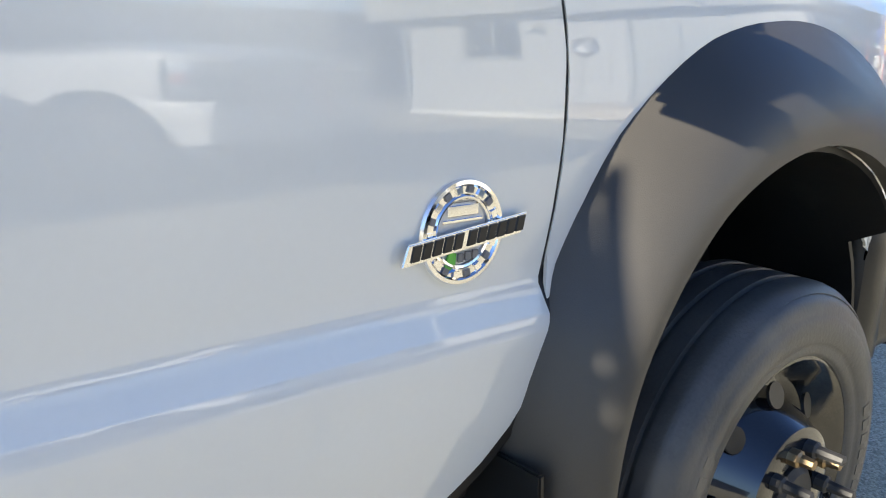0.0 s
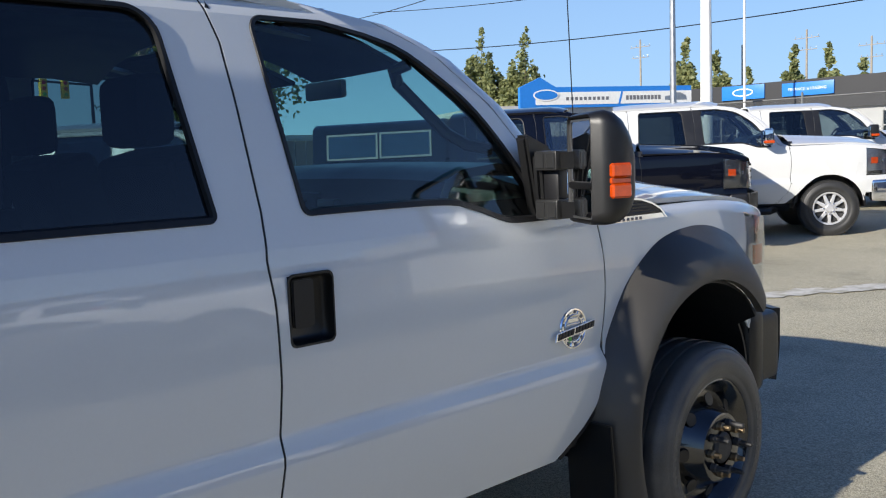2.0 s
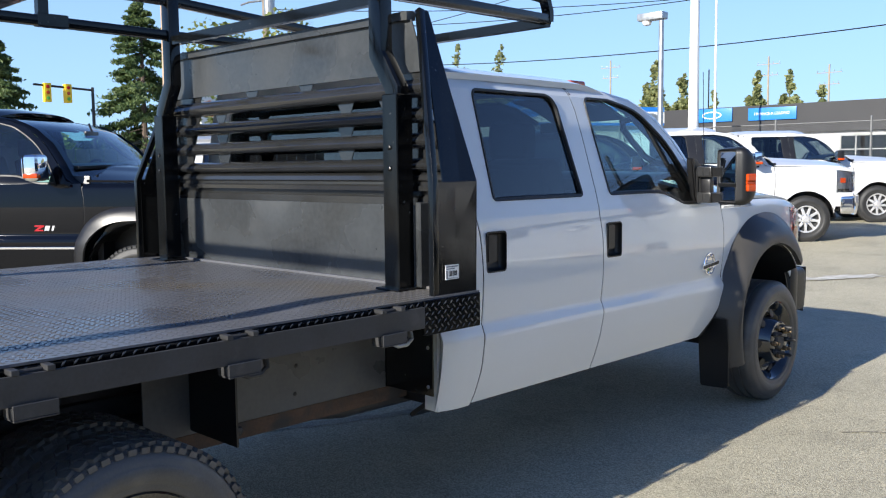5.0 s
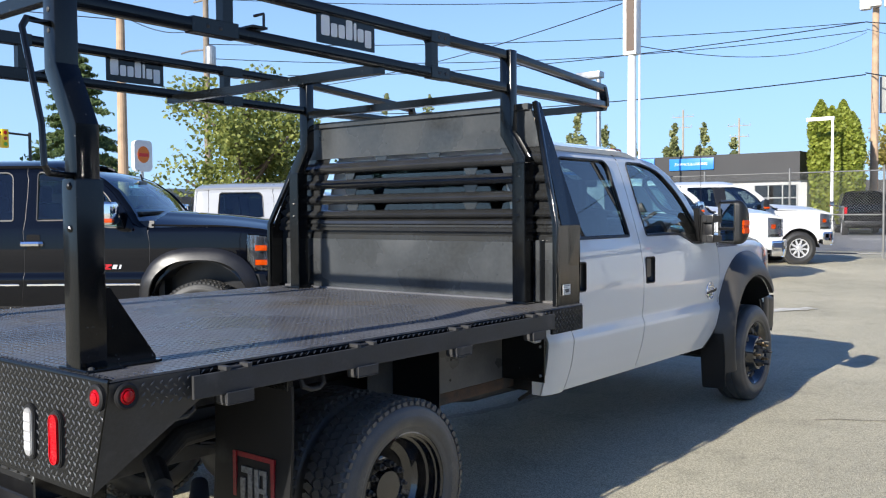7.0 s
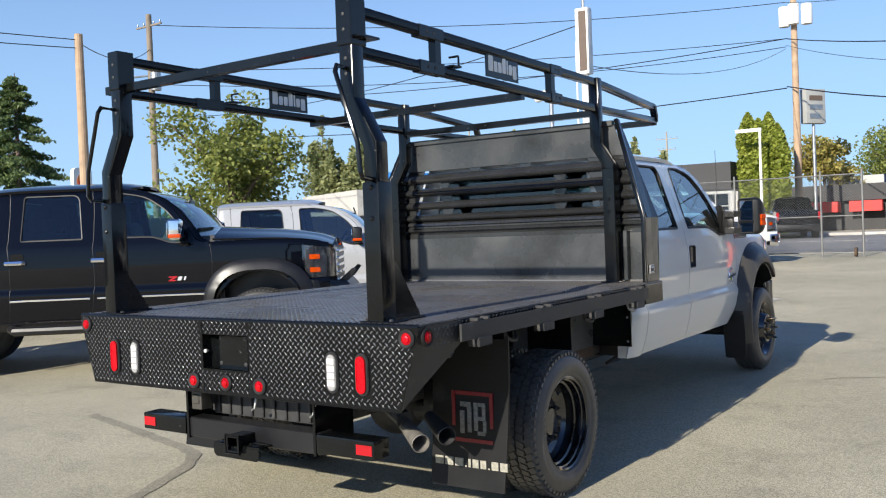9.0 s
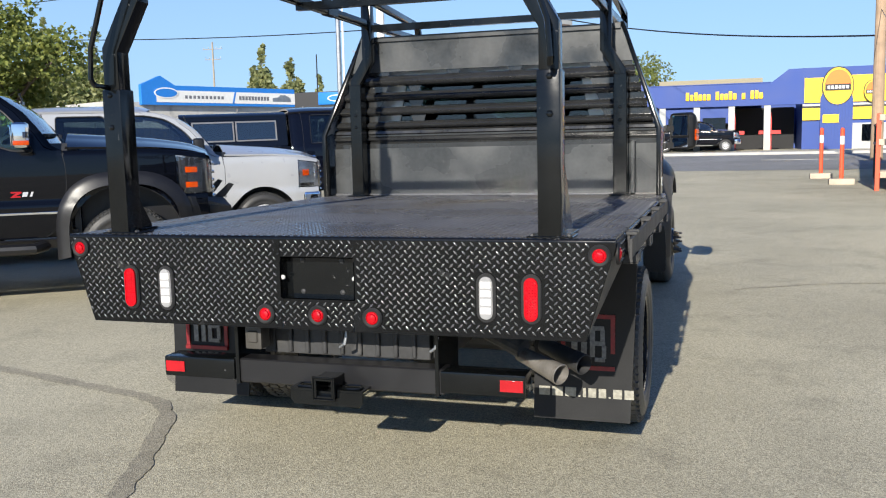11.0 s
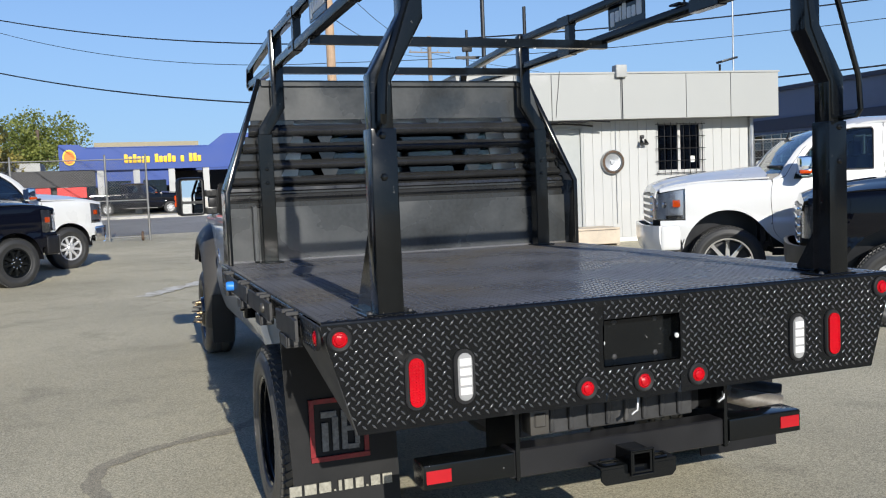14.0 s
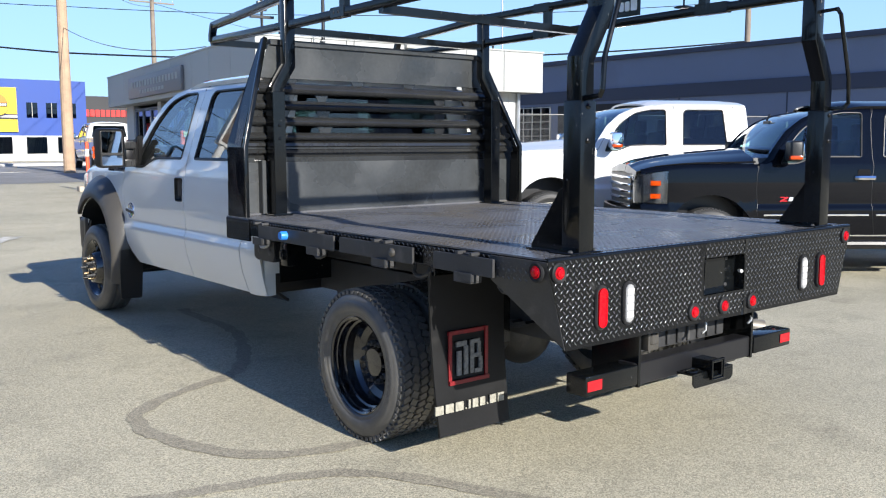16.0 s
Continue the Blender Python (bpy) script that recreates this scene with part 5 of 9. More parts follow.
for x in (-0.62, -0.2, 0.0, 0.2, 0.62):
    bm = B()
    box(bm, x - 0.05, x + 0.05, -1.70, -1.56, roof_z(-1.6, x) - 0.015, roof_z(-1.6, x) + 0.03, 0.018, seg=3)
    part("roof_marker_lamp", bm, AMBER, truck, "small amber cab roof marker lamp")
bm = B()
rod(bm, (0.80, -0.42, 1.28), (0.80, -0.46, 2.15), 0.0022, 6)
part("aerial", bm, TRIM, truck)

# ---- chassis below the deck
bm = B()
for x in (-0.43, 0.43):
    box(bm, x - 0.035, x + 0.035, 0.30, 6.7, 0.50, 0.72, 0.01)
for y in (0.6, 2.3, 3.6, 4.8):
    box(bm, -0.43, 0.43, y - 0.05, y + 0.05, 0.52, 0.66)
tpart("chassis_rail", bm, FRAME, label="black steel chassis rails")
bm = B()
rod(bm, (-0.85, REAR_AXLE, 0.355), (0.85, REAR_AXLE, 0.355), 0.07, 14)
bmesh.ops.create_uvsphere(bm, u_segments=16, v_segments=10, radius=0.19, matrix=Matrix.Translation((0.0, REAR_AXLE, 0.37)) @ Matrix.Diagonal((1.1, 0.8, 1, 1)))
rod(bm, (0, REAR_AXLE, 0.45), (0, 4.2, 0.55), 0.05, 12)
tpart("rear_axle", bm, FRAME)
bm = B()
rod(bm, (-0.85, FRONT_AXLE, 0.355), (0.85, FRONT_AXLE, 0.355), 0.06, 14)
tpart("front_axle", bm, FRAME)
for x in (-0.50, 0.50):
    bm = B()
    for k in range(5):
        sweep(bm, [(x, REAR_AXLE + a * (0.68 - 0.1 * k), 0.50 + 0.015 * k + 0.10 * (a * (1 - 0.14 * k)) ** 2) for a in steps(-1, 1, 8)], 0.075, 0.013)
    tpart("leaf_spring", bm, FRAME)
bm = B()
box(bm, -0.42, 0.38, 2.05, 2.9, 0.44, 0.72, 0.06, seg=3)
tpart("fuel_tank", bm, FRAME)
bm = B()
sweep(bm, [(0.60, 3.4, 0.50), (0.58, 2.7, 0.50), (0.52, 2.0, 0.60), (0.55, 1.2, 0.66), (0.55, 0.72, 0.64), (0.60, 0.56, 0.57), (0.76, 0.49, 0.515)], 0.045, round_n=14, up=(0, 0, 1))
pipe = tpart("exhaust_pipe", bm, FRAME, label="dark stained exhaust pipe")
for d in (0.0, 0.15):
    # flared tip turned out to the side
    bm = B()
    axis = Vector((0.80, -0.58, -0.18)).normalized()
    m = Matrix.Translation(Vector((0.95 + d * 0.55, 0.36 + d * 0.7, 0.443 + d * 0.15))) @ axis.to_track_quat("Z", "Y").to_matrix().to_4x4()
    lathe(bm, [(0.034, -0.26), (0.037, -0.18), (0.042, -0.08), (0.047, 0.0), (0.0435, 0.002), (0.038, -0.06), (0.033, -0.18), (0.030, -0.26)], m, 28, closed=True)
    tpart("exhaust_tip", bm, TIP if not d else FRAME, pipe, "flared round steel exhaust tip")

# ---- rear dual wheels
for s in (1, -1):
    wheel(truck, s * 1.10, REAR_AXLE - FRONT_AXLE, "rear", out=s, z=0.405 - LIFT)
    wheel(truck, s * 0.80, REAR_AXLE - FRONT_AXLE, "rear", out=s, z=0.405 - LIFT)

# ---- deck
DECK_Z, DECK_L, HALF = 1.062, 2.92, 1.22
bm = B()
box(bm, -HALF + 0.004, HALF - 0.004, 0.012, DECK_L, DECK_Z - 0.008, DECK_Z)
deck = tpart("deck_plate", bm, DECK, label="worn black tread plate deck", smooth=False)


def lug_mesh(length=0.030, w=0.0075, h=0.0026):
    """One raised lozenge of tread plate."""
    a, b = length / 2, w / 2
    vs = [(-a, 0, 0), (0, -b, 0), (a, 0, 0), (0, b, 0), (-a * 0.55, 0, h), (a * 0.55, 0, h)]
    return vs, [(0, 1, 5, 4), (1, 2, 5), (2, 3, 5), (3, 0, 4, 5)]


def tread(name, cells, frame_m, parent, mat, pitch=0.0345, keep=lambda u, v: True, size=1.0, high=0.0028):
    """Raised lozenges in two crossing directions over a flat field; cells: u0, u1, v0, v1."""
    u0, u1, v0, v1 = cells
    lv, lf = lug_mesh(0.0245 * size, 0.0085 * size, high)
    vs, fs = [], []
    for i in range(int((u1 - u0) / pitch * 2)):
        for j in range(int((v1 - v0) / pitch) + 1):
            u, v = u0 + (i + 0.5) * pitch / 2, v0 + (j + 0.2 + 0.5 * (i % 2)) * pitch
            if v > v1 - 0.004 or not keep(u, v):
                continue
            t = radians(-45 if i % 2 else 45)
            c, s_ = math.cos(t), math.sin(t)
            k = len(vs)
            for x, y, z in lv:
                vs.append(frame_m @ Vector((u + c * x - s_ * y, v + s_ * x + c * y, z)))
            fs += [tuple(k + q for q in f) for f in lf]
    me = bpy.data.meshes.new(name)
    me.from_pydata([tuple(v) for v in vs], [], fs)
    me.polygons.foreach_set("use_smooth", [True] * len(me.polygons))
    me.materials.append(mat)
    ob = new(name, me)
    ob.parent = parent
    tagged(ob, "raised tread plate lozenges", kind="stuff")
    return ob


tread("deck_tread", (-1.2, 1.2, 0.03, 2.80), pose(0, -FRONT_AXLE, DECK_Z), deck, DECK, high=0.0017)

# ---- tail panel
bm = B()
cut = (-0.165, 0.165, 0.805, 0.975)
lo = table([(-1.222, 1.03), (-1.112, 0.672), (1.112, 0.672), (1.222, 1.03)])
for a, b, z0, z1 in ((-1.222, cut[0], None, 1.052), (cut[1], 1.222, None, 1.052), (cut[0], cut[1], None, cut[2]), (cut[0], cut[1], cut[3], 1.052)):
    xs = sorted({x for x in steps(a, b, 12)} | {x for x in (-1.112, 1.112) if a < x < b})
    sheet(bm, xs, (lambda x: lo(x)) if z0 is None else (lambda x: z0), lambda x: z1, 2, lambda x, z: (x, 0.0, z))
bmesh.ops.remove_doubles(bm, verts=bm.verts, dist=0.0005)
bmesh.ops.recalc_face_normals(bm, faces=bm.faces)
if sum(f.normal.y for f in bm.faces) > 0:
    bmesh.ops.reverse_faces(bm, faces=bm.faces)
bmesh.ops.solidify(bm, geom=bm.faces[:], thickness=0.006)
tail = tpart("tail_panel", bm, TREAD, label="black tread plate tail panel with lamps", smooth=False)
bm = B()
# folded top edge that laps on to the deck
sheet(bm, steps(-1.222, 1.222, 10), lambda x: 0.0, lambda x: 1.0, 5, lambda x, v: (x, 0.011 - 0.011 * math.cos(v * math.pi / 2) + 0.03 * max(0, v - 0.8), 1.052 + 0.0125 * math.sin(min(1, v / 0.8) * math.pi / 2)), thick=0.004)
tpart("panel_fold", bm, TREAD, tail)
tread("fold_tread", (-1.21, 1.21, 0.004, 0.034), pose(0, -FRONT_AXLE, 1.0648), tail, LUG)
LAMPS_R, LAMPS_O = [(-1.163, 1.003), (1.163, 1.003), (-0.243, 0.733), (0.0, 0.735), (0.243, 0.733)], [(-0.903, 0.831), (-0.724, 0.831), (0.724, 0.831), (0.903, 0.831)]


def clear_of_lamps(u, v):
    if v < lo(u) + 0.008 or v > 1.046 or abs(u) > 1.212:
        return False
    if cut[0] - 0.012 < u < cut[1] + 0.012 and cut[2] - 0.012 < v < cut[3] + 0.012:
        return False
    if any((u - x) ** 2 + (v - z) ** 2 < 0.047 ** 2 for x, z in LAMPS_R):
        return False
    return not any(abs(u - x) < 0.045 and abs(v - z) < 0.105 for x, z in LAMPS_O)


face = Matrix.Translation((0, -FRONT_AXLE, 0)) @ Matrix(((1, 0, 0, 0), (0, 0, -1, 0), (0, 1, 0, 0), (0, 0, 0, 1)))
tread("panel_tread", (-1.22, 1.22, 0.672, 1.05), face, tail, LUG, keep=clear_of_lamps)


def ring_lamp(c, axis, r, lens, parent):
    bm = B()
    m = Matrix.Translation(c) @ Vector(axis).to_track_quat("Z", "Y").to_matrix().to_4x4()
    lathe(bm, [(r + 0.006, -0.004), (r + 0.006, 0.004), (r, 0.009), (r - 0.010, 0.006), (r - 0.011, -0.004)], m, 28)
    tpart("lamp_grommet", bm, GROMMET, parent)
    bm = B()
    lathe(bm, [(r - 0.010, -0.006), (r - 0.010, 0.006), (r - 0.013, 0.010), (r * 0.60, 0.0105), (r * 0.58, 0.007), (r * 0.50, 0.007), (r * 0.47, 0.012), (r * 0.30, 0.015), (0.0006, 0.016)], m, 28)
    tpart("round_lamp", bm, lens, parent, "round red marker lamp")


for x, z in LAMPS_R:
    ring_lamp((x, -0.003, z), (0, -1, 0), 0.037, RED_LENS, tail)
for x, z in LAMPS_O:
    red = abs(x) > 0.8
    bm = B()
    prism(bm, stadium(x, z, 0.078, 0.196), "y", -0.009, 0.006, 0.003)
    tpart("lamp_grommet", bm, GROMMET, tail)
    bm = B()
    prism(bm, stadium(x, z, 0.054, 0.170), "y", -0.015, -0.006, 0.003)
    lens = tpart("oval_lamp", bm, RED_LENS if red else LENS_GAP, tail, "red oval stop lamp" if red else "clear oval reversing lamp")
    if red:
        # rows of small square facets under a raised rim
        bm = B()
        for i in range(4):
            for k in range(13):
                disc_at(bm, (x - 0.0165 + i * 0.011, -0.015, z - 0.066 + k * 0.011), (0, -1, 0), 0.0048, 0.0022, 6, dome=0.0015)
        tagged(tpart("lens_texture", bm, RED_LENS, lens), kind="stuff")
        ring = stadium(x, z, 0.050, 0.166)
        tpart("lens_rim", sweep(B(), [(a, -0.0155, b) for a, b in ring + ring[:1]], 0.004, 0.004, up=(0, 1, 0), caps=False), RED_LENS, lens)
    else:
        for k in range(4):
            bm = B()
            box(bm, x - 0.021, x + 0.021, -0.0165, -0.0145, z - 0.062 + k * 0.034, z - 0.036 + k * 0.034, 0.002)
            tpart("lens_rib", bm, WHITE_LENS, lens)
# recessed licence plate pocket
x0, x1, z0, z1 = cut
pocket = tpart("plate_pocket", box(B(), x0, x1, 0.055, 0.06, z0, z1), STEEL, tail, "empty recessed licence plate pocket")
for a, b, c, d in ((x0 - 0.004, x0, z0, z1), (x1, x1 + 0.004, z0, z1), (x0, x1, z0 - 0.004, z0), (x0, x1, z1, z1 + 0.004)):
    tpart("pocket_side", box(B(), a, b, 0, 0.06, c, d), STEEL, pocket)
for x in (x0 + 0.004, x1 - 0.004):
    bm = B()
    disc_at(bm, (x, 0.012, 0.89), (0.6 if x < 0 else -0.6, -1, 0), 0.010, 0.02, 14, dome=0.006)
    tpart("pocket_lamp", bm, WHITE_LENS, pocket)
for x in (-0.09, 0.09):
    for z in (0.825, 0.958):
        bm = B()
        disc_at(bm, (x, 0.054, z), (0, -1, 0), 0.012, 0.006, 6, dome=0.004)
        tpart("pocket_bolt", bm, FRAME, pocket)
# side wings of the tail and side lamps
for s in (1, -1):
    bm = B()
    pts = [(0.004, 1.05), (0.004, 0.676), (0.345, 0.945), (0.345, 1.05)]
    vs = []
    for y, z in pts:
        k = max(0, min(1, (1.03 - z) / 0.358))
        vs.append(bm.verts.new((s * (1.22 - 0.11 * k * (1 if y < 0.2 else 0.25)), y, z)))
    f = bm.faces.new(vs)
    f.normal_update()
    bmesh.ops.solidify(bm, geom=[f], thickness=0.006)
    bmesh.ops.recalc_face_normals(bm, faces=bm.faces)
    tpart("tail_wing", bm, FRAME, tail, smooth=False)
    tread("wing_tread", (0.08, 0.33, 0.955, 1.05), Matrix.Translation((s * 1.2235, -FRONT_AXLE, 0)) @ Matrix(((0, 0, s, 0), (1, 0, 0, 0), (0, 1, 0, 0), (0, 0, 0, 1))), tail, LUG, keep=lambda u, v: u > 0.11)
    ring_lamp((s * 1.224, 0.065, 1.005), (s, 0, 0), 0.037, RED_LENS, tail)

# ---- deck sides: channel, rub rail and stake pockets
for s in (1, -1):
    bm = B()
    a = s * 1.165
    box(bm, min(a, s * 1.216), max(a, s * 1.216), 0.34, 2.60, 0.955, 1.05, 0.002, seg=1)
    rail = tpart("side_channel", bm, STEEL, smooth=False)
    for y0, y1 in ((0.295, 2.57),) if s > 0 else ((0.295, 0.70), (0.86, 1.50), (1.56, 2.40)):
        bm = B()
        box(bm, min(s * 1.242, s * 1.255), max(s * 1.242, s * 1.255), y0, y1, 0.957, 1.037, 0.0012, seg=1)
        tpart("rub_rail", bm, FRAME, rail, "flat black steel rub rail", smooth=False)
    for y in (0.48, 1.125, 1.765, 2.405):
        bm = B()
        # a channel bent round the rail: foot below, two cheeks, lips over the rail's top
        box(bm, min(s * 1.205, s * 1.268), max(s * 1.205, s * 1.268), y - 0.060, y + 0.060, 0.917, 0.923, 0.002, seg=1)
        box(bm, min(s * 1.262, s * 1.268), max(s * 1.262, s * 1.268), y - 0.060, y + 0.060, 0.923, 0.962, 0.002, seg=1)
        box(bm, min(s * 1.212, s * 1.234), max(s * 1.212, s * 1.234), y - 0.050, y + 0.050, 0.955, 1.045, 0.003)
        for d in (-0.058, 0.058):
            box(bm, min(s * 1.205, s * 1.2615), max(s * 1.205, s * 1.2615), y + d - 0.004, y + d + 0.004, 0.924, 0.956, 0.0015, seg=1)
            box(bm, min(s * 1.208, s * 1.262), max(s * 1.208, s * 1.262), y + d * 0.8 - 0.011, y + d * 0.8 + 0.011, 1.038, 1.053, 0.0015, seg=1)
        tpart("stake_pocket", bm, FRAME, rail, smooth=False)
    bm = B()
    box(bm, min(s * 1.205, s * 1.222), max(s * 1.205, s * 1.222), 2.60, 2.92, 0.918, 1.055, 0.003)
    cp = tpart("corner_plate", bm, TREAD, rail, smooth=False)
    tread("corner_tread", (2.60, 2.92, 0.925, 1.05), Matrix.Translation((s * 1.2225, -FRONT_AXLE, 0)) @ Matrix(((0, 0, s, 0), (1, 0, 0, 0), (0, 1, 0, 0), (0, 0, 0, 1))), rail, LUG)
    # strip of tread plate along the deck's edge
    tread("edge_tread", (0.35, 2.6, 1.0, 1.05), Matrix.Translation((s * 1.2175, -FRONT_AXLE, 0)) @ Matrix(((0, 0, s, 0), (1, 0, 0, 0), (0, 1, 0, 0), (0, 0, 0, 1))), rail, LUG)
    # under-deck side panels, tie-down hooks
    if s > 0:
        bm = B()
        box(bm, 0.70, 0.707, 1.70, 2.858, 0.588, 0.955, 0.002)
        tpart("under_panel", bm, SIDE_PLATE, rail, "flat black steel panel under the deck")
        for y, z in ((2.36, 0.65), (2.37, 0.765)):
            bm = B()
            disc_at(bm, (0.707, y, z), (1, 0, 0), 0.010, 0.004, 6, dome=0.004)
            tpart("panel_bolt", bm, TRIM, rail)
        bm = B()
        box(bm, 0.60, 0.69, 1.60, 3.3, 0.515, 0.583, 0.008)
        tpart("frame_beam", bm, RUST, rail, "rust stained frame beam")
        bm = B()
        disc_at(bm, (0.692, 2.10, 0.549), (1, 0, 0), 0.022, 0.004, 6, dome=0.008)
        tpart("panel_bolt", bm, FRAME, rail)
        tpart("wheel_guard", box(B(), 0.70, 1.015, 1.885, 1.893, 0.605, 0.955), TRIM, rail)
    else:
        bm = B()
        prism(bm, [(2.44, 0.92), (2.72, 0.92), (2.72, 0.81), (2.69, 0.79), (2.47, 0.79), (2.44, 0.82)], "x", -1.13, -1.05, 0.006)
        fb_ = tpart("filler_box", bm, TRIM, rail, "black box hung under the deck's edge")
        for y in (2.51, 2.64):
            bm = B()
            disc_at(bm, (-1.13, y, 0.855), (-1, 0, 0), 0.022, 0.012, 14, dome=0.006)
            tpart("filler_cap", bm, FRAME, fb_)
    for y in (0.31, 0.93, 1.87, 2.54):
        bm = B()
        sweep(bm, [(s * 1.13, y - 0.06, 0.955), (s * 1.15, y - 0.055, 0.90), (s * 1.16, y - 0.02, 0.885), (s * 1.16, y + 0.02, 0.885), (s * 1.15, y + 0.055, 0.90), (s * 1.13, y + 0.06, 0.955)], 0.010, round_n=8, up=(1, 0, 0))
        tpart("tie_down_ring", bm, DULL if y > 2 else FRAME, rail)
for y in (0.18, 0.62, 1.02, 1.9, 2.35, 2.78):
    bm = B()
    box(bm, -1.17, 1.17, y - 0.03, y + 0.03, 0.96, 1.052)
    tpart("cross_member", bm, FRAME, deck)
# plate seen at the right end; left run added to darken the gap
tpart("front_bulkhead", box(B(), -0.87, 1.0, 2.860, 2.868, 0.592, 0.96), STEEL, deck)
for z in (0.63, 0.80):
    tpart("bulkhead_bolt", disc_at(B(), (0.975, 2.858, z), (0, -1, 0), 0.009, 0.003, 6, dome=0.004), DULL, deck)
for x in (-0.45, 0.45):
    bm = B()
    box(bm, x - 0.05, x + 0.05, 0.2, 2.9, 0.74, 0.96)
    tpart("long_sill", bm, FRAME, deck)

# ---- headboard
HB = 2.83
bm = B()
edge = table([(1.06, 1.178), (1.505, 1.178), (2.20, 0.925)])
sheet(bm, steps(1.06, 1.405, 4), lambda z: -edge(z), lambda z: edge(z), 8, lambda z, x: (x, HB, z), thick=0.005)
hb = tpart("headboard_panel", bm, PANEL, label="black steel headboard with scuffed louvres", smooth=False)
bm = B()
sheet(bm, steps(1.955, 2.17, 3), lambda z: -edge(z), lambda z: edge(z), 8, lambda z, x: (x, HB, z), thick=0.005)
sweep(bm, [(-0.93, HB, 2.185), (0.93, HB, 2.185)], 0.05, 0.035)
tpart("upper_panel", bm, PANEL, hb, smooth=False)
# bent ribs across the sheet, each gently sloped above and steep below
RIBS = [(1.545, 1.601), (1.641, 1.706), (1.746, 1.811), (1.850, 1.927)]
for z0, z1 in RIBS:
    bm = B()
    e = edge((z0 + z1) / 2) - 0.012
    h = z1 - z0
    outer = [(0.004, 0.0), (-0.020, 0.10), (-0.036, 0.30), (-0.039, 0.46), (-0.030, 0.66), (-0.010, 0.90), (0.004, 1.0)]
    prof = [(HB + a, z0 + h * v) for a, v in outer] + [(HB + a + 0.005, z0 + h * v) for a, v in outer[::-1]]
    prism(bm, prof, "x", -e, e)
    tpart("louvre", bm, LOUVRE, hb, sharp=40)
# the double fold below the lowest slots
bm = B()
e = edge(1.49) - 0.012
outer = [(0.0, 1.400), (0.0, 1.437), (0.010, 1.448), (0.0, 1.458), (-0.022, 1.466), (-0.026, 1.484), (-0.012, 1.492), (-0.012, 1.503), (-0.026, 1.511), (-0.020, 1.530), (0.004, 1.545)]
prism(bm, [(HB + a, z) for a, z in outer] + [(HB + a + 0.005, z) for a, z in outer[::-1]], "x", -e, e)
tpart("lower_fold", bm, LOUVRE, hb, sharp=40)
# flat strips between the ribs, pierced by slots with slanted ends
SLOTS = [(1.601, 1.641, ((-0.817, -0.561), (-0.463, 0.448), (0.536, 0.81))), (1.706, 1.746, ((-0.79, -0.57), (-0.479, 0.449), (0.537, 0.773))),
         (1.811, 1.850, ((-0.75, -0.574), (-0.495, 0.451), (0.539, 0.73))), (1.927, 1.962, ((-0.727, -0.29), (-0.193, 0.158), (0.254, 0.719)))]
for z0, z1, slots in SLOTS:
    e = edge((z0 + z1) / 2) - 0.012
    cuts = [-e] + [v for p in slots for v in p] + [e]
    for a, b in zip(cuts[::2], cuts[1::2]):
        bm = B()
        la, lb = (0.0 if a == -e else 0.012), (0.0 if b == e else 0.012)
        prism(bm, [(a + la, z0 - 0.004), (b - lb, z0 - 0.004), (b + lb, z1 + 0.004), (a - la, z1 + 0.004)], "y", HB + 0.0045, HB + 0.0095)
        tpart("louvre_web", bm, LOUVRE, hb)
for x in (-0.70, -0.45, -0.2, 0.2, 0.45, 0.70):
    for z in (1.975, 2.06):
        if (x, z) in ((-0.45, 2.06), (0.45, 2.06)):
            continue
        bm = B()
        disc_at(bm, (x, HB - 0.001, z), (0, -1, 0), 0.006, 0.003, 8, dome=0.002)
        tpart("panel_rivet", bm, DULL, hb)
bm = B()
box(bm, -1.17, 1.17, HB - 0.03, HB, 1.062, 1.075, 0.002)
tpart("panel_foot", bm, DECK, hb)
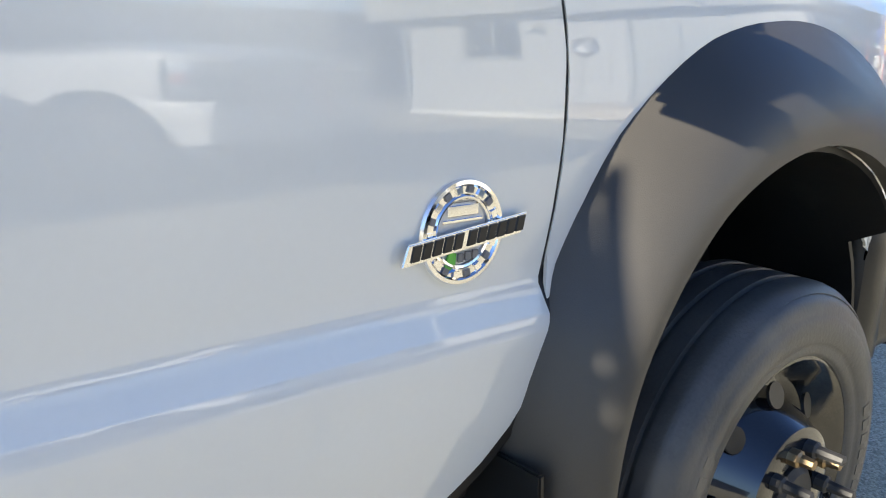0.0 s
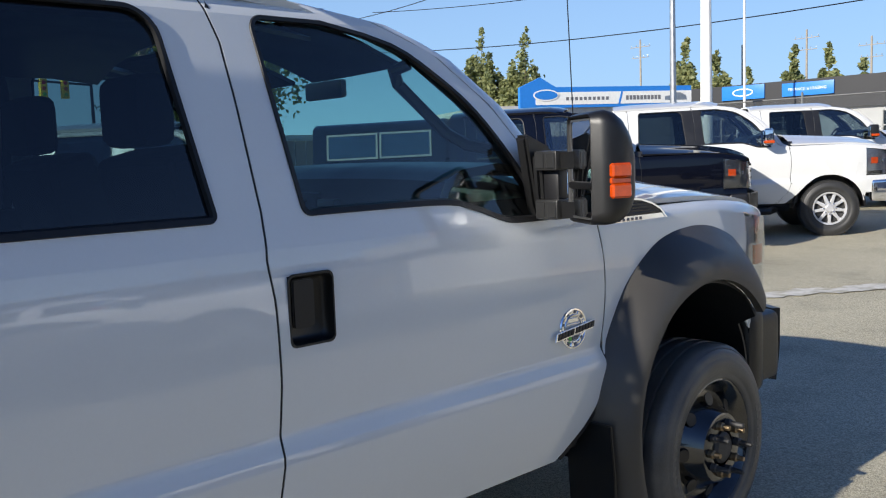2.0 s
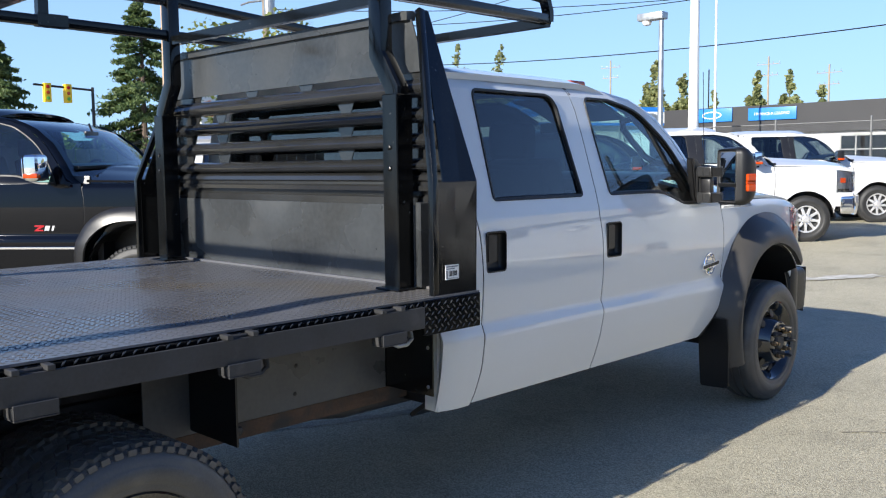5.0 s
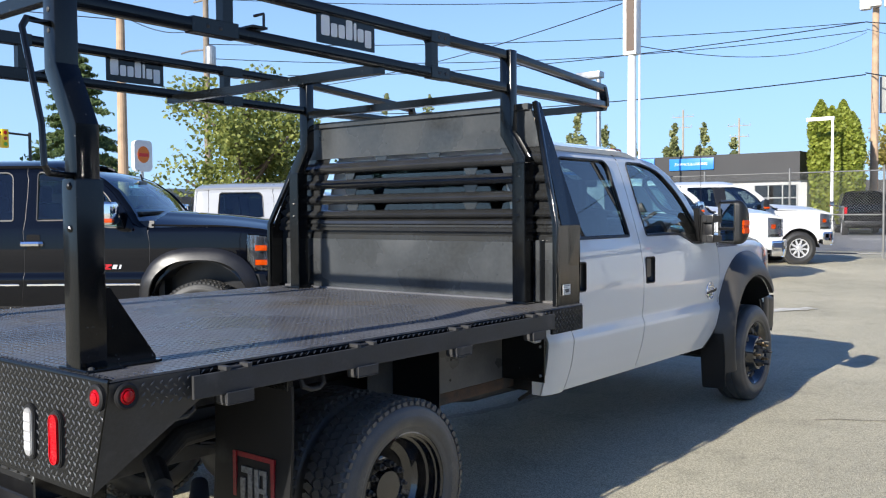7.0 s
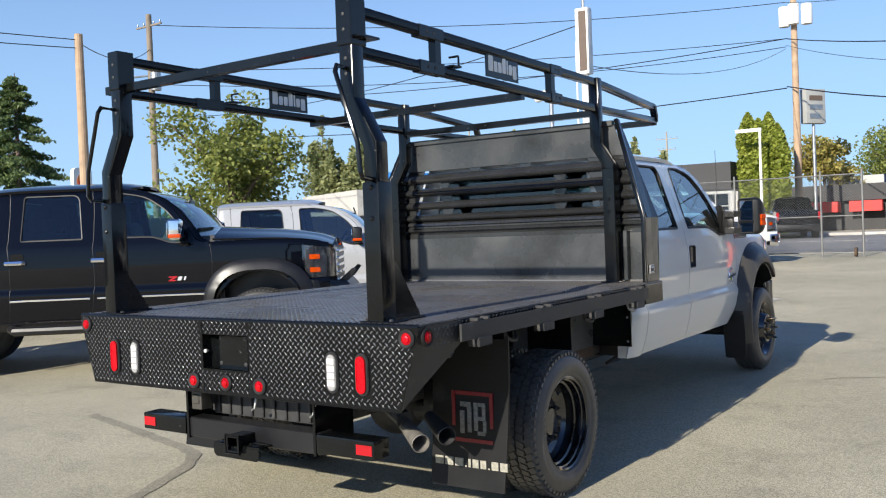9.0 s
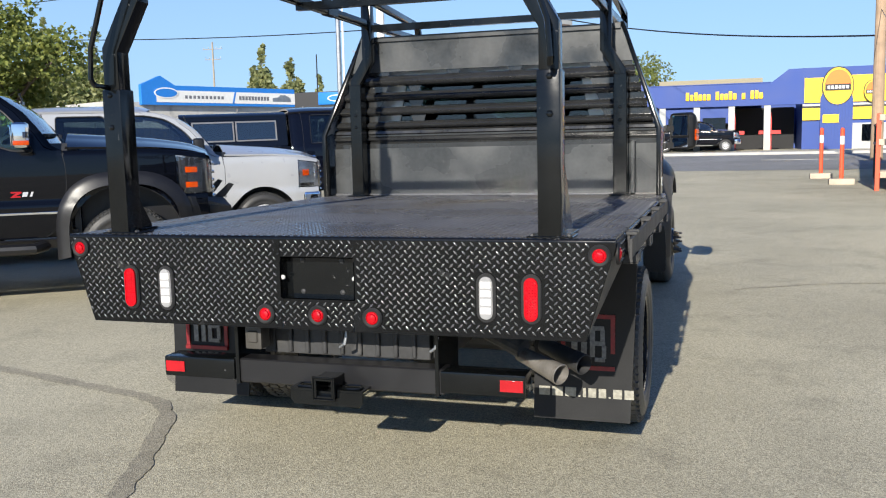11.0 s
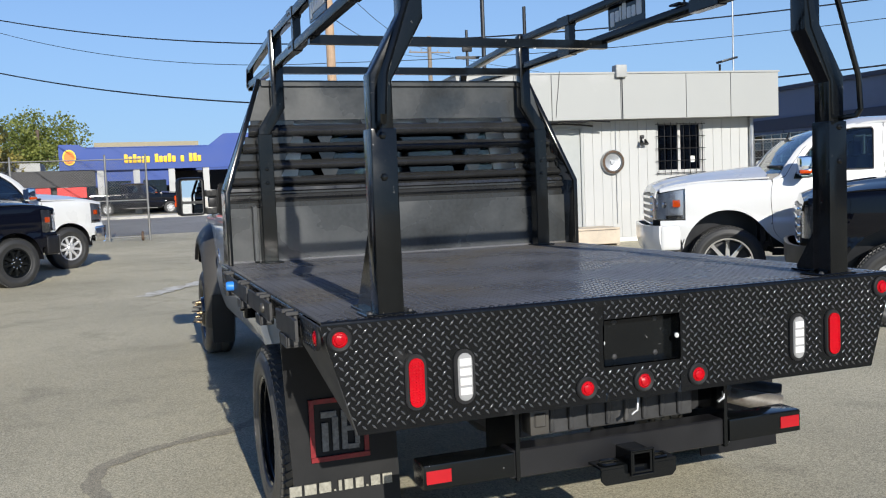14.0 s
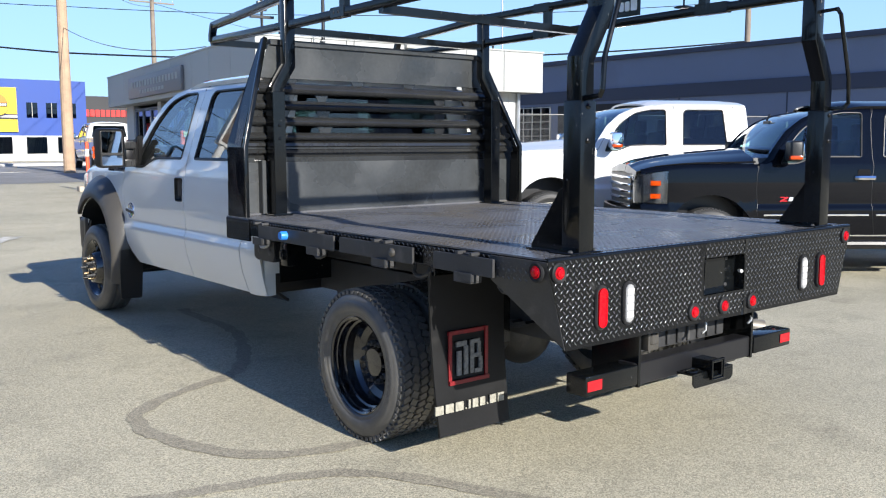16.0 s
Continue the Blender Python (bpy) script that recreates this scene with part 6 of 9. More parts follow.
for s in (1, -1):
    # folded side wing: upright, then leaning in to the top
    bm = B()
    t = 0.006
    sec = [(1.055, 1.20), (1.505, 1.20), (2.215, 0.94)]
    for (za, xa), (zb, xb) in zip(sec, sec[1:]):
        v = [bm.verts.new((s * xa, 2.68 + (0.05 if za > 1.4 else 0), za)), bm.verts.new((s * xa, 2.92, za)), bm.verts.new((s * xb, 2.92, zb)), bm.verts.new((s * xb, 2.68 + (0.20 if zb > 2 else 0.05 if zb > 1.4 and za > 1.4 else 0), zb))]
        f = bm.faces.new(v)
        f.normal_update()
    bmesh.ops.remove_doubles(bm, verts=bm.verts, dist=0.0005)
    bmesh.ops.recalc_face_normals(bm, faces=bm.faces)
    bmesh.ops.solidify(bm, geom=bm.faces[:], thickness=t)
    bmesh.ops.recalc_face_normals(bm, faces=bm.faces)
    wing = tpart("headboard_wing", bm, STEEL, hb, "black folded steel side wing", smooth=False)
    bm = B()
    sweep(bm, [(s * 1.19, 2.685, 1.06), (s * 1.19, 2.685, 1.505), (s * 0.935, 2.875, 2.215)], 0.028, 0.03, up=(0, 1, 0))
    tpart("wing_flange", softened(bm, 0.003), STEEL, wing)
    bm = B()
    box(bm, min(s * 1.0, s * 1.03), max(s * 1.0, s * 1.03), 2.77, 2.83, 1.07, 1.42, 0.004)
    tpart("panel_stiffener", bm, PANEL, hb)
    # front rack post with its sleeve
    bm = B()
    sweep(bm, [(s * 0.94, 2.735, 1.065), (s * 0.94, 2.735, 1.88), (s * 0.845, 2.735, 2.03), (s * 0.845, 2.735, 2.50)], 0.075, 0.065, up=(0, 1, 0))
    post = tpart("front_rack_post", softened(bm), STEEL, hb)
    bm = B()
    box(bm, s * 0.94 - 0.044, s * 0.94 + 0.044, 2.69, 2.78, 1.065, 1.86, 0.004)
    tpart("post_sleeve", bm, STEEL, post)
    for z in (1.56, 1.645):
        bm = B()
        disc_at(bm, (s * 0.94, 2.688, z), (0, -1, 0), 0.012, 0.004, 6, dome=0.006)
        tpart("post_bolt", bm, STEEL, post)
    bm = B()
    box(bm, s * 0.94 - 0.07, s * 0.94 + 0.07, 2.66, 2.80, 1.062, 1.072, 0.003)
    tpart("post_foot", bm, STEEL, post)
bm = B()
box(bm, 1.2065, 1.2085, 2.73, 2.807, 1.121, 1.179)
st = tpart("inspection_sticker", bm, WHITE_MARK, hb, "white printed inspection sticker")
for a, b, c, d in ((2.735, 2.802, 1.170, 1.174), (2.735, 2.785, 1.162, 1.165), (2.735, 2.742, 1.126, 1.157), (2.735, 2.802, 1.1245, 1.1265)):
    tpart("sticker_line", box(B(), 1.208, 1.2095, a, b, c, d), GREY_MARK, st)
for k in range(9):
    y = 2.750 + 0.0052 * k
    tpart("sticker_stripe", box(B(), 1.208, 1.2095, y, y + (0.0032 if k % 3 else 0.0018), 1.134, 1.155), TRIM, st)

# ---- ladder rack
for s in (1, -1):
    bm = B()
    x = s * 0.845
    sweep(bm, [(x, 0.04, 2.50), (x, 2.74, 2.47), (x, 3.84, 2.395)], 0.045, 0.05)
    side = tpart("upper_rack_rail", softened(bm, 0.004), STEEL, truck, "black steel ladder rack rail")
    bm = B()
    sweep(bm, [(x, 0.04, 2.315), (x, 2.74, 2.285), (x, 3.86, 2.29)], 0.045, 0.05)
    tpart("lower_rack_rail", softened(bm, 0.004), STEEL, side)
    bm = B()
    sweep(bm, [(x, 3.83, 2.405), (x, 3.86, 2.33), (x, 3.86, 2.28)], 0.05, 0.03, up=(0, 1, 0))
    tpart("rack_nose", bm, STEEL, side)
    for y in (0.76, 2.05):
        bm = B()
        box(bm, x - 0.022, x + 0.022, y - 0.025, y + 0.025, 2.30, 2.49)
        tpart("rack_stay", bm, STEEL, side)
        for z in (2.49, 2.31):
            bm = B()
            zz = z - 0.011 * y + 0.008
            box(bm, x - 0.028, x + 0.028, y - 0.17 if y < 1 else y - 0.03, y + 0.05 if y < 1 else y + 0.12, zz - 0.031, zz + 0.031, 0.003)
            tpart("rail_sleeve", bm, STEEL, side)
            for d in (-0.10, -0.04) if y < 1 else (0.03, 0.08):
                bm = B()
                disc_at(bm, (x + s * 0.028, y + d, zz), (s, 0, 0), 0.010, 0.003, 6, dome=0.004)
                tpart("rail_bolt", bm, FRAME, side)
    # name board between the rails
    bm = B()
    box(bm, x + s * 0.012 - 0.004, x + s * 0.012 + 0.004, 1.245, 1.612, 2.335, 2.475, 0.001)
    board = tpart("name_board", bm, STEEL, side, "black cut-out sign plate")
    for k in range(7):
        bm = B()
        y0 = 1.268 + (0, 0.060, 0.107, 0.154, 0.204, 0.229, 0.276)[k]
        wide = (0.050, 0.038, 0.038, 0.040, 0.016, 0.038, 0.042)[k]
        tall = (0.088, 0.060, 0.060, 0.088, 0.082, 0.060, 0.080)[k]
        z0 = 2.370 if k != 6 else 2.350
        prism(bm, round_rect(y0 + wide / 2, z0 + tall / 2, wide, tall, 0.008, 3), "x", x + s * 0.012 - 0.0065, x + s * 0.012 + 0.0065)
        tpart("sign_letter", bm, WHITE_MARK, board)
    # rear post, kinked inwards, with sleeve, gusset, foot and grab rod
    bm = B()
    sweep(bm, [(s * 0.97, 0.075, 1.065), (s * 0.97, 0.075, 1.87), (s * 0.85, 0.075, 2.08), (s * 0.85, 0.075, 2.545)], 0.078, 0.085, up=(0, 1, 0))
    post = tpart("rear_rack_post", softened(bm, 0.007), STEEL, truck, "black steel rear rack post, kinked inwards")
    bm = B()
    box(bm, s * 0.97 - 0.046, s * 0.97 + 0.046, 0.025, 0.125, 1.065, 1.70, 0.007)
    tpart("post_sleeve", bm, STEEL, post)
    bm = B()
    box(bm, s * 0.85 - 0.045, s * 0.85 + 0.045, 0.025, 0.135, 2.33, 2.545, 0.004)
    tpart("post_head", bm, STEEL, post)
    for z in (1.535, 1.675):
        bm = B()
        disc_at(bm, (s * 0.975, 0.024, z), (0, -1, 0), 0.014, 0.004, 6, dome=0.008)
        tpart("post_bolt", bm, STEEL, post)
    for z in (2.20, 2.27, 2.40, 2.47):
        bm = B()
        disc_at(bm, (s * 0.85, 0.031 if z < 2.3 else 0.024, z), (0, -1, 0), 0.009, 0.003, 8, dome=0.002)
        tpart("post_bolt", bm, FRAME, post)
    bm = B()
    box(bm, s * 0.97 - 0.09, s * 0.97 + 0.09, 0.022, 0.155, 1.0625, 1.072, 0.003)
    tpart("post_foot", bm, STEEL, post)
    for d in (-0.072, 0.072):
        bm = B()
        disc_at(bm, (s * 0.97 + d, 0.05, 1.072), (0, 0, 1), 0.011, 0.002, 6, dome=0.009)
        tpart("foot_bolt", bm, FRAME, post)
    bm = B()
    prism(bm, [(0.12, 1.066), (0.31, 1.066), (0.31, 1.085), (0.14, 1.335), (0.12, 1.335)], "x", s * 1.008 - 0.004, s * 1.008 + 0.004)
    box(bm, s * 1.008 - 0.03, s * 1.008 + 0.03, 0.12, 0.32, 1.064, 1.073, 0.002)
    tpart("post_gusset", bm, STEEL, post)
    bm = B()
    sweep(bm, [(s * 0.86, 0.03, 2.22), (s * 0.868, -0.05, 2.225), (s * 0.872, -0.068, 2.195), (s * 0.985, -0.068, 1.87), (s * 0.995, -0.068, 1.74), (s * 0.99, -0.05, 1.715), (s * 0.985, 0.03, 1.71)], 0.011, round_n=8, up=(0, 1, 0))
    tpart("grab_rod", bm, STEEL, post)
for y, z, name in ((0.10, 2.345, "rear_cross_bar"), (1.66, 2.265, "middle_cross_bar"), (2.735, 2.255, "front_cross_bar"), (3.84, 2.275, "nose_cross_bar")):
    bm = B()
    a, b = (-1.0, 0.86) if y < 1 else (-0.86, 0.86)
    sweep(bm, [(a, y, z), (b, y, z)], 0.045, 0.045)
    if y < 1:
        box(bm, 0.80, 0.93, y - 0.05, y + 0.09, z + 0.02, z + 0.03)
    tpart(name, bm, STEEL, truck)
for s in (1, -1):
    bm = B()
    box(bm, s * 0.845 - 0.05, s * 0.845 + 0.05, 0.86, 0.94, 2.335, 2.345, 0.002)
    rod(bm, (s * 0.88, 0.93, 2.345), (s * 0.88, 0.93, 2.40), 0.006)
    rod(bm, (s * 0.88, 0.93, 2.40), (s * 0.82, 0.93, 2.40), 0.006)
    tpart("strap_hook", bm, STEEL, truck)

# ---- rear hitch and bumper steps
bm = B()
box(bm, -0.50, 0.50, 0.14, 0.24, 0.385, 0.495, 0.006)
hitch = tpart("hitch_beam", bm, TRIM, label="black receiver hitch beam")
for x in (-0.47, 0.47):
    tpart("hitch_bracket", box(B(), x - 0.008, x + 0.008, 0.13, 0.42, 0.38, 0.70), STEEL, hitch)
for s in (1, -1):
    bm = B()
    box(bm, min(s * 0.485, s * 0.848), max(s * 0.485, s * 0.848), 0.125, 0.245, 0.398, 0.492, 0.008)
    bs = tpart("bumper_step", bm, STEEL, hitch)
    bm = B()
    box(bm, min(s * 0.742, s * 0.838), max(s * 0.742, s * 0.838), 0.1215, 0.1245, 0.422, 0.470)
    tpart("reflector", bm, RED_TAPE, bs, "red reflective tape")
bm = B()
for a, b, c, d in ((-0.045, -0.034, 0.372, 0.458), (0.034, 0.045, 0.372, 0.458), (-0.034, 0.034, 0.372, 0.383), (-0.034, 0.034, 0.447, 0.458)):
    box(bm, a, b, 0.02, 0.16, c, d, 0.002)
tpart("receiver_tube", bm, STEEL, hitch)
bm = B()
for a, b, c, d in ((-0.052, -0.0455, 0.365, 0.466), (0.0455, 0.052, 0.365, 0.466), (-0.0455, 0.0455, 0.4585, 0.466), (-0.0455, 0.0455, 0.365, 0.3715)):
    box(bm, a, b, 0.015, 0.032, c, d, 0.002)
tpart("receiver_collar", bm, STEEL, hitch)
# plate under the receiver, its front edge bent down, a slot for a chain in each end
bm = B()
for sx in (-1, 1):
    for a, b, y0, y1 in ((0.046, 0.066, 0.045, 0.15), (0.142, 0.168, 0.045, 0.15), (0.066, 0.142, 0.045, 0.068), (0.066, 0.142, 0.122, 0.15)):
        box(bm, min(sx * a, sx * b), max(sx * a, sx * b), y0, y1, 0.398, 0.406)
prism(bm, [(-0.168, 0.398), (-0.168, 0.355), (-0.148, 0.335), (0.148, 0.335), (0.168, 0.355), (0.168, 0.398)], "y", 0.043, 0.051, 0.002)
plate = tpart("chain_plate", bm, STEEL, hitch)
for sx in (-1, 1):
    bm = B()
    ring = round_rect(sx * 0.104, 0.095, 0.088, 0.060, 0.028)
    sweep(bm, [(a, b, 0.408) for a, b in ring + ring[:1]], 0.006, round_n=6)
    tpart("chain_loop", bm, STEEL, plate)
bm = B()
box(bm, -0.40, 0.40, 0.26, 0.30, 0.50, 0.67, 0.004)
bulk = tpart("rear_bulkhead", bm, FRAME, hitch)
for k in range(9):
    tpart("bulkhead_rib", box(B(), -0.36 + k * 0.085, -0.34 + k * 0.085, 0.245, 0.262, 0.51, 0.66, 0.004), FRAME, bulk)
bm = B()
box(bm, -0.42, -0.34, 0.12, 0.20, 0.545, 0.66, 0.008)
box(bm, -0.405, -0.355, 0.112, 0.124, 0.575, 0.63, 0.006)
tpart("trailer_socket", bm, PLASTIC, hitch)
for x in (0.05, 0.46):
    bm = B()
    sweep(bm, [(x, 0.16, 0.68), (x + 0.012, 0.14, 0.63), (x + 0.004, 0.135, 0.585), (x - 0.02, 0.14, 0.57)], 0.007, round_n=8, up=(1, 0, 0))
    tpart("breakaway_cable", bm, DULL, hitch)

# ---- mud flaps behind the rear wheels
for s in (1, -1):
    bm = B()
    pts = [(0.80, 0.93), (1.20, 0.93), (1.19, 0.14), (0.80, 0.14)]
    sheet(bm, steps(0.14, 0.93, 14), lambda z: 0.76, lambda z: 1.235 - 0.035 * (0.93 - z), 4, lambda z, x: (s * x, 0.74 + 0.02 * math.sin((z - 0.14) * 3.2) - 0.05 * (0.93 - z) ** 2, z), thick=0.012)
    bmesh.ops.recalc_face_normals(bm, faces=bm.faces)
    flap = tpart("mud_flap", bm, FLAP, label="black rubber mud flap with white lettering")
    fy = lambda z: 0.74 + 0.02 * math.sin((z - 0.14) * 3.2) - 0.05 * (0.93 - z) ** 2 - 0.013
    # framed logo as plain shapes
    c = s * 1.01
    for a, b, z0, z1 in ((-0.125, 0.125, 0.615, 0.635), (-0.125, 0.125, 0.375, 0.395), (-0.125, -0.105, 0.375, 0.635), (0.105, 0.125, 0.375, 0.635)):
        bm = B()
        y = fy((z0 + z1) / 2)
        box(bm, c + a, c + b, y - 0.003, y + 0.004, z0, z1)
        tpart("logo_frame", bm, LOGO_RED, flap)
    for a, b, z0, z1 in ((-0.075, -0.048, 0.415, 0.535), (-0.075, -0.01, 0.555, 0.58), (-0.03, -0.005, 0.415, 0.555), (0.01, 0.033, 0.415, 0.58), (0.033, 0.075, 0.56, 0.58), (0.033, 0.08, 0.49, 0.51), (0.033, 0.08, 0.415, 0.435), (0.065, 0.085, 0.43, 0.49), (0.058, 0.078, 0.51, 0.565)):
        bm = B()
        y = fy((z0 + z1) / 2)
        box(bm, c + a, c + b, y - 0.004, y + 0.004, z0, z1)
        tpart("logo_mark", bm, DULL_MARK, flap)
    x = c - 0.225
    for w, h in ((0.050, 0.05), (0.050, 0.05), (0.050, 0.05), (0.009, 0.009), (0.014, 0.05), (0.036, 0.05), (0.034, 0.05), (0.009, 0.009), (0.040, 0.05), (0.042, 0.05)):
        bm = B()
        y = fy(0.27)
        prism(bm, [(x, 0.249), (x + w, 0.249), (x + w, 0.249 + h * 0.85), (x, 0.249 + h * 0.85)], "y", y - 0.003, y + 0.004)
        x += w + 0.0115
        tpart("flap_marking", bm, CREAM_MARK, flap)
    bm = B()
    sheet(bm, steps(0.50, 0.93, 6), lambda z: 0.62, lambda z: 1.02, 3, lambda z, x: (s * x, 0.86, z), thick=0.008)
    tpart("inner_guard", bm, STEEL, flap)
    bm = B()
    box(bm, min(s * 0.62, s * 1.22), max(s * 0.62, s * 1.22), 0.735, 0.765, 0.91, 0.96, 0.004)
    tpart("flap_hanger", bm, STEEL, flap)
# blue trailer plug on the deck's edge
bm = B()
m = Matrix.Translation((-1.245, 2.07, 1.0)) @ Matrix.Rotation(radians(90), 4, "Y")
lathe(bm, [(0.022, -0.05), (0.026, -0.04), (0.026, 0.02), (0.018, 0.028), (0.0006, 0.03)], m, 14)
tpart("blue_cap", bm, BLUE_MARK, truck, "small blue plastic cap")
bm = B()
disc_at(bm, (-1.262, 1.02, 1.0), (-1, 0, 0), 0.022, 0.03, 14, dome=0.01)
tpart("round_socket", bm, PLASTIC, truck)
bm = B()
box(bm, -1.19, -1.12, 2.18, 2.26, 0.80, 0.94, 0.01)
box(bm, -1.21, -1.15, 2.20, 2.24, 0.84, 0.90, 0.01)
tpart("under_bracket", bm, STEEL, truck)


# ---------------------------------------------------------------- ground
GROUND_RISE = table([(2, 0), (6, 0.018), (7.5, 0.028), (14, 0.2), (17, 0.26), (24.3, 0.33), (40, 0.5)])


def ground_z(x, y):
    """The lot is flat round the truck and climbs a little towards the shop and the street."""
    return GROUND_RISE(y)


def asphalt(name, color, seal, scale=1.0):
    m = bpy.data.materials.new(name)
    m.use_nodes = True
    n, link = m.node_tree.nodes, m.node_tree.links.new
    b = n["Principled BSDF"]
    tex = n.new("ShaderNodeTexCoord")
    stones, grit, patch, stain = n.new("ShaderNodeTexVoronoi"), n.new("ShaderNodeTexNoise"), n.new("ShaderNodeTexNoise"), n.new("ShaderNodeTexNoise")
    stones.inputs["Scale"].default_value = 150 * scale
    grit.inputs["Scale"].default_value, grit.inputs["Detail"].default_value = 240 * scale, 3
    patch.inputs["Scale"].default_value, patch.inputs["Detail"].default_value = 0.35, 6
    stain.inputs["Scale"].default_value, stain.inputs["Detail"].default_value, stain.inputs["Roughness"].default_value = 1.7, 8, 0.65
    for t in (stones, grit, patch, stain):
        link(tex.outputs["Object"], t.inputs["Vector"])
    def ranged(src, a, b_, lo, hi):
        r = n.new("ShaderNodeMapRange")
        r.inputs["From Min"].default_value, r.inputs["From Max"].default_value = a, b_
        r.inputs["To Min"].default_value, r.inputs["To Max"].default_value = lo, hi
        link(src, r.inputs["Value"])
        return r.outputs[0]
    sep = n.new("ShaderNodeSeparateColor")
    link(stones.outputs["Color"], sep.inputs[0])
    v1 = ranged(sep.outputs[0], 0, 1, 0.60, 1.36)
    v2 = ranged(patch.outputs["Fac"], 0.3, 0.7, 0.82, 1.16)
    v3 = ranged(stain.outputs["Fac"], 0.52, 0.75, 1.0, 0.70)
    v4 = ranged(grit.outputs["Fac"], 0.3, 0.7, 0.86, 1.14)
    out = None
    for v in (v2, v3, v4):
        mu = n.new("ShaderNodeMath")
        mu.operation = "MULTIPLY"
        link(out or v1, mu.inputs[0])
        link(v, mu.inputs[1])
        out = mu.outputs[0]
    mix = n.new("ShaderNodeMix")
    mix.data_type, mix.blend_type = "RGBA", "MULTIPLY"
    mix.inputs["Factor"].default_value = 1
    mix.inputs["A"].default_value = (*color, 1)
    link(out, mix.inputs["B"])
    link(mix.outputs["Result"], b.inputs["Base Color"])
    b.inputs["Roughness"].default_value = seal
    bp = n.new("ShaderNodeBump")
    bp.inputs["Strength"].default_value, bp.inputs["Distance"].default_value = 0.42, 0.005
    inv = ranged(stones.outputs["Distance"], 0, 0.6, 1, 0)
    link(inv, bp.inputs["Height"])
    link(bp.outputs[0], b.inputs["Normal"])
    return m


ASPHALT = asphalt("lot_asphalt", (0.45, 0.412, 0.30), 0.85)
ROAD = asphalt("street_asphalt", (0.24, 0.235, 0.225), 0.8)
TAR = asphalt("tar_seal", (0.315, 0.285, 0.213), 0.8)
CONCRETE = material("concrete", (0.48, 0.46, 0.42), 0.85, vary=0.12, size=1.5, fine=60, bump=0.15, dirt=((0.3, 0.29, 0.27), 1.2, 0.6))
LINE = material("worn_line_paint", (0.60, 0.58, 0.52), 0.7, vary=0.2, size=8, fine=60, dirt=((0.40, 0.37, 0.285), 7, 0.46))
bm = B()
ys = [-1500, -60, -20, 0, 2, 6, 7.5, 14, 17, 24.3, 27.5, 34, 40, 46, 52, 64, 90, 300, 1500]
sheet(bm, ys, lambda y: -1500, lambda y: 1500, 6, lambda y, x: (x, y, ground_z(x, y)))
ground = link_mesh("ground", outward(bm, "z"), ASPHALT, smooth=False)
tagged(ground, "worn light grey-brown asphalt car lot", "ground", kind="structure")
bm = B()
sheet(bm, [27.5, 34, 40, 46.0], lambda y: -90, lambda y: 90, 4, lambda y, x: (x, y, ground_z(x, y) + 0.006))
tagged(link_mesh("road", outward(bm, "z"), ROAD, smooth=False), "grey street beyond the chain-link fence", "road", kind="structure")
bm = B()
for x0 in range(-60, 60, 9):
    box(bm, x0, x0 + 3.2, 36.6, 36.75, ground_z(0, 36.7) + 0.004, ground_z(0, 36.7) + 0.012)
tagged(link_mesh("road_marking", bm, LINE), "worn white lane dashes on the street", "road marking", kind="structure")
bm = B()
box(bm, -90, 90, 46, 48.6, 0.1, ground_z(0, 46) + 0.14, 0.02)
tagged(link_mesh("pavement", bm, CONCRETE, smooth=False), "pale concrete pavement across the street", "pavement", kind="structure")


def seal(name, pts, w, mat, label, z=0.004, wob=0.02):
    """A poured seam on the ground, of uneven width."""
    bm = B()
    vs = []
    path = [Vector((*p, 0)) for p in pts]
    fine = []
    for a, b in zip(path, path[1:]):
        n = max(2, int((b - a).length / 0.05))
        fine += [a.lerp(b, i / n) for i in range(n)]
    fine.append(path[-1])
    for _ in range(14):
        fine = [fine[0]] + [(fine[i - 1] + fine[i] * 2 + fine[i + 1]) / 4 for i in range(1, len(fine) - 1)] + [fine[-1]]
    for i, p in enumerate(fine):
        d = (fine[min(i + 1, len(fine) - 1)] - fine[max(i - 1, 0)]).normalized()
        s = Vector((-d.y, d.x, 0))
        off = noise.noise(p * 3.1) * wob
        a, b = (w * (0.5 + 0.3 * noise.noise(p * 6 + q) + 0.16 * noise.noise(p * 23 + q)) for q in (Vector(), Vector((9, 3, 0))))
        up = Vector((0, 0, z + ground_z(p.x, p.y) + 0.004 * (p.y > 7)))
        vs.append((bm.verts.new(p + s * (a + off) + up), bm.verts.new(p - s * (b - off) + up)))
    for p, q in zip(vs, vs[1:]):
        bm.faces.new((p[0], q[0], q[1], p[1]))
    return tagged(link_mesh(name, outward(bm, "z"), mat, smooth=False), label, "ground mark", kind="structure")


seal("tar_seam", [(-0.45, 5.6), (-0.47, 5.13), (-0.47, 4.42), (-0.56, 4.1), (-0.76, 3.69), (-0.98, 3.2), (-1.23, 3.0), (-1.55, 2.92), (-1.84, 2.76), (-2.02, 2.6), (-2.07, 2.3), (-1.98, 1.9), (-1.86, 1.64), (-1.68, 1.42), (-1.36, 1.34), (-0.9, 1.36)], 0.11, TAR, "dark poured tar seam on the asphalt")
seal("tar_seam", [(-3.6, 1.62), (-2.9, 1.45), (-2.46, 1.34), (-2.1, 1.22), (-1.75, 1.15), (-1.5, 1.04), (-1.34, 0.84), (-1.22, 0.56), (-1.08, 0.26), (-0.88, -0.18), (-0.68, -0.85), (-0.5, -1.5)], 0.10, TAR, "dark poured tar seam on the asphalt")
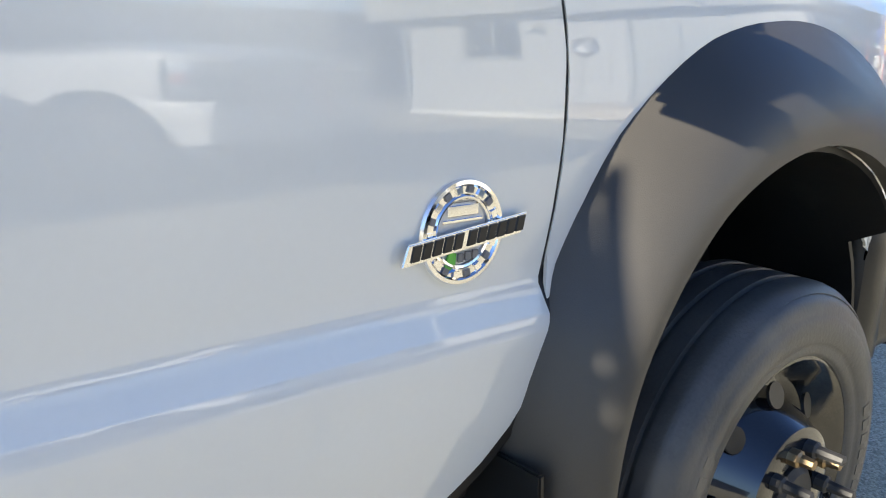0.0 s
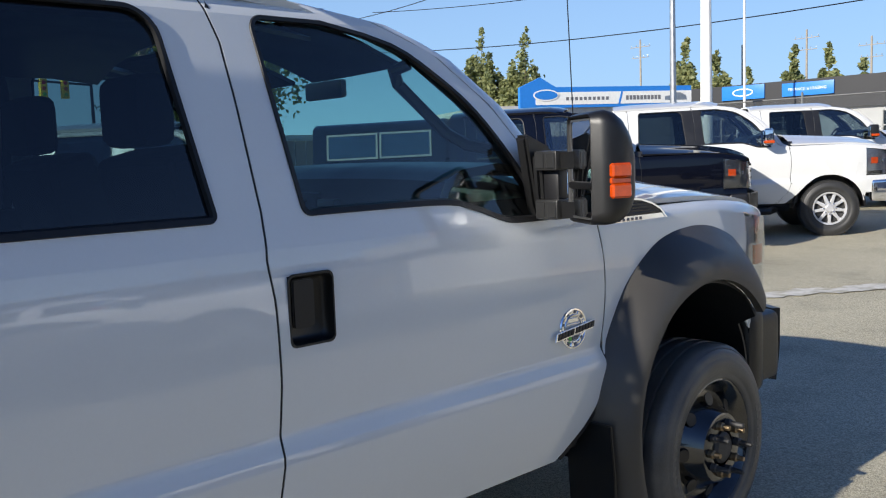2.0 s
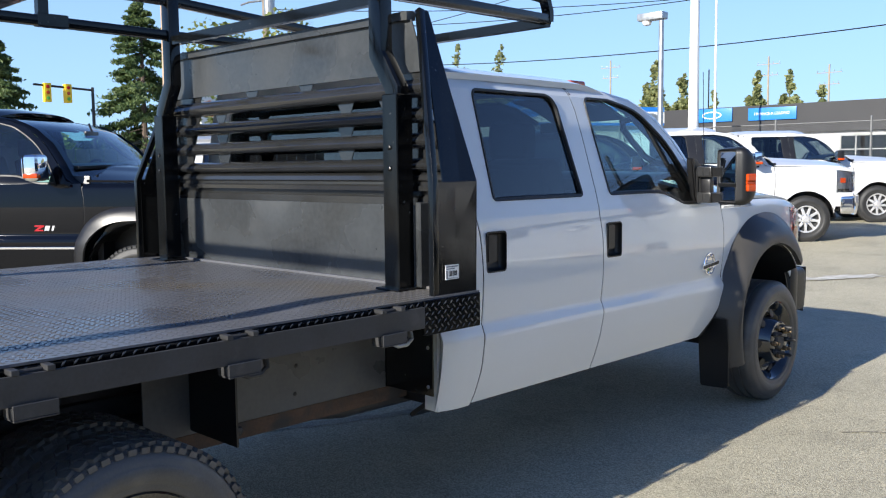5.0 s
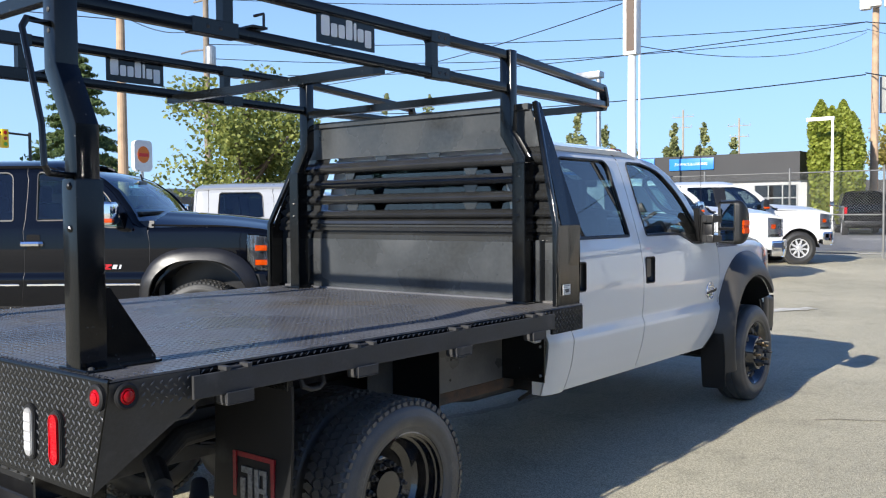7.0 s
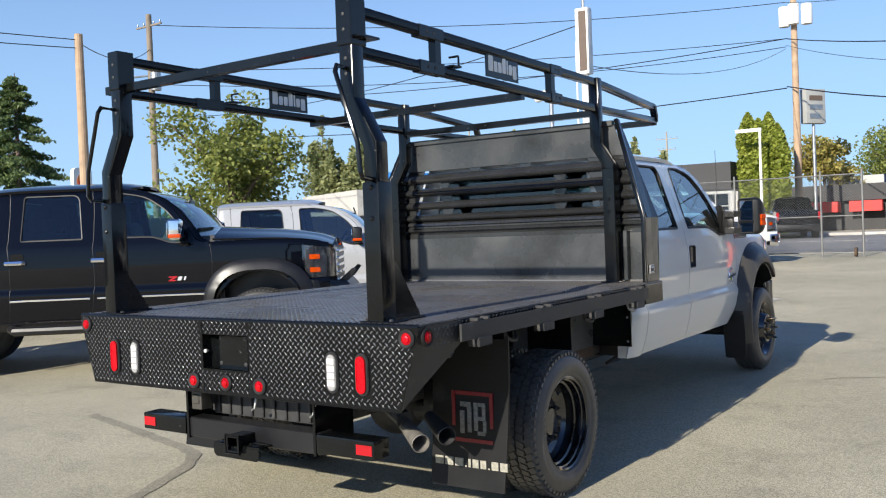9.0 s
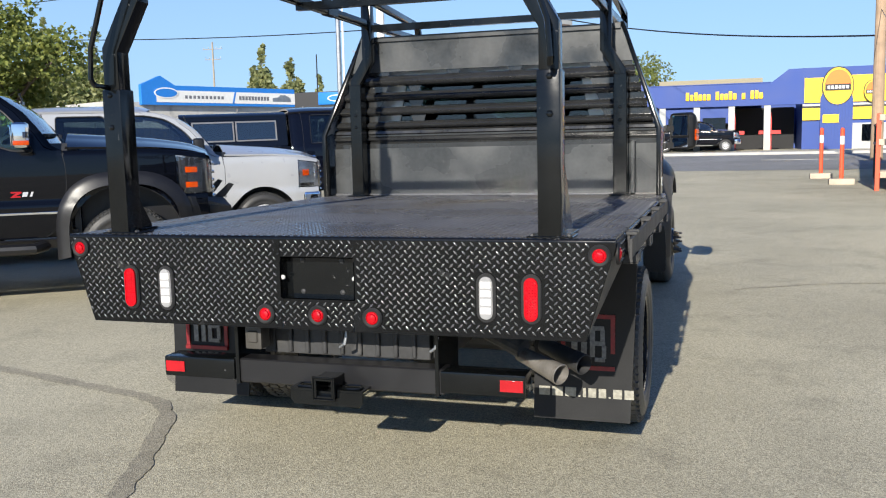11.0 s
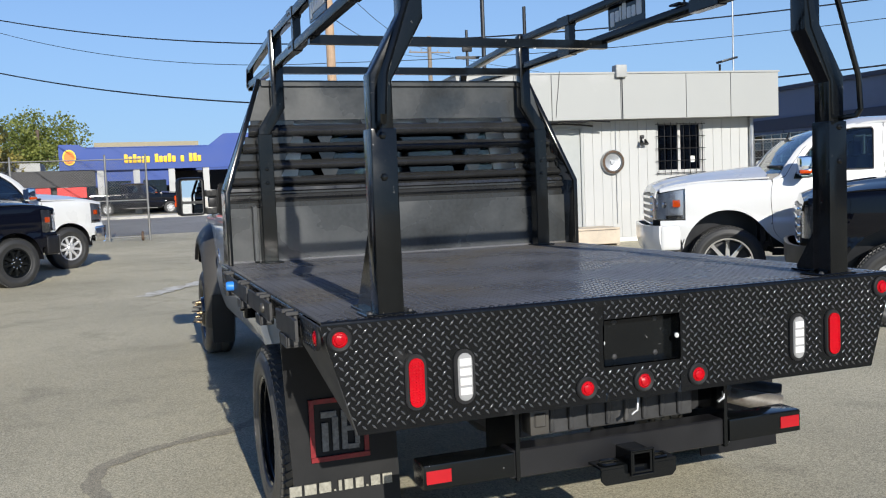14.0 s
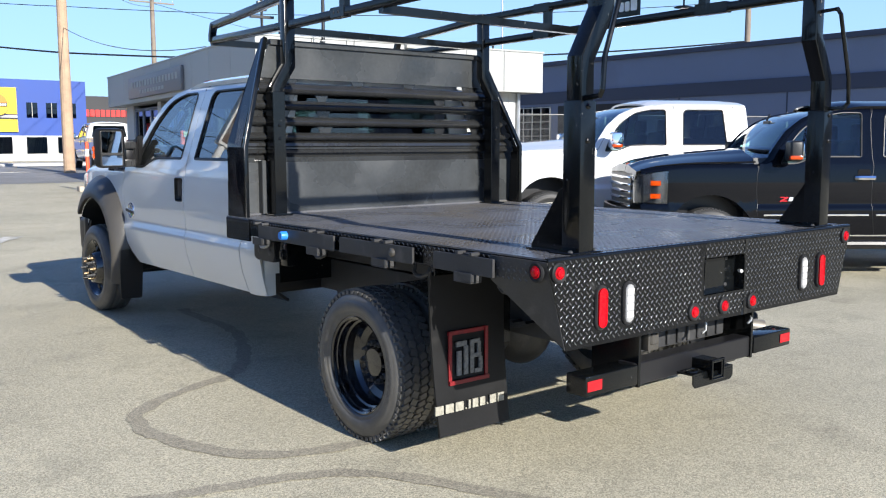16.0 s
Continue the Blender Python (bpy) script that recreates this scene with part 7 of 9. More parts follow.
seal("pavement_crack", [(1.7, 5.6), (2.3, 6.0), (3.3, 6.3), (4.6, 6.4)], 0.022, TAR, "thin crack in the asphalt", wob=0.06)
seal("worn_paint_line", [(-1.55, 10.75), (-1.2, 11.3), (-0.75, 11.85), (-0.3, 12.35)], 0.30, LINE, "worn white paint patch on the asphalt", wob=0.12)

# ---------------------------------------------------------------- buildings
STUCCO = material("white_stucco", (0.46, 0.462, 0.45), 0.85, vary=0.05, size=1.2, fine=120, bump=0.15, dirt=((0.53, 0.515, 0.49), 0.9, 0.64))
FASCIA = material("grey_fascia", (0.35, 0.355, 0.34), 0.55, vary=0.04, size=0.8, fine=60, dirt=((0.45, 0.45, 0.44), 0.7, 0.62))
DOORGREY = material("grey_door_paint", (0.36, 0.375, 0.365), 0.55, vary=0.06, dirt=((0.35, 0.36, 0.36), 1.2, 0.62))
BLUEGREY = material("blue_grey_cladding", (0.12, 0.15, 0.23), 0.6, vary=0.08, size=0.6, fine=30, dirt=((0.09, 0.11, 0.17), 0.4, 0.58))
NAVYBAND = material("navy_band", (0.02, 0.027, 0.055), 0.5, vary=0.1)
DARKCLAD = material("dark_cladding", (0.028, 0.028, 0.03), 0.6, vary=0.15, size=0.7, fine=30)
BLUE = material("blue_cladding", (0.018, 0.058, 0.27), 0.55, vary=0.08, size=0.6, fine=30)
YELLOW = material("yellow_cladding", (0.85, 0.56, 0.02), 0.5, vary=0.06)
ORANGE = material("orange_marking", (0.8, 0.2, 0.02), 0.5, vary=0.06)
REDSIGN = material("red_marking", (0.7, 0.03, 0.025), 0.45, vary=0.08)
SIGNBLUE = material("sign_blue", (0.02, 0.2, 0.62), 0.4, vary=0.05)
ROOFTAN = material("tan_roof", (0.33, 0.29, 0.2), 0.8, vary=0.12)
WOODPALE = material("weathered_wood", (0.5, 0.43, 0.34), 0.8, vary=0.25, size=4, fine=60, bump=0.2)
POLEWOOD = material("pole_wood", (0.42, 0.29, 0.19), 0.85, vary=0.25, size=3, fine=40, bump=0.3)
POLEGREY = material("old_pole_wood", (0.22, 0.18, 0.14), 0.85, vary=0.25, size=3, fine=40, bump=0.3)
# for far poles: distance haze is mixed into this paler wood colour
POLEPALE = material("hazed_pole", (0.34, 0.29, 0.23), 0.85, vary=0.2, size=3, fine=40)
SAFETY = material("safety_orange", (0.85, 0.10, 0.04), 0.5, vary=0.1)
POTBROWN = material("brown_pot", (0.12, 0.085, 0.065), 0.7, vary=0.15)
# near-black: the shade of unlit insides is put into this colour
INNER_SHADE = material("interior_shade", (0.02, 0.02, 0.022), 0.8, vary=0.3)
PANE = glass("building_glass", (0.16, 0.2, 0.24))


def slab(name, parent, mat, x0, x1, y0, y1, z0, z1, bevel=0.0, label=""):
    return part(name, box(B(), x0, x1, y0, y1, z0, z1, bevel), mat, parent, label, smooth=bool(bevel))


# ---- white shop at the right
shop = thing("shop_building", "white stucco shop with a grey panelled fascia", "building", pose(4.7, 13.95, 0, 0, 0, -7.1))
WALL_Y = 0.5
for x0, x1, z0, z1 in ((0.5, 1.40, 0, 2.85), (1.40, 2.86, 2.68, 2.85), (1.40, 2.86, 0, 0.5), (2.86, 4.58, 0, 2.85), (4.58, 5.68, 0, 1.66), (4.58, 5.68, 2.74, 2.85), (5.68, 6.95, 0, 2.85)):
    slab("front_wall", shop, STUCCO, x0, x1, WALL_Y, WALL_Y + 0.2, z0, z1)
slab("side_wall", shop, STUCCO, 6.75, 6.95, WALL_Y + 0.2, 13.6, 0, 2.85)
slab("back_wall", shop, STUCCO, 0.5, 6.75, 13.4, 13.6, 0, 2.85)
for y0, y1 in ((0.7, 1.6), (3.0, 3.5), (6.4, 6.9), (9.2, 9.6), (12.6, 13.4)):
    slab("side_pier", shop, STUCCO, 0.5, 0.7, y0, y1, 0, 2.85)
for y0, y1 in ((1.6, 3.0), (3.5, 6.4), (6.9, 9.2), (9.6, 12.6)):
    slab("sill_wall", shop, BLUEGREY, 0.52, 0.68, y0, y1, 0, 0.75)
    k = max(1, round((y1 - y0) / 1.1))
    for i in range(k):
        a, b = y0 + (y1 - y0) * i / k, y0 + (y1 - y0) * (i + 1) / k
        fr = B()
        for q in ((a, a + 0.06, 0.75, 2.7), (b - 0.06, b, 0.75, 2.7), (a + 0.06, b - 0.06, 0.75, 0.82), (a + 0.06, b - 0.06, 2.62, 2.7)):
            box(fr, 0.55, 0.63, *q)
        wf = part("window", fr, BLUEGREY, shop, smooth=False)
        part("pane", box(B(), 0.585, 0.595, a + 0.06, b - 0.06, 0.82, 2.62), PANE, wf, smooth=False)
# the unlit room's shade is put into these dark surfaces
slab("inner_floor", shop, INNER_SHADE, 0.75, 6.7, 0.75, 13.3, 0.02, 0.45)
slab("inner_partition", shop, INNER_SHADE, 3.4, 3.5, 0.8, 13.2, 0.45, 2.8)
# fascia boards: seams between them, thin cap along the top
cuts = [0.0, 1.22, 2.02, 3.55, 5.05, 6.1, 7.26]
for a, b in zip(cuts, cuts[1:]):
    slab("fascia_panel", shop, FASCIA, a + 0.006, b - 0.006, 0.0, 0.05, 2.80, 3.74, 0.004)
cuts = [0.06, 1.5, 3.0, 4.4, 6.2, 8.0, 9.8, 11.6, 13.9]
for a, b in zip(cuts, cuts[1:]):
    slab("fascia_panel", shop, FASCIA, 0.0, 0.05, a + 0.006, b - 0.006, 2.80, 3.74, 0.004)
slab("fascia_panel", shop, FASCIA, 7.21, 7.26, 0.06, 13.9, 2.80, 3.74, 0.004)
slab("fascia_panel", shop, FASCIA, 0.06, 7.2, 13.85, 13.9, 2.80, 3.74, 0.004)
slab("soffit", shop, FASCIA, 0.05, 7.2, 0.05, 13.85, 2.82, 2.88)
slab("flat_roof", shop, CONCRETE, 0.05, 7.2, 0.05, 13.85, 3.55, 3.62)
slab("roof_cap", shop, FASCIA, -0.02, 7.28, -0.02, 0.08, 3.74, 3.78, 0.004)
slab("roof_cap", shop, FASCIA, -0.02, 0.08, 0.08, 13.9, 3.74, 3.78, 0.004)
slab("roof_vent", shop, FASCIA, 3.42, 3.66, -0.1, 0.14, 3.66, 3.92, 0.02)
# pipes and wires on the fascia
part("conduit", sweep(B(), [(1.22, -0.03, 3.80), (1.26, -0.03, 3.76), (1.27, -0.014, 3.70), (1.27, -0.014, 2.80), (1.24, 0.2, 2.79), (1.22, 0.46, 2.6)], 0.012, round_n=6, up=(0, 1, 0)), DULL, shop, "thin grey conduit")
mast = part("service_mast", sweep(B(), [(1.47, -0.04, 2.76), (1.47, -0.04, 5.1)], 0.036, round_n=12, up=(0, 1, 0)), TRIM, shop, "black service pipe rising past the roof edge")
for z in (2.80, 3.36, 3.70):
    part("pipe_clamp", box(B(), 1.415, 1.525, -0.082, -0.001, z - 0.014, z + 0.014, 0.004), DULL, mast)
part("pipe_foot", lathe(B(), [(0.042, 2.70), (0.046, 2.73), (0.046, 2.79), (0.04, 2.80)], Matrix.Translation((1.47, -0.04, 0)), 12), WHITE_MARK, mast)
part("roof_wire", sweep(B(), [(2.20, -0.02, 3.80), (2.17, -0.012, 3.5), (2.12, -0.012, 3.1), (2.10, -0.012, 2.86)], 0.006, round_n=5, up=(0, 1, 0)), TRIM, shop)
part("conduit", sweep(B(), [(3.58, -0.014, 3.66), (3.58, -0.014, 2.80)], 0.010, round_n=6, up=(0, 1, 0)), TRIM, shop)
part("fascia_cable", sweep(B(), [(1.1 + 0.2 * k, 0.03 + 0.006 * (k % 2), 2.782 - 0.012 * (k % 3)) for k in range(12)], 0.020, round_n=6), TRIM, shop, "loose black cable under the fascia")
# doors
for a, b in ((1.44, 2.12), (2.14, 2.82)):
    d = slab("door_leaf", shop, DOORGREY, a, b, WALL_Y + 0.03, WALL_Y + 0.08, 0.52, 2.64, 0.004, "grey painted steel door")
    part("door_knob", disc_at(B(), (2.02 if a < 2 else 2.24, WALL_Y + 0.03, 1.55), (0, -1, 0), 0.03, 0.01, 12, dome=0.02), DULL, d)
for q in ((1.40, 1.44, 0.5, 2.68), (2.82, 2.86, 0.5, 2.68), (1.44, 2.82, 2.64, 2.68)):
    slab("door_frame", shop, DOORGREY, q[0], q[1], WALL_Y - 0.02, WALL_Y + 0.1, q[2], q[3])
part("header_cable", sweep(B(), [(1.0, WALL_Y - 0.02, 2.70), (1.8, WALL_Y - 0.03, 2.76), (2.6, WALL_Y - 0.03, 2.75), (3.1, WALL_Y - 0.02, 2.70)], 0.018, round_n=6), TRIM, shop)
for x in (0.42, 3.62):
    part("conduit", sweep(B(), [(x, WALL_Y - 0.03, 0.6), (x, WALL_Y - 0.03, 2.8)], 0.012, round_n=6, up=(0, 1, 0)), DULL, shop)
# barred window
for q in ((4.58, 4.63, 1.66, 2.74), (5.63, 5.68, 1.66, 2.74), (4.63, 5.63, 2.69, 2.74), (4.63, 5.63, 1.66, 1.71), (5.10, 5.16, 1.71, 2.69)):
    slab("window_frame", shop, STUCCO, q[0], q[1], WALL_Y + 0.02, WALL_Y + 0.12, q[2], q[3])
slab("pane", shop, PANE, 4.63, 5.63, WALL_Y + 0.06, WALL_Y + 0.068, 1.71, 2.69)
for k in range(8):
    x = 4.60 + k * 0.151
    part("window_bar", rod(B(), (x, WALL_Y - 0.05, 1.60), (x, WALL_Y - 0.05, 2.74), 0.008, 6), TRIM, shop)
for k in range(5):
    z = 1.64 + k * 0.265
    part("window_bar", rod(B(), (4.54, WALL_Y - 0.06, z), (5.72, WALL_Y - 0.06, z), 0.009, 6), TRIM, shop)
slab("paper_note", shop, WHITE_MARK, 5.42, 5.52, WALL_Y + 0.05, WALL_Y + 0.055, 1.86, 2.0)
# old wheel hung on the wall, lamp, downpipe, floodlight
bm = B()
lathe(bm, [(0.16, 0), (0.25, 0.0), (0.262, 0.05), (0.25, 0.11), (0.20, 0.12), (0.18, 0.07), (0.06, 0.05), (0.05, 0.08), (0.0006, 0.08)], Matrix.Translation((3.52, WALL_Y, 1.92)) @ Matrix.Rotation(radians(90), 4, "X"), 30)
hung = part("hung_wheel", bm, DULL, shop, "old steel wheel hung on the wall")
part("hung_wheel_ring", lathe(B(), [(0.20, 0.122), (0.21, 0.128), (0.245, 0.118), (0.25, 0.112)], Matrix.Translation((3.52, WALL_Y, 1.92)) @ Matrix.Rotation(radians(90), 4, "X"), 30, closed=True), RUST, hung)
bm = B()
for dx in (-0.05, 0.05):
    lathe(bm, [(0.02, 0), (0.05, 0.12), (0.0006, 0.12)], Matrix.Translation((4.22 + dx, WALL_Y - 0.1, 2.38)) @ Matrix.Rotation(radians(150), 4, "X"), 12)
box(bm, 4.19, 4.25, WALL_Y - 0.1, WALL_Y, 2.40, 2.48, 0.008)
part("wall_lamp", bm, TRIM, shop, "twin black wall spotlights")
part("downpipe", sweep(B(), [(6.85, WALL_Y - 0.06, 2.8), (6.85, WALL_Y - 0.06, 0.1)], 0.05, round_n=10, up=(0, 1, 0)), DULL, shop)
bm = B()
rod(bm, (6.2, 0.6, 3.6), (6.2, 0.6, 4.0), 0.025)
box(bm, 6.15, 6.55, 0.4, 0.66, 4.02, 4.07, 0.012, Matrix.Translation((6.2, 0.6, 4.0)) @ Matrix.Rotation(radians(-14), 4, "Y") @ Matrix.Translation((-6.2, -0.6, -4.0)))
part("floodlight", bm, TRIM, shop, "black roof floodlight")
part("roof_mast", rod(B(), (6.9, 1.2, 3.6), (6.9, 1.2, 6.2), 0.02, 8), DULL, shop)
part("service_mast", rod(B(), (0.75, 0.5, 2.8), (0.75, 0.5, 8.5), 0.045, 10), TRIM, shop)
bm = B()
rod(bm, (0.5, 0.9, 3.6), (0.5, 0.9, 4.8), 0.03)
box(bm, 0.40, 0.60, 0.85, 0.95, 4.35, 4.55, 0.01)
box(bm, 0.25, 0.75, 0.85, 0.95, 4.2, 4.25)
part("roof_meter", bm, TRIM, shop)
# sign board on the long side
board = slab("sign_board", shop, GREY_MARK, -0.09, -0.005, 5.0, 10.6, 2.92, 3.52, 0.01, "dark grey shop sign board")
for k in range(16):
    part("sign_mark", box(B(), -0.10, -0.089, 5.3 + k * 0.31, 5.47 + k * 0.31, 3.22, 3.38), FASCIA, board, smooth=False)
for k in range(9):
    part("sign_mark", box(B(), -0.10, -0.089, 6.6 + k * 0.3, 6.8 + k * 0.3, 3.03, 3.12), FASCIA, board, smooth=False)
for x0, x1 in ((2.88, 4.56), (5.72, 6.80)):
    n = round((x1 - x0) / 0.21)
    for k in range(n):
        w = (x1 - x0) / n
        slab("siding_board", shop, STUCCO, x0 + k * w + 0.004, x0 + (k + 1) * w - 0.004, WALL_Y - 0.012, WALL_Y, 0.30, 2.80, 0.003)
slab("base_board", shop, WHITE_MARK, 0.5, 6.9, WALL_Y - 0.03, WALL_Y, 0.0, 0.28)
# wooden steps, kerb timbers
st = thing("wooden_steps", "weathered wooden step below the grey doors", "step", pose(4.7, 13.95, 0.19, 0, 0, -7.1))
for k in range(3):
    part("tread_board", box(B(), 1.75, 3.3, -0.35 + k * 0.27, -0.1 + k * 0.27, 0.33, 0.37, 0.006), WOODPALE, st)
for x in (1.77, 2.2, 3.22):
    part("riser_post", box(B(), x, x + 0.06, -0.33, 0.44, 0, 0.33, 0.004), WOODPALE, st)
part("riser_board", box(B(), 1.76, 3.29, -0.36, -0.33, 0.04, 0.32, 0.004), WOODPALE, st)
for x0, x1 in ((-0.30, 1.42),):
    k = thing("kerb_timber", "pale weathered timber lying at the wall", "timber", pose(4.7, 13.95, 0.185, 0, 0, -7.1))
    part("beam", box(B(), x0, x1, -0.75, -0.58, 0, 0.15, 0.015), WOODPALE, k)
# ramp rail, bollards, pots beside the long side
rail = thing("ramp_railing", "timber and iron ramp railing with orange post", "railing", pose(5.2, 17.6, 0.25, 0, 0, -7.1))
part("rail_post", box(B(), -0.55, -0.46, -0.04, 0.05, 0, 1.65, 0.006), SAFETY, rail, "orange post")
part("rail_post", box(B(), 0.80, 0.88, -0.04, 0.05, 0, 1.65, 0.006), WOODPALE, rail)
for z in (1.50, 0.98):
    part("rail_board", box(B(), -0.5, 0.88, -0.08, -0.04, z, z + 0.13, 0.006), WOODPALE, rail)
part("ramp_deck", box(B(), -0.45, 0.85, 0.05, 6.2, 0.28, 0.42, 0.01), WOODPALE, rail)
for k in range(8):
    part("iron_baluster", box(B(), -0.49, -0.46, 0.35 + k * 0.72, 0.38 + k * 0.72, 0, 1.45), TRIM, rail)
for z in (1.42, 0.95):
    part("iron_rail", box(B(), -0.50, -0.45, 0.05, 5.9, z, z + 0.05, 0.004), TRIM, rail)
for x, y in ((4.25, 19.9), (4.05, 22.6)):
    bo = thing("bollard", "orange and white marker post on a timber foot", "bollard", pose(x, y, ground_z(x, y)), group="marker posts")
    part("post", lathe(B(), [(0.05, 0.12), (0.05, 1.3), (0.03, 1.34), (0.0006, 1.35)], Matrix(), 12), SAFETY, bo)
    part("white_band", lathe(B(), [(0.053, 0.95), (0.053, 1.15)], Matrix(), 12), WHITE_MARK, bo)
    part("foot", box(B(), -0.28, 0.28, -0.12, 0.12, 0, 0.14, 0.01), WOODPALE, bo)
for x, y, r, mat, lb in ((5.55, 17.15, 0.27, POTBROWN, "brown plastic plant pot on the asphalt"), (5.08, 17.2, 0.2, TRIM, "black plastic plant pot on the asphalt")):
    p = thing("plant_pot", lb, "plant pot", pose(x, y, ground_z(x, y)), group="plant pots")
    part("pot", lathe(B(), [(r * 0.75, 0), (r, 0.42), (r * 1.06, 0.42), (r * 1.06, 0.48), (r * 0.92, 0.48), (r * 0.85, 0.40), (0.0006, 0.40)], Matrix(), 20), mat, p)

# ---- long blue-grey workshop on the right
b1 = thing("workshop_building", "long blue-grey workshop with a navy band", "building", pose(22, 24.5, 0))
slab("wall", b1, BLUEGREY, 0, 12, -54, 4, 0, 4.62)
slab("navy_band", b1, NAVYBAND, -0.05, 0.0, -54, 4, 3.15, 3.60)
slab("roof_edge", b1, NAVYBAND, -0.12, 12, -54, 4, 4.62, 4.78)
# flat dark slab on the wall, standing in for an opening's shade
slab("doorway_shade", b1, INNER_SHADE, -0.03, 0.0, -6.2, -2.3, 0.1, 3.05)
for k in range(14):
    slab("cladding_seam", b1, NAVYBAND, -0.012, 0.0, -52 + k * 4.0, -51.96 + k * 4.0, 0, 3.15)
grid = slab("glass_block_window", b1, PANE, -0.03, 0.0, -1.9, 2.6, 1.6, 3.05)
for k in range(10):
    part("mullion", box(B(), -0.05, -0.03, -1.9 + k * 0.5, -1.86 + k * 0.5, 1.6, 3.05), FASCIA, grid)
for k in range(6):
    part("mullion", box(B(), -0.05, -0.03, -1.9, 2.6, 1.6 + k * 0.28, 1.63 + k * 0.28), FASCIA, grid)

# ---- dealership office with a dark band, and the blue banner building
fin = thing("finance_building", "dark-banded dealership office with white lower walls", "building", pose(-12.2, 50, 0))
slab("dark_fascia", fin, DARKCLAD, -15.0, 0, 0, 10, 3.35, 4.95)
slab("lower_wall", fin, STUCCO, -15.0, 0, 0.25, 10, 0, 3.35)
slab("concrete_end", fin, CONCRETE, -0.02, 0.3, 0.3, 10, 0, 3.2)
for a, b, z0, z1 in ((-2.6, -0.2, 1.6, 3.1), (-8.6, -6.2, 2.3, 3.2), (-13.5, -10.5, 1.2, 3.1)):
    w = slab("window", fin, PANE, a, b, 0.2, 0.249, z0, z1)
    n = 3
    for i in range(n + 1):
        x = a + (b - a) * i / n
        part("mullion", box(B(), x - 0.03, x + 0.03, 0.15, 0.2, z0, z1), FASCIA, w)
    for z in (z0, (z0 + z1) / 2, z1):
        part("mullion", box(B(), a, b, 0.15, 0.2, z - 0.03, z + 0.03), FASCIA, w)
fs = slab("blue_sign", fin, SIGNBLUE, -7.75, -4.95, -0.1, -0.005, 4.10, 4.80, 0.01, "blue finance and leasing sign")
letters(fs, "FINANCE & LEASING", 0.225, pose(-6.35, -0.115, 4.45, 90, 0, 0), WHITE_MARK)
fo = slab("blue_sign", fin, SIGNBLUE, -11.3, -8.75, -0.1, -0.005, 4.12, 4.90, 0.01, "blue sign with a white oval")
part("oval", prism(B(), [(-10.02 + 0.62 * math.cos(t), 4.51 + 0.22 * math.sin(t)) for t in steps(0, 2 * math.pi, 24)[:-1]], "y", -0.115, -0.1), WHITE_MARK, fo)
part("oval_centre", prism(B(), [(-10.02 + 0.55 * math.cos(t), 4.51 + 0.16 * math.sin(t)) for t in steps(0, 2 * math.pi, 24)[:-1]], "y", -0.12, -0.115), SIGNBLUE, fo)
ban = thing("banner_building", "low showroom with a blue and white roof banner", "building", pose(-24.1, 46.6, -0.25, 0, 0, 64) @ Matrix.Diagonal((0.72, 1, 1, 1)))
slab("wall", ban, CONCRETE, -16, 1.0, 0.3, 9, 0, 4.3)
bb = slab("banner", ban, SIGNBLUE, -13.2, 0.9, 0, 0.29, 4.15, 5.22, 0.0, "blue roof banner with a white stripe")
part("white_stripe", box(B(), -12.0, 0.9, -0.02, 0.0, 4.30, 4.95), WHITE_MARK, bb, smooth=False)
part("blue_peak", prism(B(), [(-13.2, 5.22), (-11.6, 5.72), (-10.4, 5.22)], "y", 0, 0.29), SIGNBLUE, bb)
part("oval", prism(B(), [(-11.2 + 1.0 * math.cos(t), 4.80 + 0.30 * math.sin(t)) for t in steps(0, 2 * math.pi, 24)[:-1]], "y", -0.05, -0.02), WHITE_MARK, bb)
part("oval_centre", prism(B(), [(-11.2 + 0.9 * math.cos(t), 4.80 + 0.23 * math.sin(t)) for t in steps(0, 2 * math.pi, 24)[:-1]], "y", -0.06, -0.05), SIGNBLUE, bb)
for k in range(10):
    part("banner_mark", box(B(), -9.6 + k * 0.36, -9.38 + k * 0.36, -0.03, -0.02, 4.52, 4.69), GREY_MARK, bb, smooth=False)
for k in range(10):
    part("banner_mark", box(B(), -4.7 + k * 0.30, -4.48 + k * 0.30, -0.03, -0.02, 4.50, 4.73), GREY_MARK, bb, smooth=False)
part("banner_car", prism(B(), [(-1.4, 4.45), (0.5, 4.45), (0.4, 4.7), (-0.1, 4.85), (-0.6, 4.85), (-0.9, 4.7), (-1.4, 4.66)], "y", -0.03, -0.02), DULL, bb)
part("slash", prism(B(), [(-5.35, 4.30), (-5.2, 4.30), (-4.95, 4.95), (-5.1, 4.95)], "y", -0.03, -0.02), SIGNBLUE, bb)

# ---- blue and yellow repair shop across the street
mf = thing("repair_shop", "blue and yellow car repair shop with open bays", "building", pose(0, 62, ground_z(0, 62)))
slab("blue_fascia", mf, BLUE, -5.2, 6.5, 0, 0.5, 3.05, 4.55)
part("stepped_fascia", prism(B(), [(4.5, 4.55), (5.6, 5.40), (6.5, 5.42), (6.5, 4.55)], "y", 0, 0.5), BLUE, mf)
part("stepped_fascia", prism(B(), [(-5.2, 4.55), (-5.2, 4.82), (-3.95, 4.80), (-3.5, 4.55)], "y", 0, 0.5), BLUE, mf)
slab("fascia_cap", mf, BLUE, -3.5, 4.5, -0.04, 0.52, 4.55, 4.61)
slab("tan_roof", mf, ROOFTAN, -3.0, 4.0, 1.5, 9, 3.4, 5.0)
slab("rear_mass", mf, BLUE, -5.2, 15.6, 6.0, 14, 0, 4.4)
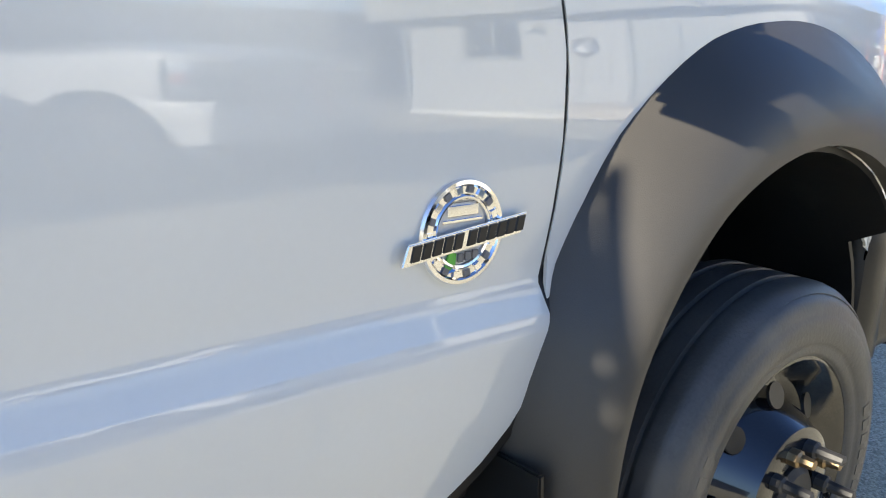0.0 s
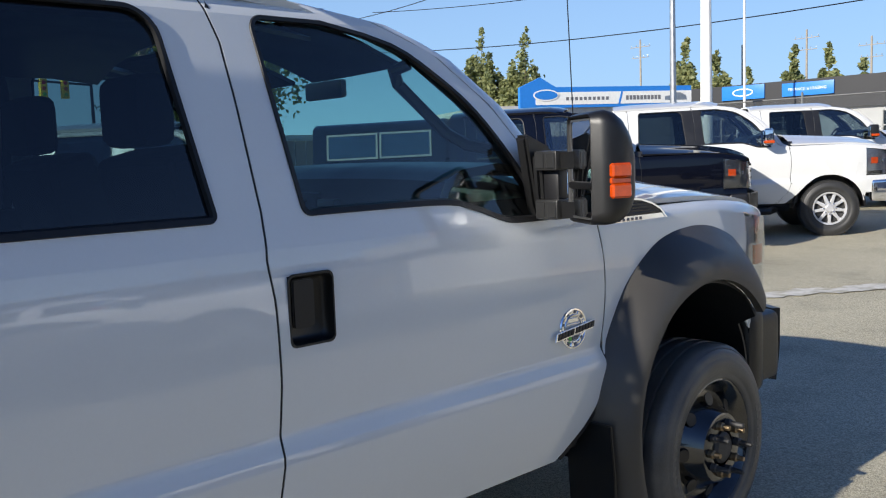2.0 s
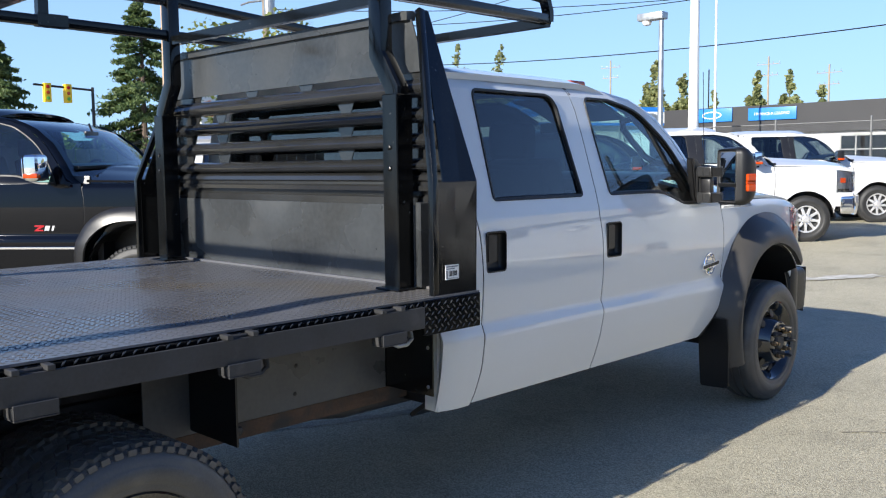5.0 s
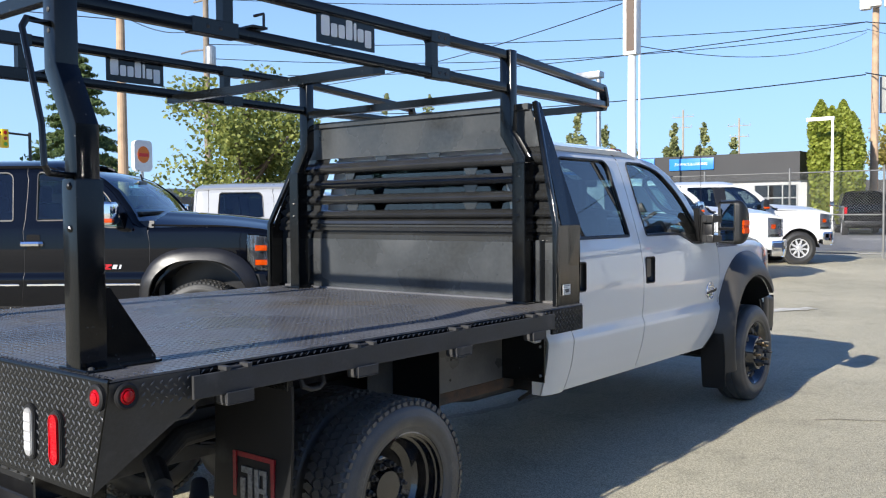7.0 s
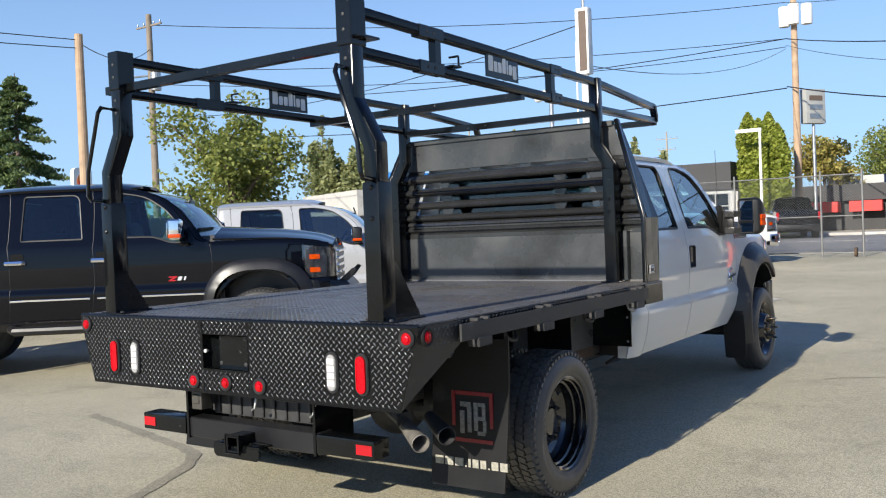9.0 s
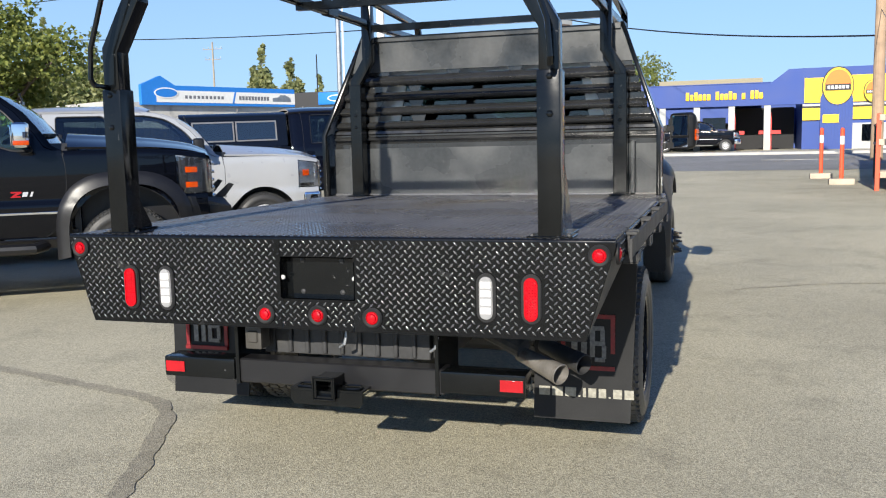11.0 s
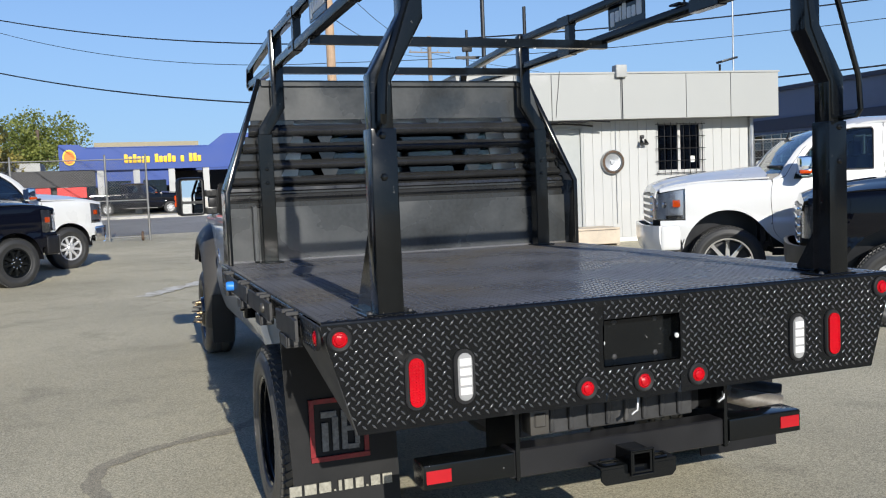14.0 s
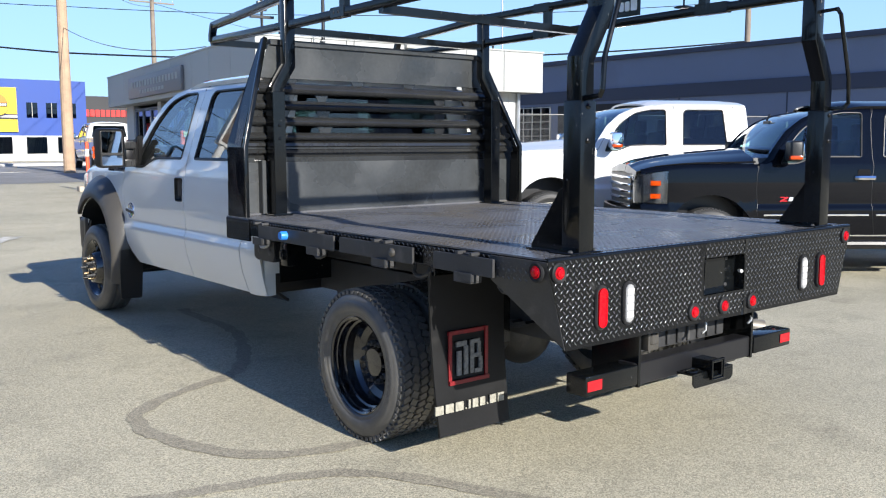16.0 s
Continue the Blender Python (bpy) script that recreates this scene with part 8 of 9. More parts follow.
for k in range(5):
    x = -5.2 + k * 2.32
    slab("pillar", mf, STUCCO, x, x + 0.42, 0.05, 0.45, 0.8, 3.05)
    slab("pillar_base", mf, CONCRETE, x - 0.01, x + 0.43, 0.04, 0.46, 0, 0.8)
    if k < 3:
        sh = slab("bay_shutter", mf, BLUE, x + 0.42, x + 2.32, 0.3, 0.34, 1.9, 3.05)
        part("bay_glass", box(B(), x + 0.6, x + 2.14, 0.27, 0.3, 1.2, 2.3), PANE, sh, smooth=False)
# near-black sheet: the open bays' shade is put into its colour
slab("bay_back", mf, INNER_SHADE, -5.1, 6.3, 4.5, 4.6, 0, 3.0)
for x in (2.0, 4.4):
    slab("car_lift_post", mf, REDSIGN, x, x + 0.25, 1.6, 1.9, 0, 2.6)
    slab("car_lift_arm", mf, REDSIGN, x - 0.6, x + 0.85, 1.4, 1.6, 1.1, 1.35)
slab("office_front", mf, BLUE, 6.5, 16.4, -0.02, 6, 0, 5.42)
slab("yellow_panel", mf, YELLOW, 6.6, 8.0, -0.10, -0.02, 3.1, 4.75)
slab("yellow_panel", mf, YELLOW, 9.5, 11.9, -0.10, -0.02, 3.1, 4.85)
slab("yellow_panel", mf, YELLOW, 6.5, 11.9, -0.16, -0.08, 1.95, 2.75)
slab("dark_stripe", mf, DARKCLAD, 6.5, 11.9, -0.12, -0.02, 2.78, 2.86)
slab("white_stripe", mf, STUCCO, 6.5, 11.9, -0.12, -0.02, 2.88, 3.02)
slab("lower_white", mf, STUCCO, 9.6, 16.4, -0.08, -0.02, 0, 1.7)
for x in (10.2, 12.4, 14.4):
    slab("shop_window", mf, PANE, x, x + 1.3, -0.12, -0.08, 0.5, 1.6)
for x in (12.5, 13.75, 15.0):
    w = slab("upper_window", mf, PANE, x, x + 0.7, -0.06, -0.02, 2.9, 3.9)
    part("mullion", box(B(), x + 0.33, x + 0.37, -0.08, -0.06, 2.9, 3.9), FASCIA, w)
for (cx, cz, rx, rz, mm) in ((8.65, 4.15, 0.98, 1.28, DARKCLAD), (10.8, 3.75, 0.58, 0.75, DARKCLAD)):
    for k, (fx, mat) in enumerate(((1.0, mm), (0.94, YELLOW))):
        part("round_sign", prism(B(), [(cx + rx * fx * math.cos(t), cz + rz * fx * math.sin(t)) for t in steps(0, 2 * math.pi, 32)[:-1]], "y", -0.30 - 0.03 * k, -0.12), mat, mf)
    part("sign_top", prism(B(), [(cx + rx * 0.84 * math.cos(t), cz + rz * 0.84 * math.sin(t)) for t in steps(0.12, math.pi - 0.12, 16)], "y", -0.36, -0.30), ORANGE, mf)
    part("sign_bar", box(B(), cx - rx * 0.8, cx + rx * 0.8, -0.38, -0.30, cz - rz * 0.22, cz + rz * 0.1), DARKCLAD, mf, smooth=False)
    for k in range(6):
        part("sign_mark", box(B(), cx - rx * 0.66 + k * rx * 0.23, cx - rx * 0.5 + k * rx * 0.23, -0.39, -0.38, cz - rz * 0.14, cz + rz * 0.02), WHITE_MARK, mf, smooth=False)
part("sign_tower", prism(B(), [(7.6, 0), (9.6, 0), (9.6, 3.2), (9.3, 4.6), (8.1, 4.6), (7.6, 3.4)], "y", -0.28, -0.05), BLUE, mf)
for k in range(9):
    slab("tower_rib", mf, BLUE, 7.68 + k * 0.21, 7.78 + k * 0.21, -0.315, -0.28, 0, 3.1)
slab("yellow_notice", mf, YELLOW, 7.75, 8.75, -0.35, -0.32, 1.75, 2.30)
part("oval_sign", prism(B(), [(-4.55 + 0.42 * math.cos(t), 3.95 + 0.52 * math.sin(t)) for t in steps(0, 2 * math.pi, 24)[:-1]], "y", -0.06, 0.0), YELLOW, mf)
part("oval_mark", prism(B(), [(-4.55 + 0.34 * math.cos(t), 3.95 + 0.43 * math.sin(t)) for t in steps(0, 2 * math.pi, 24)[:-1]], "y", -0.08, -0.06), ORANGE, mf)
for k in range(18):
    if k in (6, 12, 14):
        continue
    part("fascia_letter", box(B(), -1.1 + k * 0.285, -0.86 + k * 0.285, -0.05, 0.0, 3.50, 4.08 if k in (0, 2, 7, 10, 15, 16) else 3.93, 0.05), YELLOW, mf)

# ---- dark sales building beyond, far shops and house fronts
mn = thing("dark_sales_building", "dark grey sales building with red lettering marks", "building", pose(15.5, 80, 0.5))
slab("wall", mn, DARKCLAD, 0, 16, 0, 8, 0, 5.4)
slab("white_band", mn, STUCCO, 0, 16, -0.05, 0, 0, 1.2)
for k in range(12):
    part("wall_letter", box(B(), 6.4 + k * 0.46, 6.75 + k * 0.46, -0.1, 0.0, 3.6, 4.2), REDSIGN, mn, smooth=False)
part("shield_mark", prism(B(), [(5.6, 4.3), (6.2, 4.3), (6.2, 3.7), (5.9, 3.35), (5.6, 3.7)], "y", -0.1, 0), GREEN_MARK, mn)
far = thing("strip_shops", "low dark-roofed shops with red awnings", "building", pose(-9, 62, ground_z(0, 62)))
slab("dark_roof", far, DARKCLAD, -3, 6.0, 0, 8, 2.0, 3.1)
slab("wall", far, DARKCLAD, -3, 6.0, 0.5, 8, 0, 2.0)
for a, b in ((-1.2, 0.6), (1.2, 3.2), (3.6, 5.4)):
    slab("red_awning", far, REDSIGN, a, b, -0.6, 0.0, 1.25, 1.95)
slab("white_hall", far, STUCCO, -2.0, 2.0, 9, 14, 2.5, 4.0)
lw = thing("pale_hall", "long pale low hall behind the trees", "building", pose(-60, 22, 0))
slab("wall", lw, STUCCO, 0, 8, -8, 26, 0, 3.2)
slab("roof", lw, CONCRETE, -0.3, 8.3, -8.3, 26.3, 3.2, 3.5)

# ---------------------------------------------------------------- fences
def chain_fence(label, x0, x1, y, h, posts, m=Matrix()):
    root = thing("chain_link_fence", label, "fence", m)
    for x in posts:
        p = part("fence_post", lathe(B(), [(0.030, 0), (0.030, h + 0.12), (0.0006, h + 0.15)], Matrix.Translation((x, y, 0)), 10), FENCE, root)
    for z in (0.12, h * 0.5, h):
        part("fence_rail", rod(B(), (x0, y, z), (x1, y, z), 0.017, 8), FENCE, root)
    # woven wire as crossing strands
    vs, fs = [], []
    step, r = 0.075, 0.0028
    for sgn in (1, -1):
        n = int((x1 - x0 + h) / step)
        for i in range(n):
            a = x0 - h + i * step if sgn > 0 else x0 + i * step
            t0, t1 = max(0.0, (x0 - a) * sgn if sgn > 0 else a - x1), min(h - 0.1, (x1 - a) if sgn > 0 else a - x0)
            if t1 - t0 < 0.1:
                continue
            p, q = Vector((a + sgn * t0, y + 0.004 * sgn, 0.1 + t0)), Vector((a + sgn * t1, y + 0.004 * sgn, 0.1 + t1))
            k = len(vs)
            u = Vector((-sgn, 0, 1)).normalized() * r
            v = Vector((0, r, 0))
            for c in (p, q):
                vs += [tuple(c + u), tuple(c + v), tuple(c - u), tuple(c - v)]
            fs += [(k + j, k + (j + 1) % 4, k + 4 + (j + 1) % 4, k + 4 + j) for j in range(4)]
    me = bpy.data.meshes.new("wire_mesh")
    me.from_pydata(vs, [], fs)
    me.materials.append(FENCE)
    ob = new("wire_mesh", me)
    ob.parent = root
    tagged(ob, "woven galvanised wire", kind="stuff")
    return root


cf = chain_fence("galvanised chain-link sliding gate and fence", -14.5, -0.95, 24.3, 2.35, (-14.5, -12.0, -9.5, -7.0, -4.5, -2.05, -0.95), m=pose(0, 0, 0.33))
part("gate_caster", lathe(B(), [(0.03, -0.04), (0.13, -0.035), (0.14, 0), (0.13, 0.035), (0.03, 0.04)], Matrix.Translation((-1.15, 24.3, 0.14)) @ Matrix.Rotation(radians(90), 4, "Y"), 16), RUST, cf, "rusty gate caster wheel")
chain_fence("galvanised chain-link fence beside the workshop", 0.0, 9.0, 0.0, 2.2, (0, 3, 6, 9), m=pose(12.2, 14.8, 0.15, 0, 0, -20))
lf = thing("slat_fence", "dark wooden slat fence behind the parked trucks", "fence", pose(-11.2, 0, 0))
for k in range(120):
    y = -6 + k * 0.24
    part("slat", box(B(), -0.015, 0.015, y, y + 0.215, 0.05, 1.98 + 0.03 * noise.noise(Vector((y, 0, 0))), 0.003), POLEGREY, lf)
for z in (0.4, 1.7):
    part("fence_rail", box(B(), -0.06, -0.016, -6, 23, z, z + 0.09), POLEGREY, lf)


# ---------------------------------------------------------------- poles, signs, wires
def pole(name, label, x, y, z, h, r, mat, category="pole"):
    root = thing(name, label, category, pose(x, y, z))
    part("shaft", lathe(B(), [(r, 0), (r * 0.72, h), (0.0006, h + 0.02)], Matrix(), 14), mat, root)
    return root


def insulators(root, z, arm=1.2, mat=None, thick=0.09):
    part("cross_arm", box(B(), -arm, arm, -0.05, 0.05, z, z + thick, 0.01), mat or POLEGREY, root)
    for x in (-arm + 0.1, -arm * 0.4, arm * 0.4, arm - 0.1):
        part("insulator", lathe(B(), [(0.03, 0), (0.05, 0.06), (0.03, 0.14), (0.0006, 0.16)], Matrix.Translation((x, 0, z + 0.12)), 8), DULL, root)


pole("utility_pole", "brown wooden utility pole with cut top", -25.4, 16.3, 0, 9.1, 0.20, POLEWOOD, "utility pole")
pB = pole("utility_pole", "old wooden utility pole with cross-arm and lamp", -39.3, 30.2, 0, 14.6, 0.22, POLEGREY, "utility pole")
insulators(pB, 13.9, 1.1)
part("transformer", lathe(B(), [(0.28, 10.2), (0.3, 10.3), (0.3, 11.2), (0.1, 11.3)], Matrix.Translation((0.4, 0, 0)), 14), DULL, pB)
part("lamp_arm", sweep(B(), [(0, 0, 11.1), (-1.6, 0, 11.2), (-2.4, 0, 11.15)], 0.06, round_n=8), DULL, pB)
pC = pole("utility_pole", "wooden utility pole with three grey transformers", -9.3, 54.0, ground_z(0, 54), 15.0, 0.24, POLEWOOD, "utility pole")
for dx, dy in ((-0.55, 0), (0.1, -0.5), (0.75, 0)):
    part("transformer", lathe(B(), [(0.3, 12.6), (0.33, 12.7), (0.33, 13.7), (0.3, 13.8), (0.0006, 13.85)], Matrix.Translation((dx, dy, 0)), 14), WHITE_MARK, pC)
insulators(pC, 14.4, 1.2)
pD = pole("utility_pole", "tall brown wooden utility pole near the driveway", 7.2, 35.0, ground_z(0, 35), 12.0, 0.23, POLEWOOD, "utility pole")
insulators(pD, 11.2, 1.1)
pE = pole("utility_pole", "distant wooden utility pole with cross-arm", 20.6, 60, 0.4, 12.2, 0.2, POLEGREY, "utility pole")
insulators(pE, 11.0, 1.6)
pF = pole("utility_pole", "distant utility pole with grey transformers", 33, 21, 0, 9.6, 0.16, POLEGREY, "utility pole")
part("transformer", lathe(B(), [(0.24, 7.6), (0.26, 7.7), (0.26, 8.5), (0.1, 8.6)], Matrix.Translation((-0.35, 0, 0)), 12), DULL, pF)
for x, y, h in ((-52, 84, 12.5), (-36, 88, 11.8), (-30, 88, 10.5)):
    p = pole("utility_pole", "far wooden utility pole with cross-arms", x, y, 0.5, h, 0.12, POLEPALE, "utility pole")
    insulators(p, h - 0.8, 1.2, POLEPALE, 0.06)
    insulators(p, h - 1.9, 1.0, POLEPALE, 0.06)
wp = pole("sign_pole", "tall white steel sign pole with a narrow sign box", -8.2, 21.95, 0, 6.2, 0.155, WHITE_MARK, "sign pole")
part("sign_box", box(B(), -0.21, 0.21, -0.16, 0.16, 6.1, 8.1, 0.03), WHITE_MARK, wp, "narrow grey sign box")
part("sign_face", box(B(), -0.09, 0.15, -0.175, -0.16, 6.2, 8.0), POTBROWN, wp)
part("pole_head", sweep(B(), [(0, 0, 8.1), (0, 0, 8.6), (0.25, 0, 8.75)], 0.05, round_n=8, up=(0, 1, 0)), DULL, wp)
lp = pole("street_lamp", "grey steel lamp post with a box lantern", -10.75, 24.6, 0, 6.1, 0.10, DULL, "street lamp")
part("lamp_head", box(B(), -0.75, 0.12, -0.18, 0.18, 6.0, 6.22, 0.03), DULL, lp)
part("lamp_glass", lathe(B(), [(0.16, 0), (0.12, -0.12), (0.0006, -0.15)], Matrix.Translation((-0.5, 0, 6.0)), 12), WHITE_LENS, lp)
pole("flag_pole", "thin white metal flag pole across the street", -19.4, 44.8, 0.2, 12.0, 0.07, WHITE_MARK, "pole")
lw2 = pole("street_lamp", "white lamp post with a flat square arm", -10.2, 49.0, ground_z(0, 49), 6.1, 0.09, WHITE_MARK, "street lamp")
part("lamp_arm", box(B(), -1.35, 0.09, -0.09, 0.09, 5.95, 6.15, 0.02), WHITE_MARK, lw2)
ms = pole("sign_post", "grey post carrying a white square sign", -8.6, 55.2, 0.3, 8.6, 0.12, DULL, "sign")
# white sign: the shade on its face and marks is put into duller colours
part("sign_box", box(B(), -0.75, 0.75, -0.25, 0.25, 6.9, 9.0, 0.04, Matrix.Rotation(radians(55), 4, "Z")), FASCIA, ms, "white square sign box")
for k in range(3):
    part("sign_mark", box(B(), -0.5, 0.5 - 0.2 * (k == 2), -0.27, -0.25, 8.3 - k * 0.55, 8.6 - k * 0.55, m=Matrix.Rotation(radians(55), 4, "Z")), POTBROWN if k == 0 else DULL, ms, smooth=False)
bk = pole("sign_post", "post with a white rounded burger sign", -55.5, 36.2, 0, 5.2, 0.15, DULL, "sign")
part("sign_box", prism(B(), round_rect(0, 6.0, 1.5, 2.3, 0.35), "x", -0.2, 0.2), WHITE_MARK, bk, "white rounded sign")
part("sign_disc", prism(B(), [(0.5 * math.cos(t), 6.1 + 0.62 * math.sin(t)) for t in steps(0, 2 * math.pi, 20)[:-1]], "x", 0.2, 0.23), ORANGE, bk)
part("sign_mark", box(B(), 0.23, 0.25, -0.4, 0.4, 5.95, 6.2), REDSIGN, bk, smooth=False)
sg = pole("traffic_signal", "dark traffic signal mast with yellow heads", -45, 22.6, 0, 6.2, 0.11, TRIM, "traffic signal")
part("signal_arm", sweep(B(), [(0, 0, 6.05), (0, -3.2, 6.2)], 0.06, round_n=8), TRIM, sg)
for dy in (-1.4, -2.5):
    hd = part("signal_head", box(B(), -0.16, 0.16, dy - 0.18, dy + 0.18, 5.3, 6.3, 0.03), YELLOW, sg)
    for k in range(3):
        part("signal_lens", disc_at(B(), (0.165, dy, 6.1 - k * 0.3), (1, 0, 0), 0.1, 0.02, 14, dome=0.02), (RED_LENS, AMBER, GREEN_MARK)[k], hd)
pole("antenna_mast", "thin dark mast on a far roof", -33, 70, 0.5, 9, 0.07, TRIM, "mast")


def cable(a, b, sag, r, name="overhead_cable"):
    a, b = Vector(a), Vector(b)
    bm = B()
    pts = [a.lerp(b, t) - Vector((0, 0, sag * 4 * t * (1 - t))) for t in steps(0, 1, 24)]
    sweep(bm, pts, r, round_n=5)
    return tagged(part(name, bm, TRIM), "black overhead cable strung between utility poles", "cable", "overhead cables")


for za, zc, zd, sag in ((14.0, 14.6, 11.3, 0.7), (11.4, 12.4, 9.0, 0.5), (10.6, 11.9, 8.4, 0.9)):
    cable((-39.3, 30.2, za), (-9.8, 54.0, zc), sag, 0.022)
for zc, zd, sag, r in ((12.4, 7.8, 0.5, 0.03), (9.5, 5.2, 0.5, 0.035), (14.6, 11.2, 0.8, 0.015), (12.0, 7.0, 0.9, 0.015)):
    cable((-9.8, 54.0, zc), (7.2, 35.0, zd), sag, r)
    cable((7.2, 35.0, zd), (33, 21, min(9.0, zd + 1.0)), 0.5, r)
cable((-60, 54.5, 14.5), (-9.8, 54.0, 12.4), 0.9, 0.03)
cable((-60, 54.5, 11.0), (-9.8, 54.0, 9.4), 0.8, 0.035)
cable((-25.4, 16.3, 8.8), (-39.3, 30.2, 12.6), 0.6, 0.02)
cable((-25.4, 16.3, 8.6), (-30, -30, 9.0), 0.9, 0.018)
cable((-25.4, 16.3, 8.9), (-30, -30, 9.4), 0.8, 0.018)
cable((-39.3, 30.2, 8.8), (-8.25, 21.8, 7.6), 0.9, 0.016)
cable((-8.25, 21.8, 6.4), (-9.8, 54.0, 11.8), 0.8, 0.014)
cable((7.2, 35.0, 9.0), (20.6, 60, 11.2), 0.6, 0.016)
cable((7.2, 35.0, 10.8), (20.6, 60, 11.6), 0.6, 0.016)
cable((20.6, 60, 11.4), (60, 75, 11.0), 0.8, 0.016)
cable((7.2, 35.0, 6.2), (5.5, 18.0, 3.9), 0.4, 0.012)


# ---------------------------------------------------------------- trees
def leaf_mat(name, a, b):
    m = bpy.data.materials.new(name)
    m.use_nodes = True
    n, link = m.node_tree.nodes, m.node_tree.links.new
    bs = n["Principled BSDF"]
    geo, ramp = n.new("ShaderNodeNewGeometry"), n.new("ShaderNodeMix")
    ramp.data_type = "RGBA"
    ramp.inputs["A"].default_value, ramp.inputs["B"].default_value = (*a, 1), (*b, 1)
    link(geo.outputs["Random Per Island"], ramp.inputs["Factor"])
    link(ramp.outputs["Result"], bs.inputs["Base Color"])
    bs.inputs["Roughness"].default_value = 0.55
    tr, mx = n.new("ShaderNodeBsdfTranslucent"), n.new("ShaderNodeMixShader")
    link(ramp.outputs["Result"], tr.inputs["Color"])
    mx.inputs["Fac"].default_value = 0.4
    link(bs.outputs[0], mx.inputs[1])
    link(tr.outputs[0], mx.inputs[2])
    link(mx.outputs[0], n["Material Output"].inputs["Surface"])
    return m


LEAF = leaf_mat("green_leaves", (0.11, 0.15, 0.035), (0.33, 0.35, 0.09))
POPLAR = leaf_mat("poplar_leaves", (0.17, 0.205, 0.085), (0.40, 0.41, 0.19))
NEEDLE = leaf_mat("needles", (0.055, 0.10, 0.04), (0.18, 0.24, 0.08))
CEDAR = leaf_mat("cedar_leaves", (0.16, 0.21, 0.025), (0.42, 0.46, 0.09))
AUTUMN = leaf_mat("turning_leaves", (0.26, 0.24, 0.06), (0.5, 0.4, 0.11))
BARK = material("bark", (0.12, 0.09, 0.07), 0.9, vary=0.3, size=8, fine=60, bump=0.4)
rng = random.Random(11)


def leaves(root, pts, size, mat, droop=0.0, long=1.0):
    vs, fs = [], []
    for p in pts:
        s = size * rng.uniform(0.6, 1.3)
        e = Euler((rng.uniform(-1.2, 1.2) - droop, rng.uniform(-1.2, 1.2), rng.uniform(0, 6.28))).to_matrix()
        k = len(vs)
        for q in ((-s * 0.5, 0, 0), (0, -s * 0.5 * long, s * 0.12), (s * 0.5, 0, 0), (0, s * 0.5 * long, s * 0.12)):
            vs.append(tuple(Vector(p) + e @ Vector(q)))
        fs.append((k, k + 1, k + 2, k + 3))
    me = bpy.data.meshes.new("crown")
    me.from_pydata(vs, [], fs)
    me.materials.append(mat)
    ob = new("crown", me)
    ob.parent = root
    tagged(ob, "crown of many small leaves", kind="stuff")


def broadleaf(x, y, h, w, base, mat, n, size, label, z=0.0):
    root = thing("tree", label, "tree", pose(x, y, z))
    bm = B()
    sweep(bm, [(0, 0, 0), (0.05, 0.02, h * 0.3), (0, 0.05, h * 0.55), (0.05, 0, h * 0.85)], 0.035 * h * 0.5, round_n=8, up=(0, 1, 0))
    part("trunk", bm, BARK, root)
    blobs = []
    for k in range(11):
        t = 2 * math.pi * k / 11 + rng.uniform(-0.3, 0.3)
        z0 = h * rng.uniform(0.25, 0.6)
        reach, up = w * rng.uniform(0.55, 0.95), h * rng.uniform(0.15, 0.38)
        tip = Vector((reach * math.cos(t), reach * math.sin(t), min(h * 0.95, z0 + up)))
        bm = B()
        sweep(bm, [(0.02, 0, z0), tuple(tip * 0.5 + Vector((0, 0, z0 * 0.5 + 0.1))), tuple(tip)], 0.012 * h * 0.5, round_n=5, up=(0.3, 0.2, 0.9))
        part("limb", bm, BARK, root)
        blobs.append((tip, w * rng.uniform(0.28, 0.5)))
        blobs.append((tip * 0.6 + Vector((0, 0, (z0 + up) * 0.4)), w * rng.uniform(0.25, 0.45)))
    for _ in range(9):
        blobs.append((Vector((rng.gauss(0, w * 0.35), rng.gauss(0, w * 0.35), rng.uniform(base + 0.2 * h, h * 0.97))), w * rng.uniform(0.22, 0.4)))
    pts = []
    while len(pts) < n:
        c, r = rng.choice(blobs)
        d = Vector((rng.gauss(0, 1), rng.gauss(0, 1), rng.gauss(0, 1))).normalized() * r * rng.uniform(0.45, 1.08)
        p = c + d
        if p.z > base:
            pts.append(p)
    leaves(root, pts, size, mat)
    return root


